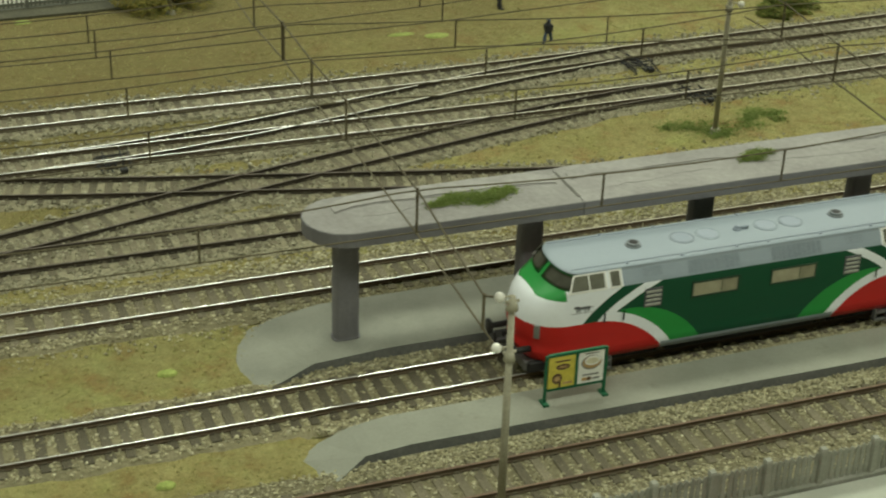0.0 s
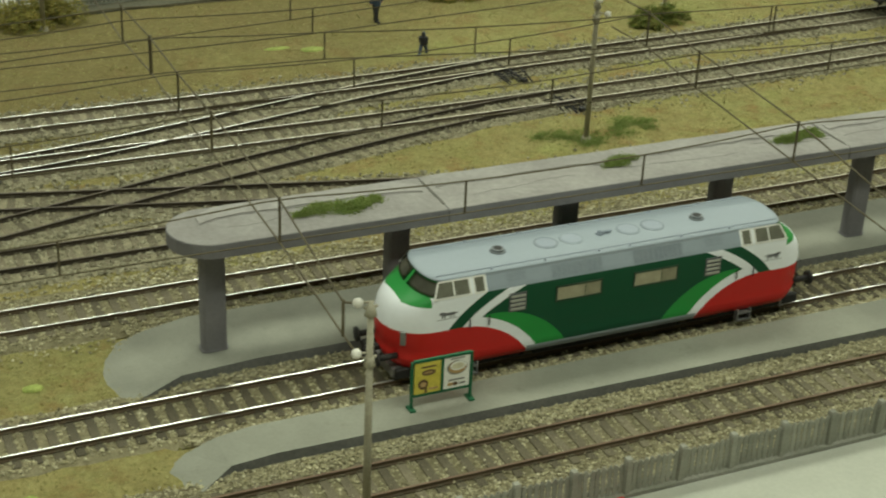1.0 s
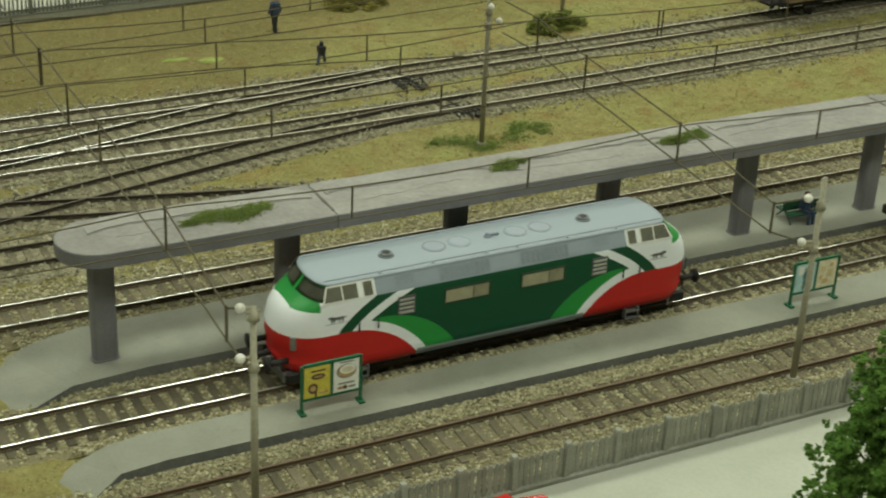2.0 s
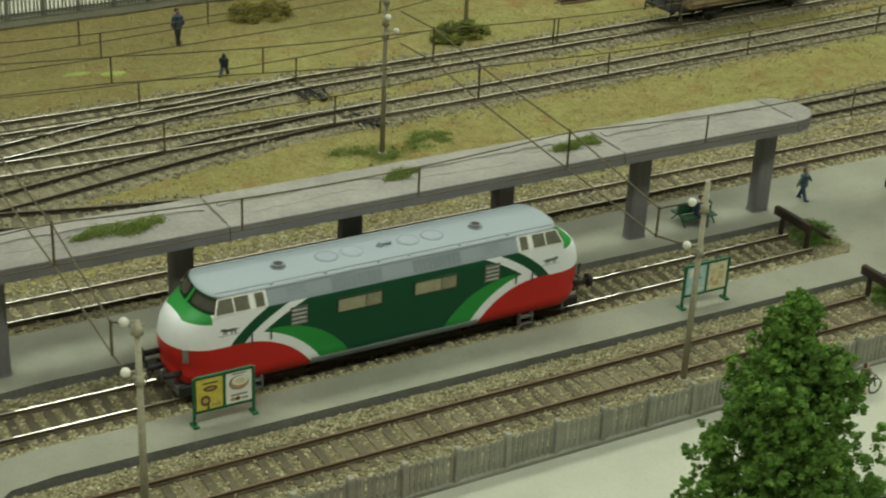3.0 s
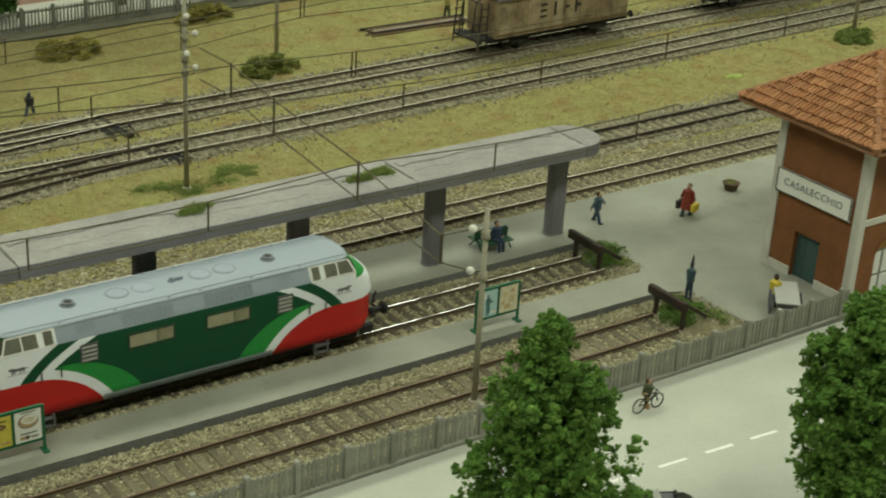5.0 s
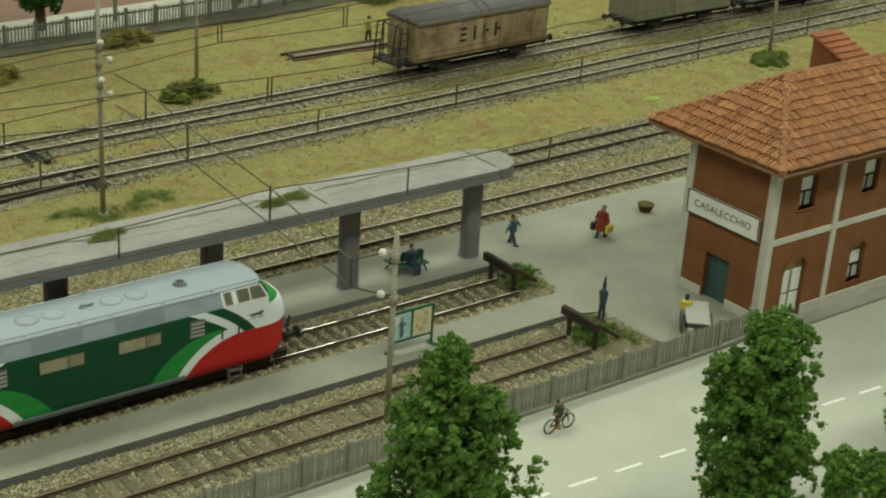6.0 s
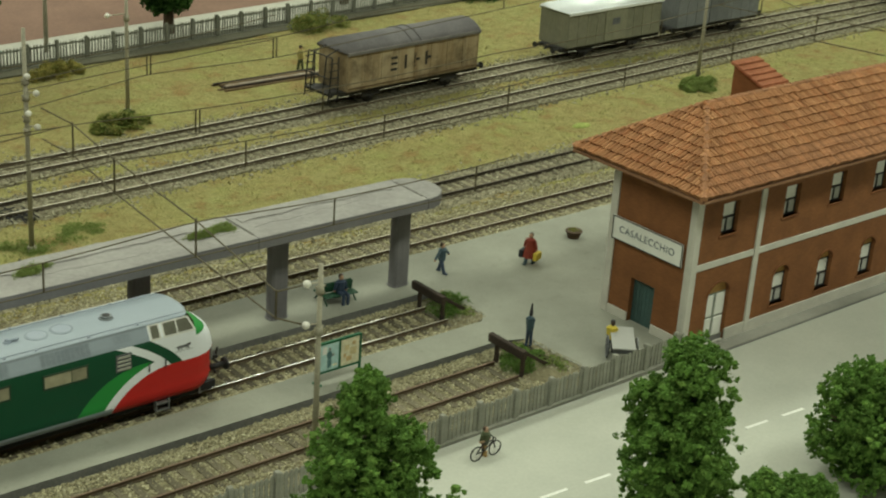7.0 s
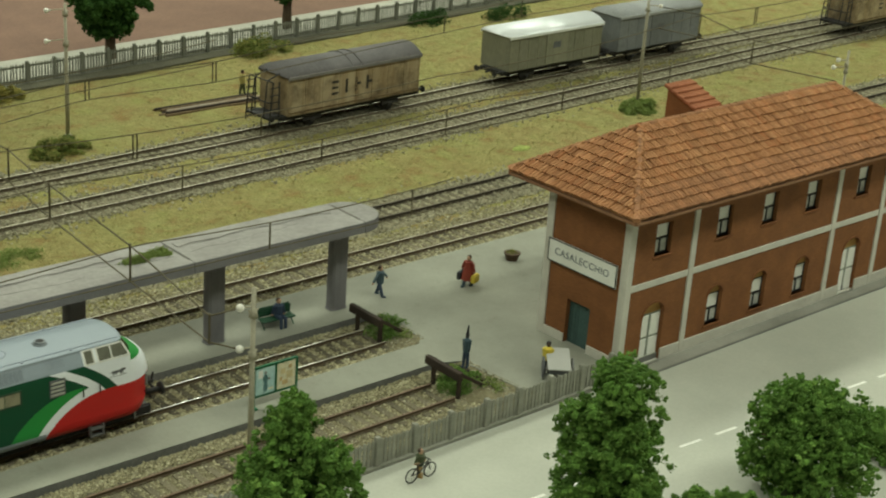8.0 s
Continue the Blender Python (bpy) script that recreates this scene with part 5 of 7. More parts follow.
        for s in (-1, 1):
            bm = B()
            arc = [(c + s * half * math.cos(a), z + half * 0.82 * math.sin(a)) for a in [math.pi / 2 * k / 8 for k in range(9)]]
            for (xa, za), (xb, zb) in zip(arc, arc[1:]):
                vs = [bm.verts.new((x, y, zz)) for y in (0.0, 0.29) for x, zz in ((xa, za), (xb, zb), (xb, peak), (xa, peak))]
                for f in ((0, 1, 2, 3), (4, 5, 6, 7), (0, 1, 5, 4)):
                    bm.faces.new([vs[i] for i in f])
            bmesh.ops.remove_doubles(bm, verts=bm.verts, dist=0.0005)
            part("spandrel", bm, BRICK, t, "brick over the arch")
        bm = B()
        ring = [(c - (half + 0.10) * math.cos(a), z + (half * 0.82 + 0.10) * math.sin(a)) for a in [math.pi * k / 14 for k in range(15)]]
        inn = [(c - half * math.cos(a), z + half * 0.82 * math.sin(a)) for a in [math.pi * k / 14 for k in range(15)]]
        for (a, b), (d, e) in zip(zip(ring, ring[1:]), zip(inn, inn[1:])):
            vs = [bm.verts.new((x, y, zz)) for y in (-0.03, 0.02) for x, zz in (a, b, e, d)]
            bm.faces.new(vs[:4])
            for i in range(4):
                bm.faces.new((vs[i], vs[(i + 1) % 4], vs[4 + (i + 1) % 4], vs[4 + i]))
        part("arch_moulding", bm, BRICK_DARK, t, "raised brick arch")

    for c in up:
        window(c, 5.02, 6.48)
    for c, k in low:
        if k == "win":
            window(c, 0.75, 2.2)
            arch(c, 2.2, 0.52, ARCH_TAN, "tan blind arch panel")
        else:
            bm = B()
            box(bm, c - 0.70, c + 0.70, 0.21, 0.27, -0.2, 2.2)
            dr = part("door", bm, LOUVRE_GREEN, t, "white double door with a gray-green post")
            for s in (-1, 1):
                for za, zb in ((-0.1, 1.0), (1.1, 2.12)):
                    bm = B()
                    x0, x1 = sorted((c + s * 0.08, c + s * 0.66))
                    box(bm, x0, x1, 0.17, 0.22, za, zb, 0.02)
                    part("door_panel", bm, WHITE, dr, "white door panel")
            arch(c, 2.2, 0.70, ARCH_TAN, "tan arched panel over the door")
            bm = B()
            box(bm, c - 0.8, c + 0.8, -0.22, 0.2, -0.24, -0.12)
            part("door_step", bm, TRIM, t, "pale door step")
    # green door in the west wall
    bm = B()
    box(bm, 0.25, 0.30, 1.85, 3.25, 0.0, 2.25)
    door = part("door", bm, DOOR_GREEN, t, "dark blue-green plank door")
    for k in range(7):
        bm = B()
        y = 1.87 + k * 0.197
        box(bm, 0.22, 0.255, y, y + 0.185, 0.02, 2.22)
        part("plank", bm, DOOR_GREEN, door)
    # name board
    bm = B()
    box(bm, -0.13, -0.072, 0.46, D - 0.30, 3.72, 4.80, 0.01)
    board = part("name_board", bm, WHITE, t, "long white station name board with a thin dark rim")
    bm = B()
    y0, y1, z0, z1, e = 0.46, D - 0.30, 3.72, 4.80, 0.05
    for a in ((y0, y1, z0, z0 + e), (y0, y1, z1 - e, z1), (y0, y0 + e, z0, z1), (y1 - e, y1, z0, z1)):
        box(bm, -0.145, -0.128, *a)
    part("rim", bm, BLACK, board, "thin dark rim")
    cu = bpy.data.curves.new("lettering", "FONT")
    cu.body, cu.size, cu.extrude, cu.align_x, cu.align_y = "CASALECCHIO", 0.455 * S, 0.006 * S, "CENTER", "CENTER"
    cu.space_character = 1.10
    tmp = new("lettering", cu)
    bpy.context.view_layer.update()
    me = bpy.data.meshes.new_from_object(tmp)
    bpy.data.objects.remove(tmp)
    me.materials.clear()
    me.materials.append(LETTER)
    ob = part("lettering", me, None, board, "dark station name in capital letters")
    ob.matrix_basis = pose(-0.140 * S, (0.46 + D - 0.30) / 2 * S, 4.26 * S, 90, 0, -90) @ Matrix.Diagonal((1.0, 1.0, 1, 1))
    return t


LETTER = surf("sign_letters", (0.10, 0.12, 0.13), (0.14, 0.16, 0.17), 0.6, 1.0, 8.0, 0.0)
BRICK_DARK = surf("brick_dark", (0.175, 0.066, 0.024), (0.215, 0.085, 0.032), 0.85, 1.0, 12.0, 0.01, grain=0.2)
ARCH_TAN = surf("arch_tan", (0.36, 0.20, 0.062), (0.43, 0.245, 0.08), 0.85, 1.0, 9.0, 0.0)
LOUVRE_GREEN = surf("door_post_gray", (0.20, 0.22, 0.18), (0.26, 0.28, 0.23), 0.7, 1.0, 8.0, 0.0)
PANE_PALE = glass("pale_pane", (0.60, 0.61, 0.57), 0.25)
STATION = station()


def tile_mesh():
    """A curved clay tile, 0.24 wide and 0.52 long, lying along +y of the slope."""
    bm = B()
    ring = []
    for y, lift in ((0.0, 0.082), (0.56, -0.01)):
        ring.append([bm.verts.new((0.089 * math.cos(a), y, 0.118 * math.sin(a) + lift)) for a in [math.pi * k / 5 for k in range(6)]])
    for i in range(5):
        bm.faces.new((ring[0][i], ring[0][i + 1], ring[1][i + 1], ring[1][i]))
    lip = [bm.verts.new((v.co.x, 0.03, -0.02)) for v in ring[0]]
    for i in range(5):
        bm.faces.new((lip[i], lip[i + 1], ring[0][i + 1], ring[0][i]))
    return bm


def roof():
    x0, x1, y0, y1 = SX0 - 0.75, SX1 + 0.75, SY0 - 0.80, SY1 + 1.97
    zr, ze = 9.75, EAVE + 0.22
    ym = (y0 + y1) / 2
    run = (y1 - y0) / 2
    ra, rb = x0 + run + 0.25, x1 - run - 0.25
    t = part("roof", finish_roof(x0, x1, y0, y1, ze, zr, ra, rb, ym), None, STATION, "hip roof of orange-red clay tiles")
    t.matrix_basis = Matrix.Translation((-SX0 * S, -SY0 * S, 0))
    one = finish("tile", tile_mesh(), TILE_ONE)
    verts, faces = [], []
    count = 0
    planes = [((x0, y0, ze), (1, 0), (x0, y0), (x1, y0), (rb, ym), (ra, ym)), ((x0, y1, ze), (0, -1), (x0, y1), (x0, y0), (ra, ym), (ra, ym)),
              ((x1, y1, ze), (-1, 0), (x1, y1), (x0, y1), (ra, ym), (rb, ym)), ((x1, y0, ze), (0, 1), (x1, y0), (x1, y1), (rb, ym), (rb, ym))]
    for k, (o, dirv, a, b, c, d) in enumerate(planes):
        o, along_, = Vector(o), Vector((*dirv, 0))
        peak = Vector((c[0], c[1], zr))
        inward = Vector((-dirv[1], dirv[0], 0))
        horiz = (peak - o).dot(inward)
        up_ = (inward * horiz + Vector((0, 0, zr - ze))).normalized()
        nrm = along_.cross(up_)
        length = (Vector((*b, ze)) - o).dot(along_)
        slope_len = math.hypot(horiz, zr - ze)
        ca, cb = (Vector((*d, zr)) - o).dot(along_), (Vector((*c, zr)) - o).dot(along_)
        rows = int(slope_len / 0.445)
        for r in range(rows):
            v = r * slope_len / rows
            f = (v + 0.1) / slope_len
            lo, hi = f * ca + 0.14, length + f * (cb - length) - 0.14
            cols = int((hi - lo) / 0.196)
            drift = rng.uniform(-0.02, 0.02)
            for q in range(cols + 1):
                s = lo + (hi - lo) * q / max(1, cols)
                p = o + along_ * (s + rng.uniform(-0.012, 0.012)) + up_ * (v + drift + 0.022 * noise.noise((s * 0.9, r * 3.1, k)) + rng.uniform(-0.030, 0.030)) + nrm * (0.03 + rng.uniform(0, 0.034))
                turn = Matrix((along_, up_, nrm)).transposed().to_4x4() @ pose(0, 0, 0, rng.uniform(-1.5, 1.5), rng.uniform(-4, 4), rng.uniform(-2.0, 2.0))
                if count < 300 and k == 0 and r < 5:
                    ob = new("tile", one)
                    ob.parent = t
                    ob.matrix_basis = Matrix.Translation(p * S) @ turn
                    count += 1
                else:
                    m = Matrix.Translation(p) @ turn
                    off = len(verts)
                    tv, tf = TILE_RAW
                    verts += [tuple(m @ w) for w in tv]
                    faces += [tuple(i + off for i in fc) for fc in tf]
    me = soup("tile_field", verts, faces, TILES)
    part("tile_field", me, None, t, "rows of weathered clay tiles", False, "stuff")
    # ridge and hip caps
    for a, b in (((x0, y0, ze), (ra, ym, zr)), ((x0, y1, ze), (ra, ym, zr)), ((x1, y0, ze), (rb, ym, zr)), ((x1, y1, ze), (rb, ym, zr)), ((ra, ym, zr), (rb, ym, zr))):
        a, b = Vector(a), Vector(b)
        n = int((b - a).length / 0.5)
        bm = B()
        step_ = (b - a) / n
        rod(bm, (0, 0, 0), (0, 0, step_.length * 1.08), 0.17, 0.135, 8)
        cap = finish("ridge_cap", bm, TILE)
        turn = step_.to_track_quat("Z", "Y").to_matrix().to_4x4()
        for i in range(n):
            ob = new("ridge_cap", cap)
            ob.parent = t
            ob.matrix_basis = Matrix.Translation((a + step_ * i + Vector((0, 0, 0.05))) * S) @ turn
    # stair turret behind the ridge, its tiled top falling towards the main roof
    bm = B()
    gx0, gx1, gy0, gy1, z_low, z_top = 45.45, 46.95, -5.3, -3.05, 9.52, 10.38
    prism(bm, [(gx0, gy0), (gx1, gy0), (gx1, gy1), (gx0, gy1)], 7.2, [z_low - 0.08, z_low - 0.08, z_top - 0.08, z_top - 0.08])
    gab = part("roof_turret", bm, BRICK, t, "small brick stair turret with a tiled lean-to top")
    bm = B()
    rows = 6
    for i in range(rows):
        fa, fb = (i - 0.12) / rows, (i + 1.0) / rows
        for j in range(8):
            x = gx0 - 0.06 + j * 0.232
            ya, yb = gy0 + (gy1 + 0.1 - gy0) * fa, gy0 + (gy1 + 0.1 - gy0) * fb
            za, zb = z_low + (z_top - z_low) * fa + 0.075, z_low + (z_top - z_low) * fb
            rod(bm, (x, ya, za), (x, yb, zb), 0.125, 0.105, 7)
    part("turret_tiles", bm, TURRET_TILE, gab, "red clay tiles of the lean-to top")
    # pale gutter boards under the lowest tiles
    for a, b, c, d in ((x0 + 0.02, x1 - 0.02, y0 - 0.045, y0 + 0.015), (x0 - 0.045, x0 + 0.015, y0 + 0.02, y1 - 0.02)):
        bm = B()
        box(bm, a, b, c, d, ze - 0.17, ze - 0.05, 0.01)
        part("gutter_board", bm, GUTTER, t, "thin pale brown board along the eave")


TURRET_TILE = surf("turret_tile", (0.30, 0.105, 0.048), (0.38, 0.150, 0.075), 0.75, 0.6, 6.0, 0.02, vary=0.1)
GUTTER = surf("gutter_brown", (0.22, 0.110, 0.058), (0.29, 0.155, 0.085), 0.7, 0.8, 9.0, 0.01)


def finish_roof(x0, x1, y0, y1, ze, zr, ra, rb, ym):
    bm = B()
    c = [bm.verts.new(p) for p in ((x0, y0, ze), (x1, y0, ze), (x1, y1, ze), (x0, y1, ze), (ra, ym, zr), (rb, ym, zr))]
    u = [bm.verts.new(p) for p in ((x0, y0, ze - 0.16), (x1, y0, ze - 0.16), (x1, y1, ze - 0.16), (x0, y1, ze - 0.16))]
    for f in ((0, 1, 5, 4), (1, 2, 5), (2, 3, 4, 5), (3, 0, 4)):
        bm.faces.new([c[i] for i in f])
    for i in range(4):
        bm.faces.new((u[i], u[(i + 1) % 4], c[(i + 1) % 4], c[i]))
    bm.faces.new(u[::-1])
    return finish("roof", bm, ROOF_UNDER)


_b = tile_mesh()
_b.verts.index_update()
TILE_RAW = ([v.co.copy() for v in _b.verts], [tuple(v.index for v in f.verts) for f in _b.faces])
_b.free()
roof()

# ---- fences ----
def picket_mesh(h, w, mat, name="picket"):
    bm = B()
    prism(bm, [(-w / 2, -0.025), (w / 2, -0.025), (w / 2, 0.025), (-w / 2, 0.025)], 0, h)
    box(bm, -w * 0.28, w * 0.28, -0.024, 0.024, h, h + 0.05)
    return finish(name, bm, mat)


def fence(label, line, x0, x1, bay, step, h, w, mat, z, close):
    """Posts, two boards a bay and upright pickets; pickets inside the stretch `close` are pieces, the rest one part."""
    t = thing("picket_fence", label, "fence", group="fences", kind="structure")
    post_bm = B()
    box(post_bm, -0.105, 0.105, -0.12, 0.12, 0, h + 0.16, 0.02)
    prism(post_bm, [(-0.09, -0.10), (0.09, -0.10), (0.09, 0.10), (-0.09, 0.10)], h + 0.13, h + 0.20)
    post = finish("post", post_bm, mat)
    pick = picket_mesh(h, w, mat)
    verts, faces = [], []
    x = x0
    raw = [(v.co / S, ) for v in pick.vertices]
    pf = [tuple(p.vertices) for p in pick.polygons]
    while x < x1:
        xb = min(x + bay, x1)
        piece("post", post, t, x, line(x), z + rng.uniform(-0.02, 0.02), rng.uniform(-1.5, 1.5), rng.uniform(-1.5, 1.5))
        a = math.degrees(math.atan2(line(xb) - line(x), xb - x))
        for zz in (0.25, h - 0.22):
            bm = B()
            box(bm, 0.13, (xb - x) - 0.13, 0.03, 0.09, zz, zz + 0.12)
            b = part("board", bm, mat, t)
            put(b, x, line(x), z, 0, 0, a)
        q = x + 0.22
        while q < xb - 0.18:
            lean = rng.uniform(-1.6, 1.6)
            if close[0] < q < close[1]:
                piece("picket", pick, t, q, line(q), z + rng.uniform(-0.03, 0.02), 0, lean, a)
            else:
                m = Matrix.Translation((q, line(q), z)) @ pose(0, 0, 0, 0, lean, a)
                off = len(verts)
                verts += [tuple(m @ v[0]) for v in raw]
                faces += [tuple(i + off for i in f) for f in pf]
            q += step
        x += bay
    if verts:
        me = bpy.data.meshes.new("picket_row")
        me.from_pydata([tuple(c * S for c in v) for v in verts], [], faces)
        me.materials.append(mat)
        part("picket_row", me, None, t, "row of thin pickets", False, "stuff")
    bm = B()
    xs = np.linspace(x0, x1, 24)
    prism(bm, [(x, line(x) - 0.16) for x in xs] + [(x, line(x) + 0.16) for x in xs[::-1]], z - 0.15, z + 0.10)
    part("footing", bm, mat, t, "low concrete footing")


fence("weathered gray concrete picket fence beside the siding", lambda x: -8.95 if x < 31 else -8.95 + 0.02 * (x - 31), -11.5, 37.5, 1.86, 0.205, 1.12, 0.135, FENCE, GZ + 0.06, (2.0, 37.0))
fence("greenish-gray picket fence at the far edge of the yard", far_side, -10.0, 100.0, 2.12, 0.232, 1.38, 0.092, FENCE_FAR, GZ, (22.0, 80.0))


# ---- masts and overhead wires ----
def mast(x, y, h, label, arms=(), r=0.125, z=GZ):
    t = thing("catenary_mast", label, "mast", x, y, z, 0, "catenary masts")
    bm = B()
    rod(bm, (0, 0, -0.1), (0, 0, h), r, r * 0.72, 10)
    part("pole", bm, MAST, t, "beige concrete pole", True)
    bm = B()
    rod(bm, (0, 0, -0.05), (0, 0, 0.18), r * 2.3, r * 1.7, 10)
    part("foundation", bm, MAST, t, "concrete foot")
    for dx, dy, hz in arms:
        bm = B()
        rod(bm, (0, 0, hz - 0.42), (0, 0, hz - 0.14), r * 1.45, r * 0.95, 10)
        part("collar", bm, MAST, t, "bell-shaped collar", True)
        bm = B()
        rod(bm, (0, 0, hz), (dx, dy, hz), 0.035, 0.035, 6)
        rod(bm, (-0.2, 0, hz - 0.16), (0.2, 0, hz - 0.16), 0.05, 0.05, 6)
        arm = part("bracket", bm, MAST, t, "short bracket")
        bm = B()
        ball(bm, (dx, dy, hz), 0.150, 9)
        rod(bm, (dx * 0.78, dy * 0.78, hz), (dx, dy, hz), 0.05, 0.07, 9)
        part("insulator", bm, INSULATOR, arm, "white round insulator", True)
    return t


mast(-0.5, -6.95, 7.05, "beige catenary mast with two white insulators beside the fence", ((-0.36, 0.05, 7.05), (-0.38, 0.05, 5.45)))
mast(19.45, -6.95, 7.75, "beige catenary mast with two white insulators beside the fence", ((-0.5, 0.1, 7.05), (-0.5, 0.1, 5.45)))
mast(19.4, 16.0, 10.7, "tall beige catenary mast standing in the turf", ((0.30, -0.45, 7.75), (0.30, -0.45, 6.15), (0.02, -0.16, 6.75), (0.02, -0.16, 8.5)))
mast(-0.8, 38.5, 9.0, "tall beige catenary mast at the back of the yard")
mast(33.5, 32.3, 8.1, "slim gray catenary mast beside a shrub in the turf", ((-1.2, 0.0, 7.8), (-1.25, 0.0, 6.0)), 0.13)
mast(69.6, 19.3, 8.6, "beige catenary mast beside a shrub behind the station", ((0.6, -0.6, 7.2), ), 0.13)
mast(70.6, 4.0, 7.6, "beige catenary mast behind the station roof", ((-0.5, 0.3, 7.0), (-0.9, 0.3, 6.6)), 0.1)
mast(34.8, 45.5, 8.2, "beige catenary mast behind the far fence", (), 0.16)


def catenary(label, knots, hung, droppers, double=()):
    """A messenger wire that sags between the cross spans, a level contact wire and upright droppers."""
    t = thing("catenary_wire", label, "overhead wire", group="overhead wires", kind="structure")
    kx, ky = np.array(knots, float).T

    def y_at(x):
        return float(np.interp(x, kx, ky))

    def top(x):
        left = max([h for h in hung if h <= x], default=hung[0] - 20)
        right = min([h for h in hung if h > x], default=hung[-1] + 30)
        f = (x - left) / (right - left)
        return 6.9 - 1.5 * f * (1 - f)

    xs = np.arange(kx[0], kx[-1] + 0.01, 1.3)
    bm = B()
    tube(bm, [(x, y_at(x), top(x)) for x in xs], 0.026)
    part("messenger_wire", bm, WIRE, t, "thin sagging upper wire")
    bm = B()
    tube(bm, [(x, y_at(x), 5.42) for x in xs], 0.026)
    part("contact_wire", bm, WIRE, t, "thin level lower wire")
    for x in droppers:
        bm = B()
        rod(bm, (x, y_at(x), 5.40), (x, y_at(x), top(x)), 0.038, 0.038, 6)
        if x in double:
            rod(bm, (x + 0.22, y_at(x), 5.40), (x + 0.22, y_at(x), top(x)), 0.038, 0.038, 6)
        part("dropper", bm, WIRE, t, "thin upright dropper")


catenary("overhead wires above the platform track", [(-30, 0.0), (33, 0.0), (36, 0.0)], (-20.4, -0.8, 18.7, 38.3), (-14.2, -7.6, 5.6, 12.3, 25.1, 32.7))
catenary("overhead wires above the through track", [(-30, 7.5), (20, 7.5), (50, 8.3), (70, 9.5), (110, 11)], (-20.4, -0.7, 19.2, 44.5, 69.0), (-14.2, -7.6, 5.7, 12.7, 25.8, 33.7, 41.8, 50.5, 60.0))
catenary("overhead wires above the middle track", [(-30, 11.5), (0, 11.6), (20, 12.5), (45, 12.7), (70, 15.8), (110, 19.0)], (-20.4, -0.8, 19.7, 45.0, 70.5), (-14.2, -7.6, 6.3, 13.2, 26.2, 33.5, 60.0, 77.5), (26.2, 77.5))
catenary("overhead wires above the diagonal yard track", [(-30, 15.2), (0, 15.6), (6.3, 15.2), (12.4, 14.0), (20, 12.4)], (-20.4, -0.7, 20.0), (-14.2, -7.5, 6.3, 12.5))
catenary("overhead wires above the yard track", [(-30, 18.0), (-7.7, 17.9), (6.9, 18.3), (21, 19.6), (29, 22.0), (37, 21.6), (64, 25.6), (100, 28.0)], (-20.4, -0.9, 19.0, 45.0, 71.0), (-14.2, -7.7, 6.9, 21.0, 29.0, 36.6, 56.0, 64.0), (29.0, 36.6))
catenary("overhead wires above the goods track", [(-30, 19.6), (0, 19.7), (6.6, 20.3), (20, 22.0), (40, 25.0)], (-20.4, -0.9, 19.0, 40.0), (-14.2, -7.7, 6.6, 12.9))


def cross_span(label, pts, z0=5.45, z1=6.92, reach=()):
    """Two wires across the tracks with an upright tie over each track."""
    t = thing("cross_span", label, "overhead wire", group="cross spans", kind="structure")

    def drop(y):
        return -0.11 if y < -6.5 else -0.45 if y < -6 else 0.0

    for name, z in (("upper_wire", z1), ("lower_wire", z0)):
        bm = B()
        lift = [(0.9 if name == "upper_wire" else 0.63) if (k == 0 and reach) else (drop(y) if name == "upper_wire" else (-0.24 if y < -6.5 else 0.0)) for k, (x, y) in enumerate(pts)]
        tube(bm, [(x, y, z + up_) for (x, y), up_ in zip(pts, lift)], 0.032)
        part(name, bm, WIRE, t, "thin beige cross wire")
    for x, y in pts[1:-1]:
        bm = B()
        rod(bm, (x, y, z0 - 0.05), (x, y, z1 + 0.08 + drop(y)), 0.075 if abs(y - 15.7) < 0.1 else 0.045, None, 6)
        part("tie", bm, WIRE, t, "dark upright tie")


cross_span("cross span carrying the overhead wires", [(-0.9, 38.2), (-0.9, 19.7), (-0.75, 15.7), (-0.8, 11.5), (-0.75, 7.4), (-0.8, -0.1), (-1.0, -6.15), (-0.87, -6.9)], reach=(1,))
cross_span("cross span carrying the overhead wires", [(19.75, 15.2), (19.9, 12.5), (19.25, 7.55), (18.6, 0.0), (18.1, -6.2), (18.95, -6.85)])
cross_span("cross span carrying the overhead wires", [(70.2, 18.7), (70.9, 15.8), (68.6, 9.6), (70.1, 4.3)])


# ---- buffer stops ----
def buffer_stop(x, y, label, seed):
    t = thing("buffer_stop", label, "buffer stop", x, y, 0.0, 0, "buffer stops")
    bm = B()
    box(bm, -0.12, 0.12, -1.10, 1.10, 0.71, 1.10, 0.03)
    part("beam", bm, TIMBER, t, "dark tarred beam")
    for s in (-0.80, 0.80):
        bm = B()
        box(bm, 0.10, 0.26, s - 0.085, s + 0.085, -0.25, 1.02, 0.02)
        part("upright", bm, TIMBER, t, "dark upright")
        bm = B()
        m = Matrix.Translation((1.02, s, 0.36)) @ pose(0, 0, 0, 0, 33, 0)
        box(bm, -0.95, 0.95, -0.075, 0.075, -0.075, 0.075, 0.02)
        bm.transform(m)
        part("brace", bm, TIMBER, t, "slanting dark brace")
    bm = B()
    box(bm, 1.75, 1.98, -1.15, 1.15, -0.2, 0.10, 0.03)
    part("ground_beam", bm, TIMBER, t, "dark timber laid on the ground")


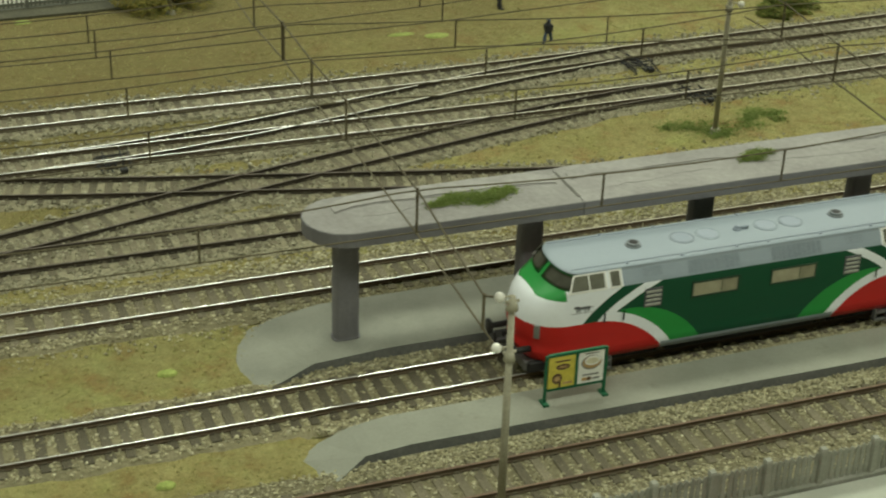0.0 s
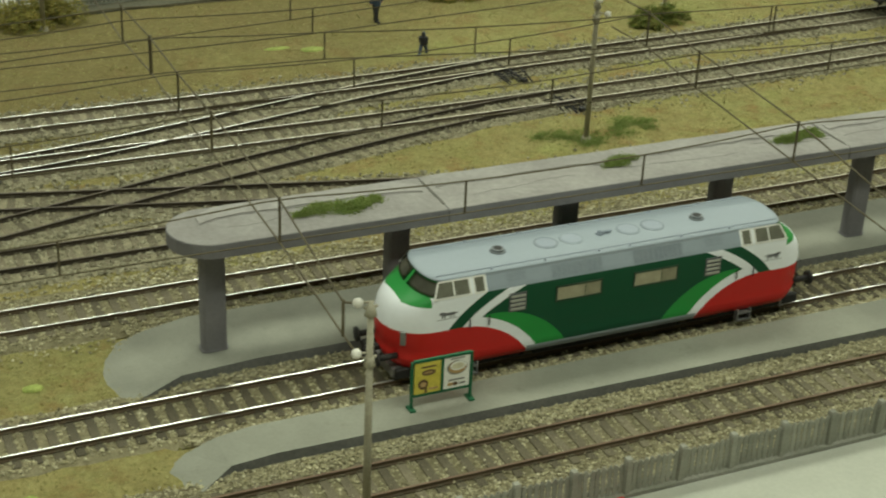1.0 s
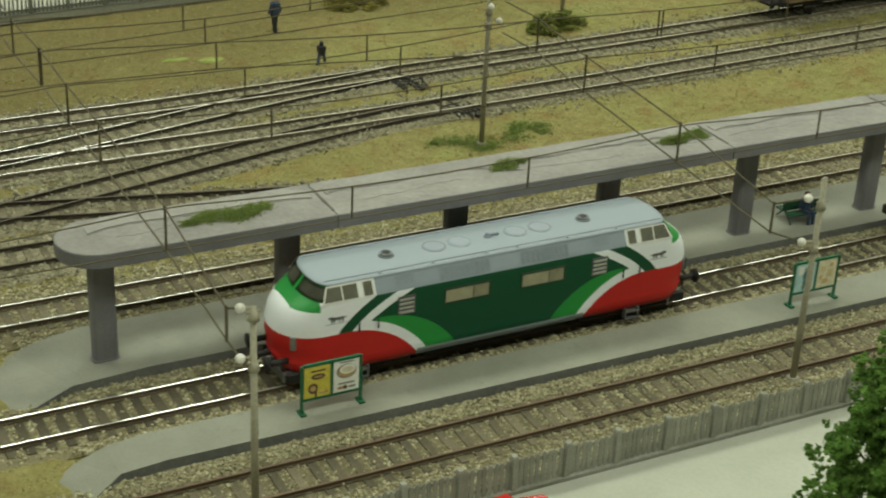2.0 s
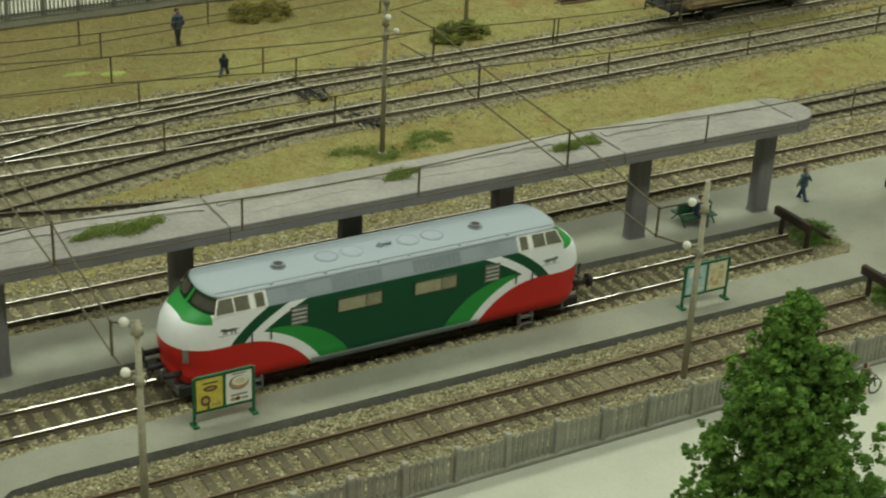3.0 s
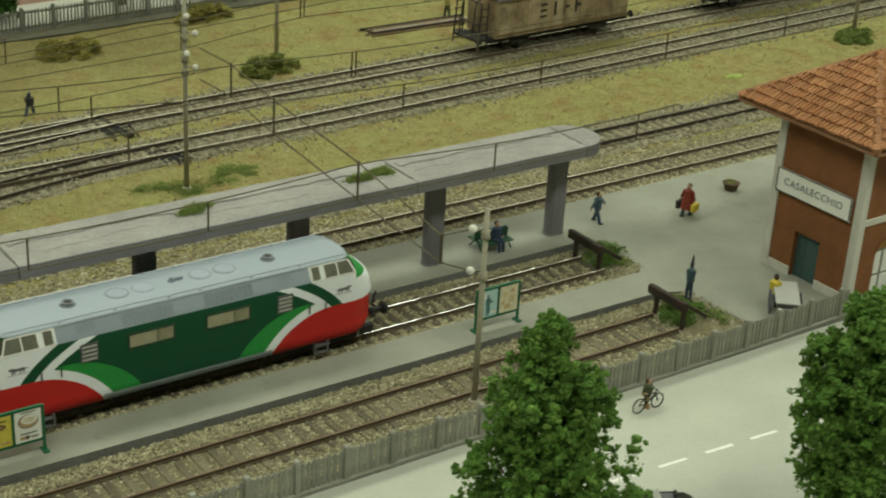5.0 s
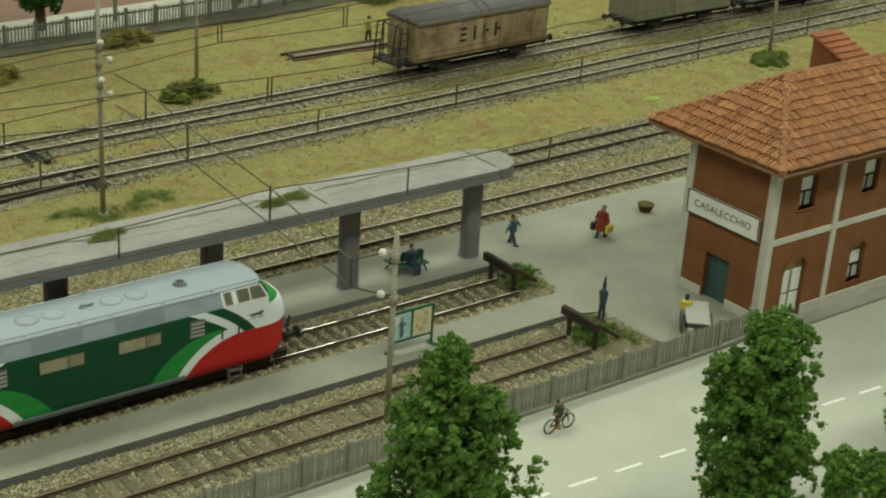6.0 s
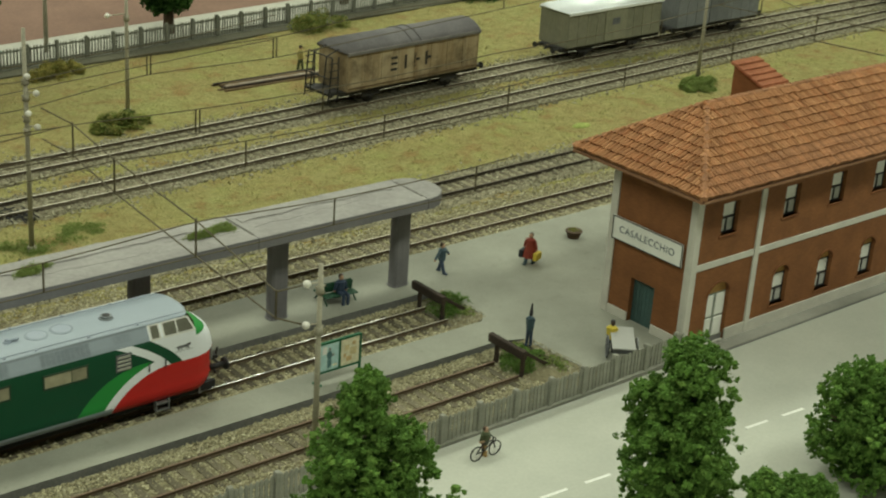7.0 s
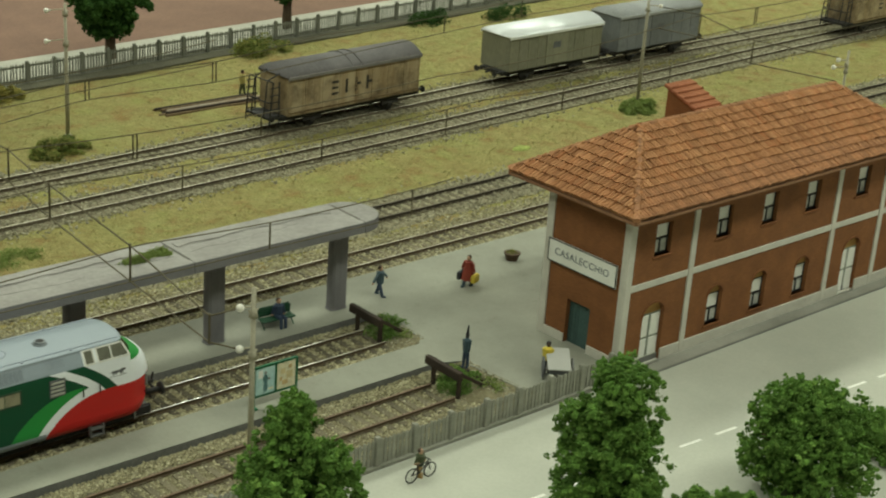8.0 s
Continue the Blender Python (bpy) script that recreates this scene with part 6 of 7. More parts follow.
buffer_stop(30.74, 0.37, "dark tarred timber buffer stop at the end of the platform track", 1)
buffer_stop(30.14, -5.56, "dark tarred timber buffer stop at the end of the siding", 2)
shrub(32.0, 0.25, GZ, 1.3, 1.1, 0.95, LEAF_SHRUB, 2200, "low bright green weeds round a buffer stop", 0.055, 41)
shrub(31.3, -5.5, GZ, 1.2, 1.0, 0.85, LEAF_SHRUB, 2000, "low bright green weeds round a buffer stop", 0.055, 42)
shrub(32.1, -6.6, GZ + 0.2, 0.6, 0.9, 0.3, LEAF_WEED, 500, "mossy weeds on an earth ramp", 0.05, 44)
shrub(31.9, -4.5, GZ + 0.15, 0.5, 0.45, 0.25, LEAF_WEED, 260, "mossy weeds on an earth ramp", 0.05, 45)
shrub(32.1, -0.7, GZ + 0.2, 0.5, 0.6, 0.28, LEAF_WEED, 300, "mossy weeds on an earth ramp", 0.05, 46)
# weeds on the canopy roof
for k, (x, y, w, h) in enumerate(((1.35, 3.12, 0.8, 0.30), (2.1, 3.05, 0.9, 0.34), (2.75, 3.05, 0.9, 0.34), (3.35, 3.3, 0.6, 0.25), (13.5, 3.35, 0.85, 0.34), (20.7, 3.1, 0.65, 0.36), (21.8, 3.45, 0.6, 0.26))):
    weeds(x + 0.15, y + 0.1, 4.64, w * 1.05, 0.42, h * 0.9, LEAF_WEED, 1500, "green weeds growing on the canopy roof", 0.036)
for k, (x, y, w, d, h, m, n, lab) in enumerate((
        (31.6, 29.8, 2.0, 1.2, 1.15, LEAF_BUSH, 1000, "green and ochre shrub in the turf"), (54.8, 42.9, 2.8, 1.3, 1.9, LEAF_BUSH, 900, "low spreading green shrub before the far fence"),
        (69.6, 19.0, 2.0, 1.2, 0.9, LEAF_WEED, 1500, "green shrub at the foot of a mast"), (20.0, 16.4, 2.6, 1.2, 0.22, LEAF_WEED, 1700, "green weeds round the mast's foot"),
        (22.3, 17.0, 1.6, 1.0, 0.25, LEAF_WEED, 1500, "green weeds in the turf"), (18.0, 16.9, 1.1, 0.5, 0.22, LEAF_WEED, 420, "green weeds in the turf"),
        (22.5, 37.5, 2.5, 1.3, 1.2, LEAF_OCHRE, 1300, "ochre shrub in the turf"), (-1.5, 39.5, 3.2, 1.3, 2.0, LEAF_OCHRE, 1100, "ochre shrub at the back of the yard"),
        (33.0, 40.5, 2.0, 1.0, 1.3, LEAF_OCHRE, 900, "ochre shrub before the far fence"), (72.5, 44.5, 2.2, 1.0, 1.5, LEAF_DARK, 450, "dark green shrub before the far fence"),
        (79.5, 43.0, 2.6, 1.0, 1.5, LEAF_DARK, 450, "dark green shrub before the far fence"))):
    if m is LEAF_WEED and h < 0.5:
        weeds(x, y, GZ - 0.02, w, d, h * 1.3, m, int(n * 0.62), lab, 0.05)
    else:
        shrub(x, y, GZ - 0.05, w, d, h, m, int(n * 3.0), lab, 0.075, 70 + k)


# ---- poster boards ----
def poster_board(x, y, kind, label):
    t = thing("poster_board", label, "notice board", x, y, PZ, 0.0, "poster boards")
    w, z0, z1 = 2.08, 0.54, 1.74
    for px in (0.0, w):
        bm = B()
        box(bm, px - 0.045, px + 0.045, -0.045, 0.045, 0, z1 + 0.04, 0.01)
        box(bm, px - 0.10, px + 0.10, -0.20, 0.20, 0, 0.08, 0.01)
        part("leg", bm, FRAME_GREEN, t, "green leg")
    for za, zb in ((z1 - 0.02, z1 + 0.07), (z0 - 0.07, z0 + 0.02)):
        bm = B()
        box(bm, 0.06, w - 0.06, -0.05, 0.05, za, zb)
        part("rail", bm, FRAME_GREEN, t, "green rail")
    bm = B()
    box(bm, w / 2 - 0.05, w / 2 + 0.05, -0.05, 0.05, z0, z1)
    part("post", bm, FRAME_GREEN, t, "green middle post")

    def sheet(x0, x1, mat, bars, lab):
        bm = B()
        box(bm, x0, x1, -0.035, 0.035, z0 + 0.02, z1 - 0.02)
        p = part("poster", bm, mat, t, lab)
        for a, b, c, d, m, *round_ in bars:
            bm = B()
            if round_:
                cx, cz = x0 + (a + b) / 2 * (x1 - x0), z0 + (c + d) / 2 * (z1 - z0)
                rx_, rz_ = (b - a) / 2 * (x1 - x0), (d - c) / 2 * (z1 - z0)
                lift = 0.001 * round_[0]
                ring = [(cx + rx_ * math.cos(q), cz + rz_ * math.sin(q)) for q in [2 * math.pi * i / 18 for i in range(18)]]
                va, vb = [bm.verts.new((x, -0.042 - lift, z)) for x, z in ring], [bm.verts.new((x, -0.034, z)) for x, z in ring]
                bm.faces.new(va)
                for i in range(18):
                    bm.faces.new((va[i], va[(i + 1) % 18], vb[(i + 1) % 18], vb[i]))
                part("print", bm, m, p)
                continue
            box(bm, x0 + a * (x1 - x0), x0 + b * (x1 - x0), -0.042, -0.034, z0 + c * (z1 - z0), z0 + d * (z1 - z0))
            part("print", bm, m, p)

    if kind == 1:
        sheet(0.08, w / 2 - 0.05, P_YELLOW, [(0.25, 0.8, 0.80, 0.85, P_BROWN), (0.26, 0.80, 0.56, 0.74, P_BROWN, 4), (0.36, 0.70, 0.62, 0.68, P_TAN, 8), (0.14, 0.52, 0.14, 0.46, P_BROWN, 4), (0.22, 0.44, 0.22, 0.38, P_TAN, 8), (0.40, 0.48, 0.02, 0.18, P_BROWN), (0.56, 0.92, 0.10, 0.17, P_TAN)], "yellow poster with brown shapes")
        sheet(w / 2 + 0.05, w - 0.08, WHITE, [(0.25, 0.8, 0.90, 0.94, P_GRAY), (0.12, 0.90, 0.42, 0.86, P_GRAY, 3), (0.17, 0.88, 0.46, 0.84, P_TAN, 6), (0.24, 0.86, 0.55, 0.84, WHITE, 9), (0.30, 0.78, 0.60, 0.78, P_CREAM, 12), (0.2, 0.82, 0.24, 0.29, P_GRAY), (0.16, 0.38, 0.09, 0.19, P_TAN, 4), (0.36, 0.55, 0.08, 0.2, P_BROWN, 4), (0.6, 0.86, 0.10, 0.16, P_GRAY)], "white poster with a brown round motif")
    else:
        sheet(0.08, w / 2 - 0.05, P_BLUE, [(0.40, 0.50, 0.05, 0.48, P_TEAL, 4), (0.50, 0.60, 0.08, 0.48, P_TEAL, 4), (0.36, 0.62, 0.42, 0.72, P_TEAL, 5), (0.44, 0.56, 0.72, 0.84, P_GRAY, 5), (0.12, 0.36, 0.62, 0.90, WHITE), (0.62, 0.74, 0.5, 0.6, P_GRAY, 4), (0.68, 0.92, 0.12, 0.2, P_CREAM)], "pale blue poster with a dark figure-like shape")
        sheet(w / 2 + 0.05, w - 0.08, P_CREAM, [(0.2, 0.45, 0.55, 0.75, P_SAND), (0.5, 0.85, 0.35, 0.62, P_SAND), (0.3, 0.6, 0.15, 0.32, P_OCHRE), (0.62, 0.8, 0.70, 0.84, P_OCHRE), (0.15, 0.28, 0.30, 0.45, P_OCHRE)], "cream map poster with ochre patches")


P_YELLOW = surf("poster_yellow", (0.62, 0.52, 0.075), (0.70, 0.60, 0.11), 0.6, 1.5, 8.0, 0.0)
P_BROWN = surf("print_brown", (0.10, 0.065, 0.030), (0.16, 0.10, 0.05), 0.6, 3.0, 8.0, 0.0)
P_TAN = surf("print_tan", (0.42, 0.27, 0.10), (0.5, 0.34, 0.16), 0.6, 3.0, 8.0, 0.0)
P_GRAY = surf("print_gray", (0.20, 0.20, 0.18), (0.28, 0.28, 0.26), 0.6, 3.0, 8.0, 0.0)
P_BLUE = surf("poster_blue", (0.36, 0.55, 0.55), (0.44, 0.62, 0.60), 0.5, 1.5, 8.0, 0.0)
P_TEAL = surf("print_teal", (0.07, 0.16, 0.17), (0.11, 0.22, 0.22), 0.6, 3.0, 8.0, 0.0)
P_CREAM = surf("poster_cream", (0.66, 0.62, 0.42), (0.72, 0.68, 0.50), 0.5, 2.5, 8.0, 0.0)
P_SAND = surf("print_sand", (0.60, 0.50, 0.27), (0.66, 0.57, 0.33), 0.6, 3.0, 8.0, 0.0)
P_OCHRE = surf("print_ochre", (0.50, 0.36, 0.16), (0.56, 0.42, 0.22), 0.6, 3.0, 8.0, 0.0)
poster_board(2.65, -2.85, 1, "green-framed board with a yellow and a white poster on the platform")
poster_board(22.35, -3.0, 2, "green-framed board with a pale blue poster and a cream map")


# ---- wagons ----
def wheels(t, xs):
    for x in xs:
        bm = B()
        for yy in (-0.76, 0.76):
            rod(bm, (x, yy - 0.06, 0.46), (x, yy + 0.06, 0.46), 0.46, 0.46, 18)
        rod(bm, (x, -0.75, 0.46), (x, 0.75, 0.46), 0.08, 0.08, 8)
        part("wheelset", bm, BLACK, t, "dark wheelset")
        for yy in (-1.05, 1.05):
            bm = B()
            box(bm, x - 0.75, x + 0.75, yy - 0.05, yy + 0.05, 0.50, 0.78, 0.03)
            box(bm, x - 0.18, x + 0.18, yy - 0.09, yy + 0.09, 0.35, 0.62, 0.03)
            part("axle_guard", bm, BLACK, t, "dark axle guard with spring")


def wagon(x, key, length, label, mat, roof_mat, height, arch, panels, extras=None, width=1.38):
    y = line_at(key, x)
    a = math.degrees(math.atan2(line_at(key, x + 5) - line_at(key, x - 5), 10))
    t = thing("freight_wagon", label, "wagon", x, y, 0.0, a, "freight wagons")
    h = length / 2
    bm = B()
    box(bm, -h, h, -width, width, 1.08, height, 0.03)
    body = part("body", bm, mat, t, "boxy wagon body")
    n = panels
    for side in (-1, 1):
        for i in range(n + 1):
            bm = B()
            xx = -h + 2 * h * i / n
            box(bm, max(-h, xx - 0.035), min(h, xx + 0.035), *sorted((side * width, side * (width + 0.03))), 1.12, height - 0.04)
            part("rib", bm, mat, body)
    bm = B()
    steps = 10
    prof = [(-(width + 0.1) + 2 * (width + 0.1) * i / steps) for i in range(steps + 1)]
    for xa, xb in ((-h - 0.12, h + 0.12), ):
        up_ = [[bm.verts.new((xx, yy, height + arch * (1 - (yy / (width + 0.1)) ** 2))) for yy in prof] for xx in (xa, xb)]
        dn = [[bm.verts.new((xx, yy, height - 0.07)) for yy in (prof[0], prof[-1])] for xx in (xa, xb)]
        for i in range(steps):
            bm.faces.new((up_[0][i], up_[0][i + 1], up_[1][i + 1], up_[1][i]))
        bm.faces.new((dn[0][0], up_[0][0], up_[1][0], dn[1][0]))
        bm.faces.new((dn[0][1], dn[1][1], up_[1][-1], up_[0][-1]))
        for k in (0, 1):
            bm.faces.new([dn[k][0], *up_[k], dn[k][1]])
        bm.faces.new((dn[0][0], dn[1][0], dn[1][1], dn[0][1]))
    part("roof", bm, roof_mat, t, "curved wagon roof", True)
    for side in (-1, 1):
        bm = B()
        box(bm, -h - 0.10, h + 0.10, *sorted((side * (width + 0.035), side * (width + 0.125))), height - 0.20, height + 0.02, 0.02)
        part("roof_lip", bm, LIP_GRAY if arch > 0.57 else roof_mat, t, "deep lip along the roof's edge")
    bm = B()
    box(bm, -h - 0.3, h + 0.3, -1.15, 1.15, 0.80, 1.08, 0.03)
    part("underframe", bm, BLACK, t, "black underframe")
    for e in (-1, 1):
        for yy in (-0.88, 0.88):
            bm = B()
            rod(bm, (e * (h + 0.3), yy, 0.98), (e * (h + 0.85), yy, 0.98), 0.10, 0.09, 8)
            rod(bm, (e * (h + 0.85), yy, 0.98), (e * (h + 0.91), yy, 0.98), 0.22, 0.22, 12)
            part("buffer", bm, BLACK, t, "black buffer")
        bm = B()
        rod(bm, (e * (h + 0.3), 0, 0.95), (e * (h + 0.85), 0, 0.9), 0.07, 0.07, 6)
        part("coupling", bm, BLACK, t, "hook coupling")
    wheels(t, (-h + 2.2, h - 2.2))
    if extras:
        extras(t, body, h, height, width)
    return t


def wagon_tan_extras(t, body, h, height, width):
    # dark block marks on both sides
    for side in (-1, 1):
        for k, shp in enumerate(((0, 0.42), (0, 0.50), (0, 0.40), (0, 0.40))):
            bm = B()
            x0 = -1.95 + k * 0.95
            ys = sorted((side * width, side * (width + 0.012)))
            xm = x0 + 0.2
            if k == 0:
                for zz in (1.95, 2.32, 2.69):
                    box(bm, xm - 0.26, xm + 0.26, *ys, zz, zz + 0.15)
            elif k == 1:
                box(bm, xm - 0.09, xm + 0.09, *ys, 1.95, 2.84)
            else:
                box(bm, xm - 0.24, xm - 0.06, *ys, 1.95, 2.84)
                box(bm, xm - 0.06, xm + 0.24, *ys, 2.34, 2.50)
            part("mark", bm, BLACK, body, "dark painted mark")
        bm = B()
        for zz in (1.25, 3.55):
            box(bm, -h + 0.05, h - 0.05, *sorted((side * width, side * (width + 0.05))), zz, zz + 0.07)
        part("guide_rail", bm, TAN_DARK, body, "brown guide rail")
    # end platform with ladders and rail
    bm = B()
    box(bm, -h - 1.3, -h - 0.3, -1.15, 1.15, 1.0, 1.14)
    part("end_platform", bm, BLACK, t, "black end platform")
    for yy in (-1.15, 1.15):
        bm = B()
        for xx in (-h - 1.28, -h - 0.55):
            rod(bm, (xx, yy, 0.55), (xx + (0.25 if xx < -h - 1 else 0.0), yy, 3.35), 0.05, 0.05, 5)
        for k in range(6):
            rod(bm, (-h - 1.25, yy, 0.75 + k * 0.45), (-h - 0.5, yy, 0.75 + k * 0.45), 0.035, 0.035, 5)
        part("ladder", bm, BLACK, t, "black ladder")
    rails = [[(-h - 1.05, -1.1, 3.35), (-h - 1.05, 1.1, 3.35)], [(-h - 1.28, -1.1, 2.1), (-h - 1.28, 1.1, 2.1)]]
    rails += [[(-h - 1.28, yy, 1.1), (-h - 1.05, yy, 3.35), (-h + 0.9, yy, height + 0.42)] for yy in (-0.6, 0.6)]
    for line in rails:
        part("end_rail", tube(B(), line, 0.045), BLACK, t, "black end railing")
    bm = B()
    for yy in (-1.0, -0.6):
        rod(bm, (h + 0.08, yy, 0.7), (h + 0.08, yy, 3.3), 0.04, 0.04, 5)
    for k in range(6):
        rod(bm, (h + 0.08, -1.0, 0.9 + k * 0.42), (h + 0.08, -0.6, 0.9 + k * 0.42), 0.03, 0.03, 5)
    part("ladder", bm, BLACK, t, "black ladder")
    for xx in (-0.35, 0.4):
        bm = B()
        ring = [(-(width + 0.1) + 2 * (width + 0.1) * i / 12) for i in range(13)]
        tube(bm, [(xx, yy, height + 0.60 * (1 - (yy / (width + 0.1)) ** 2) + 0.02) for yy in ring], 0.05)
        part("roof_rib", bm, WAGON_ROOF, t, "raised roof rib")


def wagon_ribs(t, body, h, height, width):
    for side in (-1, 1):
        bm = B()
        box(bm, -1.1, 1.1, *sorted((side * width, side * (width + 0.06))), 1.16, height - 0.12, 0.02)
        door = part("door", bm, WAGON_GRAY_GREEN if height < 3.65 else WAGON_GRAY, body, "sliding door")
        bm = B()
        box(bm, -2.3, 2.3, *sorted((side * width, side * (width + 0.09))), height - 0.14, height - 0.06)
        part("door_rail", bm, GRAY_DARK, body, "door rail")
        bm = B()
        box(bm, -0.4, 0.35, *sorted((side * (width + 0.06), side * (width + 0.072))), 2.3, 2.75)
        part("label_panel", bm, GRAY_DARK, door, "faded dark panel")


def tan_body():
    n = Net("wagon_tan")
    sep = n.nodes.new("ShaderNodeSeparateXYZ")
    n.links.new(n.where, sep.inputs[0])
    streak = n.ramp(n.noise(1.0, 5, 0.65, (1.2, 1.2, 0.10)), 0.38, 0.62)
    soot = n.ramp(n.noise(0.45, 4, 0.7), 0.45, 0.68)
    col = n.mix(streak, (0.43, 0.35, 0.220), (0.27, 0.195, 0.105))
    col = n.mix(n.math("MULTIPLY", soot, 0.85), col, (0.075, 0.052, 0.028))
    g = n.noise(8.0, 3)
    col = n.mix(1.0, col, n.gray(n.math("ADD", n.math("MULTIPLY", g, 0.3), 0.85)), "MULTIPLY")
    n.bump(g, 0.01)
    return n.done(col, 0.8, 0.0, 0.25)


WAGON_TAN = tan_body()
TAN_DARK = surf("wagon_brown", (0.14, 0.095, 0.05), (0.20, 0.14, 0.075), 0.8, 1.0, 8.0, 0.0)
WAGON_ROOF = surf("wagon_roof_dark", (0.095, 0.088, 0.090), (0.15, 0.14, 0.14), 0.65, 0.5, 8.0, 0.01)
WAGON_GRAY_GREEN = surf("wagon_gray_green", (0.190, 0.190, 0.130), (0.255, 0.250, 0.178), 0.65, 0.5, 8.0, 0.01, stretch=(1, 1, 0.3))
WAGON_GRAY = surf("wagon_gray", (0.145, 0.155, 0.158), (0.200, 0.210, 0.212), 0.65, 0.5, 8.0, 0.01, stretch=(1, 1, 0.3))
WAGON_SILVER = surf("wagon_silver_roof", (0.80, 0.83, 0.84), (0.70, 0.73, 0.74), 0.40, 0.25, 6.0, 0.0, metal=0.35, grain=0.06)
LIP_GRAY = surf("wagon_roof_lip", (0.135, 0.128, 0.122), (0.20, 0.19, 0.178), 0.65, 0.8, 8.0, 0.01)
WAGON_GRAY_ROOF = surf("wagon_gray_roof", (0.26, 0.27, 0.27), (0.34, 0.35, 0.35), 0.5, 0.5, 8.0, 0.0)
wagon(50.25, "goods", 11.0, "weathered tan covered wagon with a dark arched roof and soot streaks", WAGON_TAN, WAGON_ROOF, 3.58, 0.60, 8, wagon_tan_extras)
wagon(69.2, "goods", 9.5, "gray-green covered wagon with a bright silver roof", WAGON_GRAY_GREEN, WAGON_SILVER, 3.58, 0.50, 10, wagon_ribs)
wagon(80.6, "goods", 9.4, "blue-gray covered wagon coupled behind another", WAGON_GRAY, WAGON_GRAY_ROOF, 3.72, 0.5, 9, wagon_ribs)
wagon(107.3, "yard", 11.0, "weathered tan covered wagon with a dark arched roof", WAGON_TAN, WAGON_ROOF, 3.58, 0.60, 8, wagon_tan_extras)


# ---- figurines, one plain mesh each ----
def figurine(x, y, z, rz, coat, legs, skin, label, height=1.72, stride=0.12, arms=0.22, seated=False, bags=None, hat=None, peak=0.0, slim=1.0, skirt=0.0):
    bm = B()
    k = height / 1.72
    hip = 0.84 * k if not seated else 0.48
    for s in (-1, 1):
        if seated:
            rod(bm, (s * 0.10, 0.0, hip), (s * 0.11, -0.46, hip), 0.10, 0.09, 7, 1)
            rod(bm, (s * 0.11, -0.44, hip), (s * 0.11, -0.46, 0.02), 0.08, 0.07, 7, 1)
        else:
            rod(bm, (s * 0.09, 0, hip), (s * 0.12, s * stride, 0.0), 0.11, 0.08, 7, 1)
            box(bm, s * 0.12 - 0.06, s * 0.12 + 0.06, s * stride - 0.16, s * stride + 0.07, 0, 0.08, mi=1)
    rod(bm, (0, 0, hip - 0.06), (0, 0, hip + 0.58 * k), 0.19, 0.215, 9, 0)
    ball(bm, (0, 0, hip + 0.56 * k), 0.215, 7, 1.0, 0.72, 0.5, 0)
    if skirt:
        rod(bm, (0.0, 0.05, hip - 0.36), (0, 0, hip + 0.40 * k), skirt, 0.20, 11, 0)
    for s in (-1, 1):
        rod(bm, (s * 0.21, 0, hip + 0.56 * k), (s * (0.22 + arms), -0.06 * s, hip + 0.10), 0.075, 0.06, 6, 0)
        ball(bm, (s * (0.22 + arms), -0.06 * s, hip + 0.06), 0.06, 5, mi=2)
    rod(bm, (0, 0, hip + 0.58 * k), (0, 0, hip + 0.70 * k), 0.07, 0.07, 6, 2)
    ball(bm, (0, -0.01, hip + 0.80 * k), 0.125, 7, 0.9, 0.95, 1.12, 2)
    ball(bm, (0, 0.02, hip + 0.845 * k), 0.128, 7, 0.95, 1.0, 0.9, 3)
    if peak:
        rod(bm, (0, 0, hip + 0.86 * k), (0.03, 0, hip + 0.86 * k + peak), 0.10, 0.035, 7, 3)
    for s, m in bags or ():
        cx = s * (0.25 + arms)
        box(bm, cx - 0.11, cx + 0.11, -0.26, 0.26, hip - 0.45, hip - 0.05, 0.04, m)
    bm.transform(Matrix.Diagonal((slim, slim, 1, 1)))
    mats = [coat, legs, skin, hat or F_HAIR, F_YELLOW, F_DARK]
    return solid("figurine", bm, mats, label, "figurine", x, y, z, rz, "figurines", smooth=False)


F_NAVY = surf("figurine_navy", (0.035, 0.055, 0.095), (0.05, 0.075, 0.12), 0.6, 3.0, 8.0, 0.0)
F_DARK = surf("figurine_dark", (0.02, 0.022, 0.025), (0.035, 0.035, 0.04), 0.6, 3.0, 8.0, 0.0)
F_RED = surf("figurine_red", (0.20, 0.035, 0.022), (0.26, 0.05, 0.03), 0.6, 3.0, 8.0, 0.0)
F_YELLOW = surf("figurine_yellow", (0.60, 0.46, 0.05), (0.66, 0.52, 0.08), 0.6, 3.0, 8.0, 0.0)
F_SKIN = surf("figurine_bare", (0.42, 0.26, 0.17), (0.46, 0.29, 0.19), 0.6, 3.0, 8.0, 0.0)
F_HAIR = surf("figurine_brown", (0.05, 0.032, 0.02), (0.07, 0.045, 0.028), 0.6, 3.0, 8.0, 0.0)
F_TEAL = surf("figurine_teal", (0.050, 0.085, 0.105), (0.07, 0.112, 0.135), 0.6, 3.0, 8.0, 0.0)
F_OLIVE = surf("figurine_olive", (0.06, 0.075, 0.035), (0.085, 0.10, 0.05), 0.6, 3.0, 8.0, 0.0)
F_OCHRE = surf("figurine_ochre", (0.36, 0.31, 0.10), (0.42, 0.37, 0.14), 0.6, 3.0, 8.0, 0.0)
F_TAN = surf("figurine_tan", (0.33, 0.21, 0.075), (0.40, 0.26, 0.10), 0.6, 3.0, 8.0, 0.0)
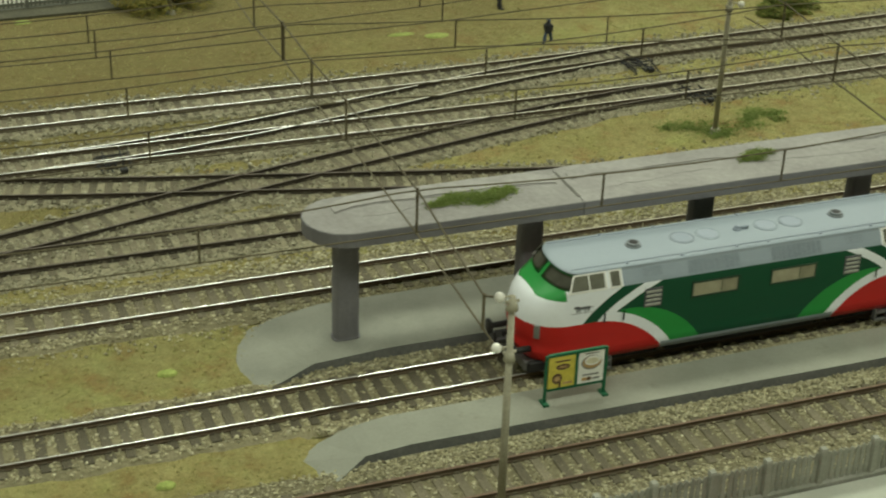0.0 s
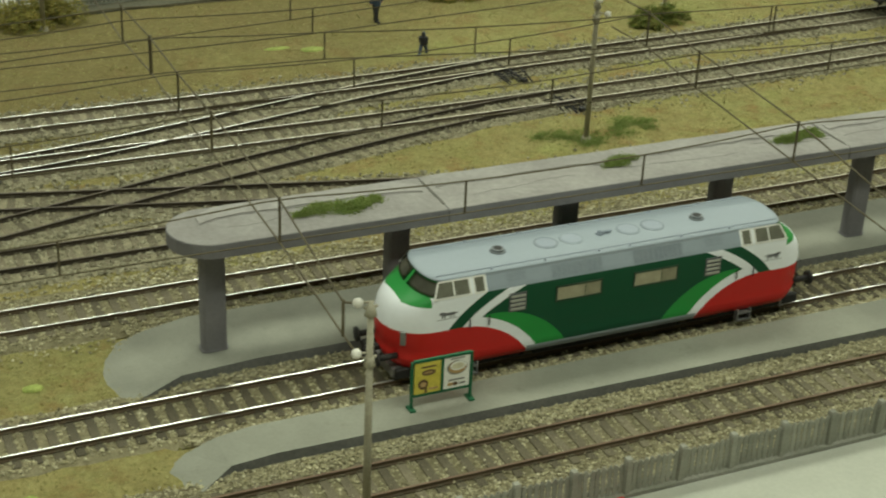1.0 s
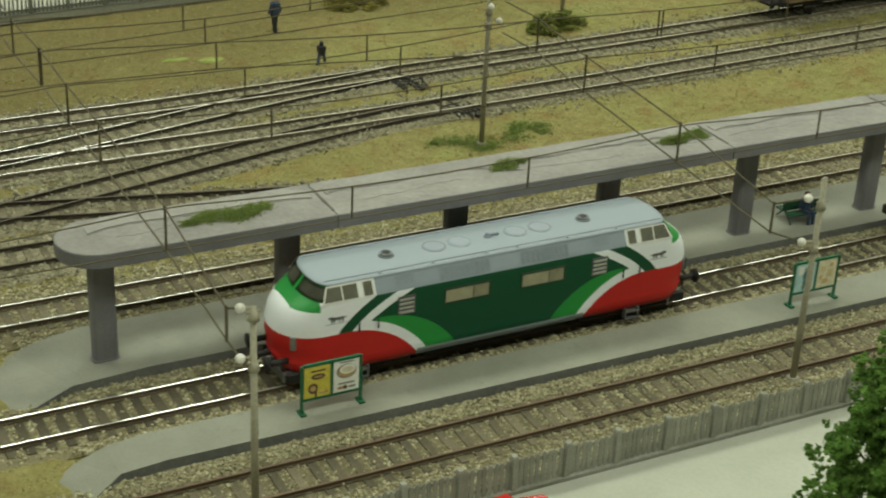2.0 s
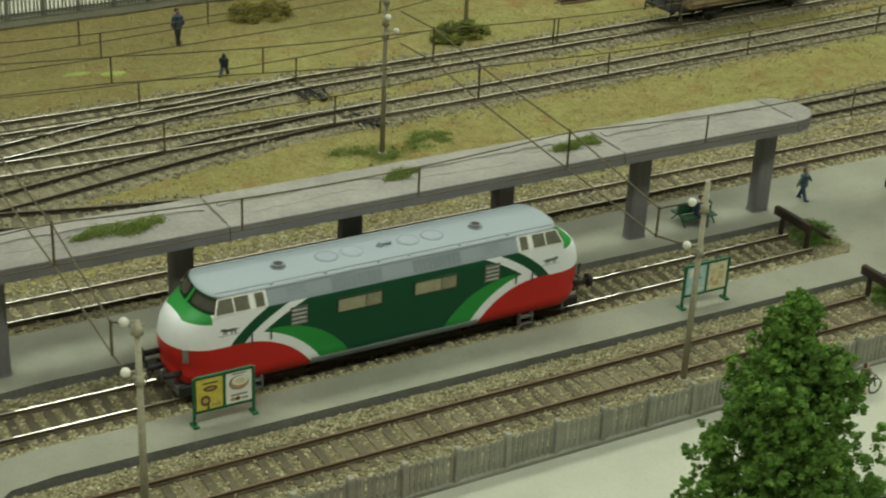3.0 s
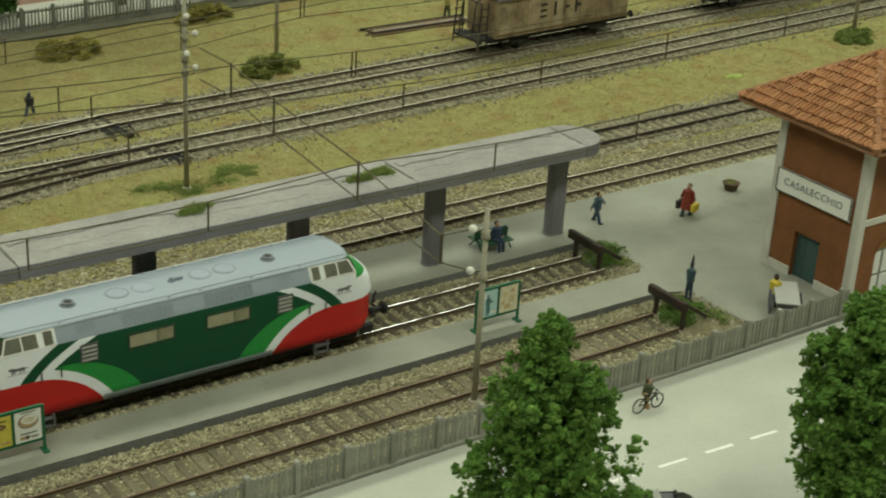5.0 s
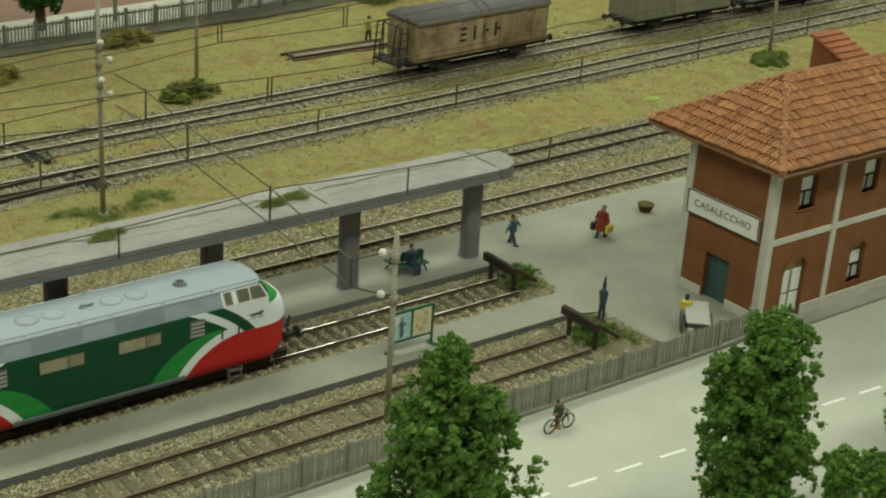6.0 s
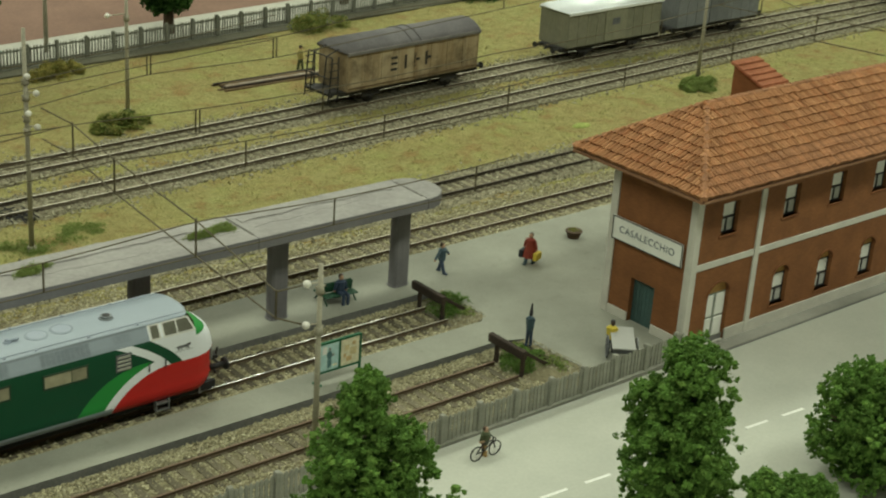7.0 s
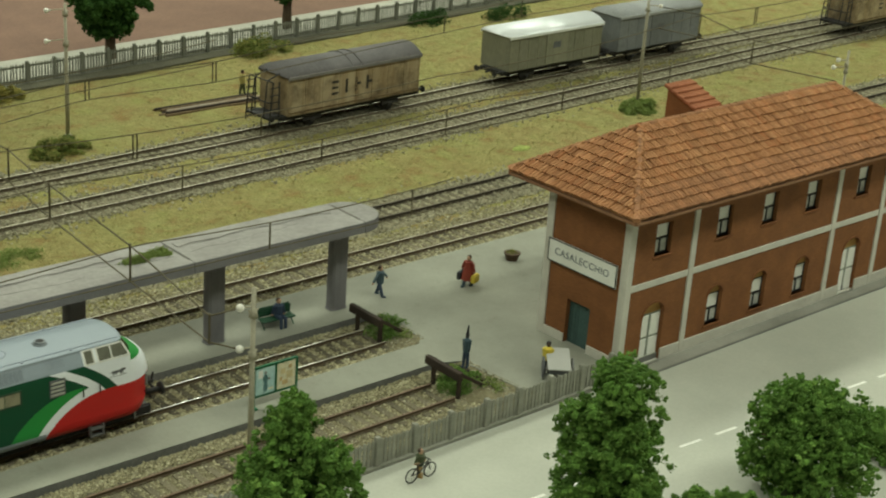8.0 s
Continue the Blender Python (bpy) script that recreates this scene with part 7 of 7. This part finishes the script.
figurine(33.78, 3.14, PZ, 20, F_TEAL, F_NAVY, F_SKIN, "painted figurine in blue overalls striding on the platform", 1.42, 0.26, 0.36, slim=0.92)
figurine(38.1, 1.74, PZ, -70, F_RED, F_TEAL, F_SKIN, "painted figurine in a red coat carrying two bags", 1.52, 0.20, 0.14, bags=((-1, 5), (1, 4)), skirt=0.38)
figurine(32.06, -4.83, PZ, -60, F_TEAL, F_NAVY, F_DARK, "painted dark-clad figurine standing behind a buffer stop", 1.55, 0.02, -0.03, hat=F_DARK, peak=0.42, slim=0.74)
figurine(16.5, 34.7, GZ, 30, F_NAVY, F_DARK, F_SKIN, "painted figurine in dark blue standing in the turf", 2.0, 0.12, 0.06, slim=1.35)
figurine(16.9, 29.1, GZ, -40, F_DARK, F_NAVY, F_DARK, "small painted figurine in dark blue in the turf", 1.1, 0.34, 0.0, hat=F_NAVY, slim=0.95)
figurine(24.8, -10.35, GZ + 0.06, 15, F_OLIVE, F_TAN, F_SKIN, "painted figurine in olive and tan beside a bicycle", 1.08, 0.08, 0.06, slim=0.85)
figurine(34.62, -7.18, PZ, -45, F_YELLOW, F_DARK, F_HAIR, "painted figurine in yellow beside a handcart", 1.4, 0.05, -0.04, hat=F_DARK, slim=0.9)
figurine(27.84, 2.99, PZ, -4, F_NAVY, F_NAVY, F_SKIN, "painted figurine in navy seated on a green bench", 1.5, 0, 0.05, True)
figurine(47.8, 34.9, GZ, 90, F_OCHRE, F_OLIVE, F_SKIN, "painted figurine in ochre beside a wagon ladder", 1.6, 0.12, 0.2)


# ---- bench, bicycle, handcart, tub, car, planks ----
def bench(x, y, rz):
    t = thing("bench", "double-sided dark green slatted platform bench", "bench", x, y, PZ, rz)
    for sgn in (-1, 1):
        for k in range(4):
            bm = B()
            box(bm, -0.95, 0.95, *sorted((sgn * (0.09 + k * 0.13), sgn * (0.212 + k * 0.13))), 0.40, 0.48, 0.02)
            part("seat_slat", bm, BENCH_GREEN, t)
        for k in range(3):
            bm = B()
            box(bm, -0.95, 0.95, *sorted((sgn * (0.04 + k * 0.012), sgn * (0.08 + k * 0.012))), 0.50 + k * 0.15, 0.642 + k * 0.15, 0.02)
            part("back_slat", bm, BENCH_GREEN, t)
    for xx in (-0.85, 0.85):
        bm = B()
        for s in (-1, 1):
            rod(bm, (xx, s * 0.55, 0), (xx, s * 0.08, 0.5), 0.04, 0.04, 6)
            rod(bm, (xx, s * 0.58, 0.44), (xx, s * 0.1, 0.46), 0.035, 0.035, 6)
        rod(bm, (xx, 0, 0.4), (xx, 0, 1.0), 0.04, 0.04, 6)
        part("leg_frame", bm, BENCH_GREEN, t)
    return t


BENCH_GREEN = surf("bench_green", (0.008, 0.050, 0.022), (0.012, 0.065, 0.03), 0.5, 2.0, 8.0, 0.0)
bench(27.80, 3.3, -4).scale = (0.88, 0.95, 0.88)


def bicycle(x, y, rz):
    t = thing("bicycle", "small black model bicycle standing on the road", "bicycle", x, y, GZ + 0.06, rz)
    for c in (-0.56, 0.56):
        bm = B()
        pts = [(c + 0.36 * math.cos(2 * math.pi * k / 20), 0, 0.38 + 0.36 * math.sin(2 * math.pi * k / 20)) for k in range(21)]
        tube(bm, pts, 0.035, 6)
        w = part("wheel", bm, BLACK, t, "black spoked wheel")
        bm = B()
        for k in range(8):
            a = 2 * math.pi * k / 8
            rod(bm, (c, 0, 0.38), (c + 0.35 * math.cos(a), 0, 0.38 + 0.35 * math.sin(a)), 0.008, 0.008, 4)
        part("spokes", bm, STEEL, w)
    bm = B()
    for a, b in (((-0.56, 0, 0.38), (-0.12, 0, 0.38)), ((-0.12, 0, 0.38), (-0.25, 0, 0.9)), ((-0.56, 0, 0.38), (-0.22, 0, 0.8)), ((-0.22, 0, 0.8), (0.40, 0, 0.85)), ((-0.12, 0, 0.38), (0.40, 0, 0.80)), ((0.40, 0, 0.95), (0.56, 0, 0.38))):
        rod(bm, a, b, 0.032, 0.032, 6)
    part("frame", bm, BLACK, t, "black frame")
    bm = B()
    box(bm, -0.40, -0.12, -0.08, 0.08, 0.90, 0.96, 0.02)
    part("saddle", bm, TAN_DARK, t, "brown saddle")
    bm = B()
    tube(bm, [(0.28, -0.28, 1.02), (0.40, -0.2, 1.02), (0.42, 0, 0.98), (0.40, 0.2, 1.02), (0.28, 0.28, 1.02)], 0.025)
    part("handlebar", bm, BLACK, t)
    return t


bicycle(24.65, -10.6, 0).scale = (0.80, 0.80, 0.80)


def handcart(x, y, rz):
    t = thing("handcart", "gray two-wheeled handcart with a tilted flat board", "handcart", x, y, PZ, rz)
    bm = B()
    m = Matrix.Translation((0, 0, 0.90)) @ pose(0, 0, 0, 7, 0, 0)
    box(bm, -0.50, 0.50, -0.88, 0.88, -0.04, 0.04, 0.02)
    bm.transform(m)
    part("board", bm, LIGHT_GRAY, t, "pale gray flat board")
    bm = B()
    box(bm, -0.44, 0.44, -0.82, 0.80, -0.26, -0.045, 0.02)
    bm.transform(m)
    part("frame", bm, GRAY_DARK, t, "dark frame under the board")
    for s in (-0.62, 0.62):
        bm = B()
        pts = [(s, 0.46 * math.cos(2 * math.pi * k / 18), 0.48 + 0.46 * math.sin(2 * math.pi * k / 18)) for k in range(19)]
        tube(bm, pts, 0.035, 6)
        for k in range(5):
            a = math.pi * k / 5
            rod(bm, (s, -0.44 * math.cos(a), 0.48 - 0.44 * math.sin(a)), (s, 0.44 * math.cos(a), 0.48 + 0.44 * math.sin(a)), 0.018, 0.018, 4)
        part("wheel", bm, STEEL if s > 0 else GRAY_DARK, t, "spoked wheel")
    bm = B()
    for s in (-0.4, 0.4):
        rod(bm, (s, -0.78, 0.62), (s, -0.78, 0.0), 0.035, 0.035, 6)
    rod(bm, (-0.62, 0, 0.48), (0.62, 0, 0.48), 0.035, 0.035, 6)
    part("chassis", bm, GRAY_DARK, t)


LIGHT_GRAY = surf("pale_gray_board", (0.33, 0.33, 0.305), (0.36, 0.36, 0.335), 0.7, 0.6, 3.0, 0.0, grain=0.08)
handcart(34.6, -7.85, -41)


def tub(x, y):
    t = thing("planter_tub", "round brown tub with a dark green filling", "planter", x, y, PZ)
    bm = B()
    rod(bm, (0, 0, 0), (0, 0, 0.42), 0.34, 0.48, 16)
    part("tub", bm, TUB_BROWN, t, "brown round tub")
    bm = B()
    rod(bm, (0, 0, 0.41), (0, 0, 0.46), 0.51, 0.51, 16)
    part("rim", bm, TUB_BROWN, t, "brown rim")
    r = random.Random(5)
    part("planting", leaf_cloud("planting", [(r.uniform(-0.30, 0.30), r.uniform(-0.30, 0.30), 0.44) for _ in range(90)], 0.06, LEAF_BUSH, 4), None, t, "olive planting")
    return t


TUB_BROWN = surf("tub_brown", (0.06, 0.038, 0.022), (0.085, 0.055, 0.032), 0.8, 1.0, 8.0, 0.0)
tub(42.3, 3.05).scale = (0.85, 0.85, 0.85)


def car(x, y, rz, mat, label, L=3.9, W=1.6):
    t = thing("car", label, "car", x, y, GZ + 0.06, rz, "parked cars")
    bm = B()
    prof = [(-L / 2, 0.35), (-L / 2, 0.75), (-L / 2 + 0.3, 0.92), (-0.75, 0.95), (0.95, 0.95), (L / 2 - 0.25, 0.86), (L / 2, 0.68), (L / 2, 0.35)]
    a = [bm.verts.new((px, -W / 2, pz)) for px, pz in prof]
    b = [bm.verts.new((px, W / 2, pz)) for px, pz in prof]
    bm.faces.new(a)
    bm.faces.new(b[::-1])
    for i in range(len(prof)):
        j = (i + 1) % len(prof)
        bm.faces.new((a[i], a[j], b[j], b[i]))
    bmesh.ops.bevel(bm, geom=bm.edges[:], offset=0.06, segments=2, affect="EDGES")
    body = part("body", bm, mat, t, "smooth painted body")
    bm = B()
    low = [(-1.35, -0.72), (0.85, -0.72), (0.85, 0.72), (-1.35, 0.72)]
    top = [(-0.95, -0.58), (0.30, -0.58), (0.30, 0.58), (-0.95, 0.58)]
    va, vb = [bm.verts.new((*p, 0.93)) for p in low], [bm.verts.new((*p, 1.40)) for p in top]
    for i in range(4):
        bm.faces.new((va[i], va[(i + 1) % 4], vb[(i + 1) % 4], vb[i]))
    cab = part("windows", bm, GLASS_DARK, t, "dark windows")
    bm = B()
    box(bm, -1.0, 0.35, -0.61, 0.61, 1.385, 1.45, 0.04)
    part("roof", bm, mat, t)
    for cx in (-L * 0.31, L * 0.31):
        for cy in (-W / 2 + 0.08, W / 2 - 0.08):
            bm = B()
            rod(bm, (cx, cy - 0.1, 0.31), (cx, cy + 0.1, 0.31), 0.31, 0.31, 16)
            part("wheel", bm, BLACK, t, "black wheel")


CAR_RED = surf("car_red", (0.45, 0.02, 0.015), (0.5, 0.03, 0.02), 0.25, 1.0, 8.0, 0.0)
CAR_BLACK = surf("car_black", (0.014, 0.015, 0.014), (0.022, 0.022, 0.02), 0.25, 1.0, 8.0, 0.0)
car(5.55, -11.35, 5, CAR_RED, "red model car on the road")


def roadster(x, y, rz):
    t = thing("car", "small black open model roadster on the road", "car", x, y, GZ + 0.06, rz, "parked cars")
    bm = B()
    prof = [(-1.6, 0.30), (-1.62, 0.62), (-1.3, 0.80), (-0.75, 0.84), (0.35, 0.84), (1.2, 0.76), (1.62, 0.58), (1.65, 0.30)]
    a_ = [bm.verts.new((px, -0.55 if i in (0, 1, 6, 7) else -0.66, pz)) for i, (px, pz) in enumerate(prof)]
    b_ = [bm.verts.new((v.co.x, -v.co.y, v.co.z)) for v in a_]
    bm.faces.new(a_)
    bm.faces.new(b_[::-1])
    for i in range(8):
        j = (i + 1) % 8
        bm.faces.new((a_[i], a_[j], b_[j], b_[i]))
    bmesh.ops.bevel(bm, geom=bm.edges[:], offset=0.09, segments=2, affect="EDGES")
    part("body", bm, CAR_BLACK, t, "glossy black body", True)
    for cx in (-1.05, 1.05):
        for s in (-1, 1):
            bm = B()
            ball(bm, (cx, s * 0.62, 0.48), 0.36, 8, 1.15, 0.5, 0.9)
            part("fender", bm, CAR_BLACK, t, "rounded black fender", True)
            bm = B()
            rod(bm, (cx, s * 0.70 - 0.07, 0.29), (cx, s * 0.70 + 0.07, 0.29), 0.29, 0.29, 16)
            part("wheel", bm, BLACK, t, "black wheel")
    bm = B()
    box(bm, -0.70, 0.25, -0.50, 0.50, 0.83, 0.865, 0.01)
    part("cockpit", bm, GRAY_DARK, t, "dark open cockpit")
    for s in (-0.25, 0.25):
        bm = B()
        box(bm, -0.74, -0.58, s - 0.19, s + 0.19, 0.83, 1.10, 0.05)
        part("seat", bm, BLACK, t, "black seat back")
    # the windscreen's highlight is painted: a pale pane colour
    bm = B()
    quad(bm, (0.32, -0.52, 0.84), (0.32, 0.52, 0.84), (0.12, 0.48, 1.14), (0.12, -0.48, 1.14))
    part("windscreen", bm, PANE_PALE, t, "windscreen coloured pale to stand for its highlight")
    return t


roadster(20.35, -16.0, 150).scale = (0.74, 0.78, 0.78)


def planks(x, y, rz):
    t = thing("timber_stack", "pile of long brown and pale boards lying in the turf", "timber", x, y, GZ, rz)
    for k in range(9):
        bm = B()
        box(bm, -4.0 + rng.uniform(0, 0.8), 4.2 - rng.uniform(0, 0.8), -0.75 + 0.17 * k, -0.60 + 0.17 * k, 0.0 + 0.12 * (k % 2), 0.11 + 0.12 * (k % 2), 0.01)
        part("board", bm, (TAN_DARK, TIMBER, TAN_DARK)[k % 3] if k != 3 else PALE_WOOD, t)


PALE_WOOD = surf("pale_wood", (0.45, 0.40, 0.32), (0.38, 0.30, 0.21), 0.8, 1.0, 8.0, 0.01)
planks(44.4, 33.7, 0)


def point_machine(x, y, rz):
    t = thing("point_machine", "dark point machine of thin crooked rods across the turnout", "point machine", x, y, GZ, rz, "point machines")
    r = random.Random(int(x * 10))
    bm = B()
    box(bm, 0.15, 0.62, -0.16, 0.16, 0.02, 0.22, 0.04)
    part("case", bm, BLACK, t, "dark case")
    for k in range(6):
        bm = B()
        xa, xb = -0.9 + 0.36 * k + r.uniform(-0.1, 0.1), -0.75 + 0.36 * k + r.uniform(-0.35, 0.35)
        ya, yb = r.uniform(-0.35, 0.3), r.uniform(1.5, 2.9)
        rod(bm, (xa, ya, r.uniform(0.06, 0.16)), ((xa + xb) / 2, (ya + yb) / 2, 0.15), 0.045, 0.05, 6)
        rod(bm, ((xa + xb) / 2, (ya + yb) / 2, 0.15), (xb, yb, r.uniform(0.10, 0.2)), 0.05, 0.04, 6)
        part("rod", bm, BLACK, t, "black throw rod")
    for k in range(4):
        bm = B()
        yy = r.uniform(0.0, 2.2)
        rod(bm, (r.uniform(-1.1, -0.5), yy, 0.16), (r.uniform(0.4, 1.2), yy + r.uniform(-0.25, 0.25), 0.16), 0.035, 0.035, 6)
        part("bar", bm, BLACK, t, "thin black cross bar")
    bm = B()
    rod(bm, (0.4, 0, 0.2), (0.4, 0, 0.6), 0.03, 0.03, 6)
    ball(bm, (0.4, 0, 0.6), 0.07, 5)
    part("lever", bm, BLACK, t, "short lever")
    return t


for px, py, pr in ((20.7, 19.2, 8), (19.8, 23.6, 8), (-7.0, 19.2, 5)):
    point_machine(px, py, pr).scale = (0.72, 0.85, 1.0)


# bright moss patches in the turf
def moss_patch(x, y, w, d, seed):
    bm = B()
    rings = []
    for f, h in ((1.0, -0.02), (0.86, 0.05), (0.55, 0.085), (0.2, 0.095)):
        rings.append([bm.verts.new((f * w * math.cos(a) * (1 + 0.25 * noise.noise((2 * math.cos(a), 2 * math.sin(a), seed))), f * d * math.sin(a) * (1 + 0.3 * noise.noise((3 * math.cos(a), 3 * math.sin(a), seed + 7))), h + 0.02 * noise.noise((x + 3 * f * math.cos(a), 3 * f * math.sin(a), seed))))
                      for a in [2 * math.pi * k / 28 for k in range(28)]])
    for p, q in zip(rings, rings[1:]):
        for k in range(28):
            bm.faces.new((p[k], p[(k + 1) % 28], q[(k + 1) % 28], q[k]))
    bm.faces.new(rings[-1])
    solid("moss_patch", bm, MOSS, "flat bright yellow-green moss patch in the turf", "moss", x, y, GZ, 0, "moss patches", smooth=True)


MOSS = surf("moss", (0.26, 0.315, 0.085), (0.345, 0.395, 0.12), 0.95, 1.2, 7.0, 0.05, spec=0.1, grain=0.5)
for k, (x, y, w, d) in enumerate(((56.4, 16.9, 0.7, 0.4), (11.6, 31.4, 0.75, 0.36), (9.9, 32.0, 0.85, 0.26), (-8.2, 3.2, 0.35, 0.22), (-9.5, -2.9, 0.3, 0.2), (-8.4, 39.1, 0.5, 0.3))):
    moss_patch(x, y, w, d, 120 + k)
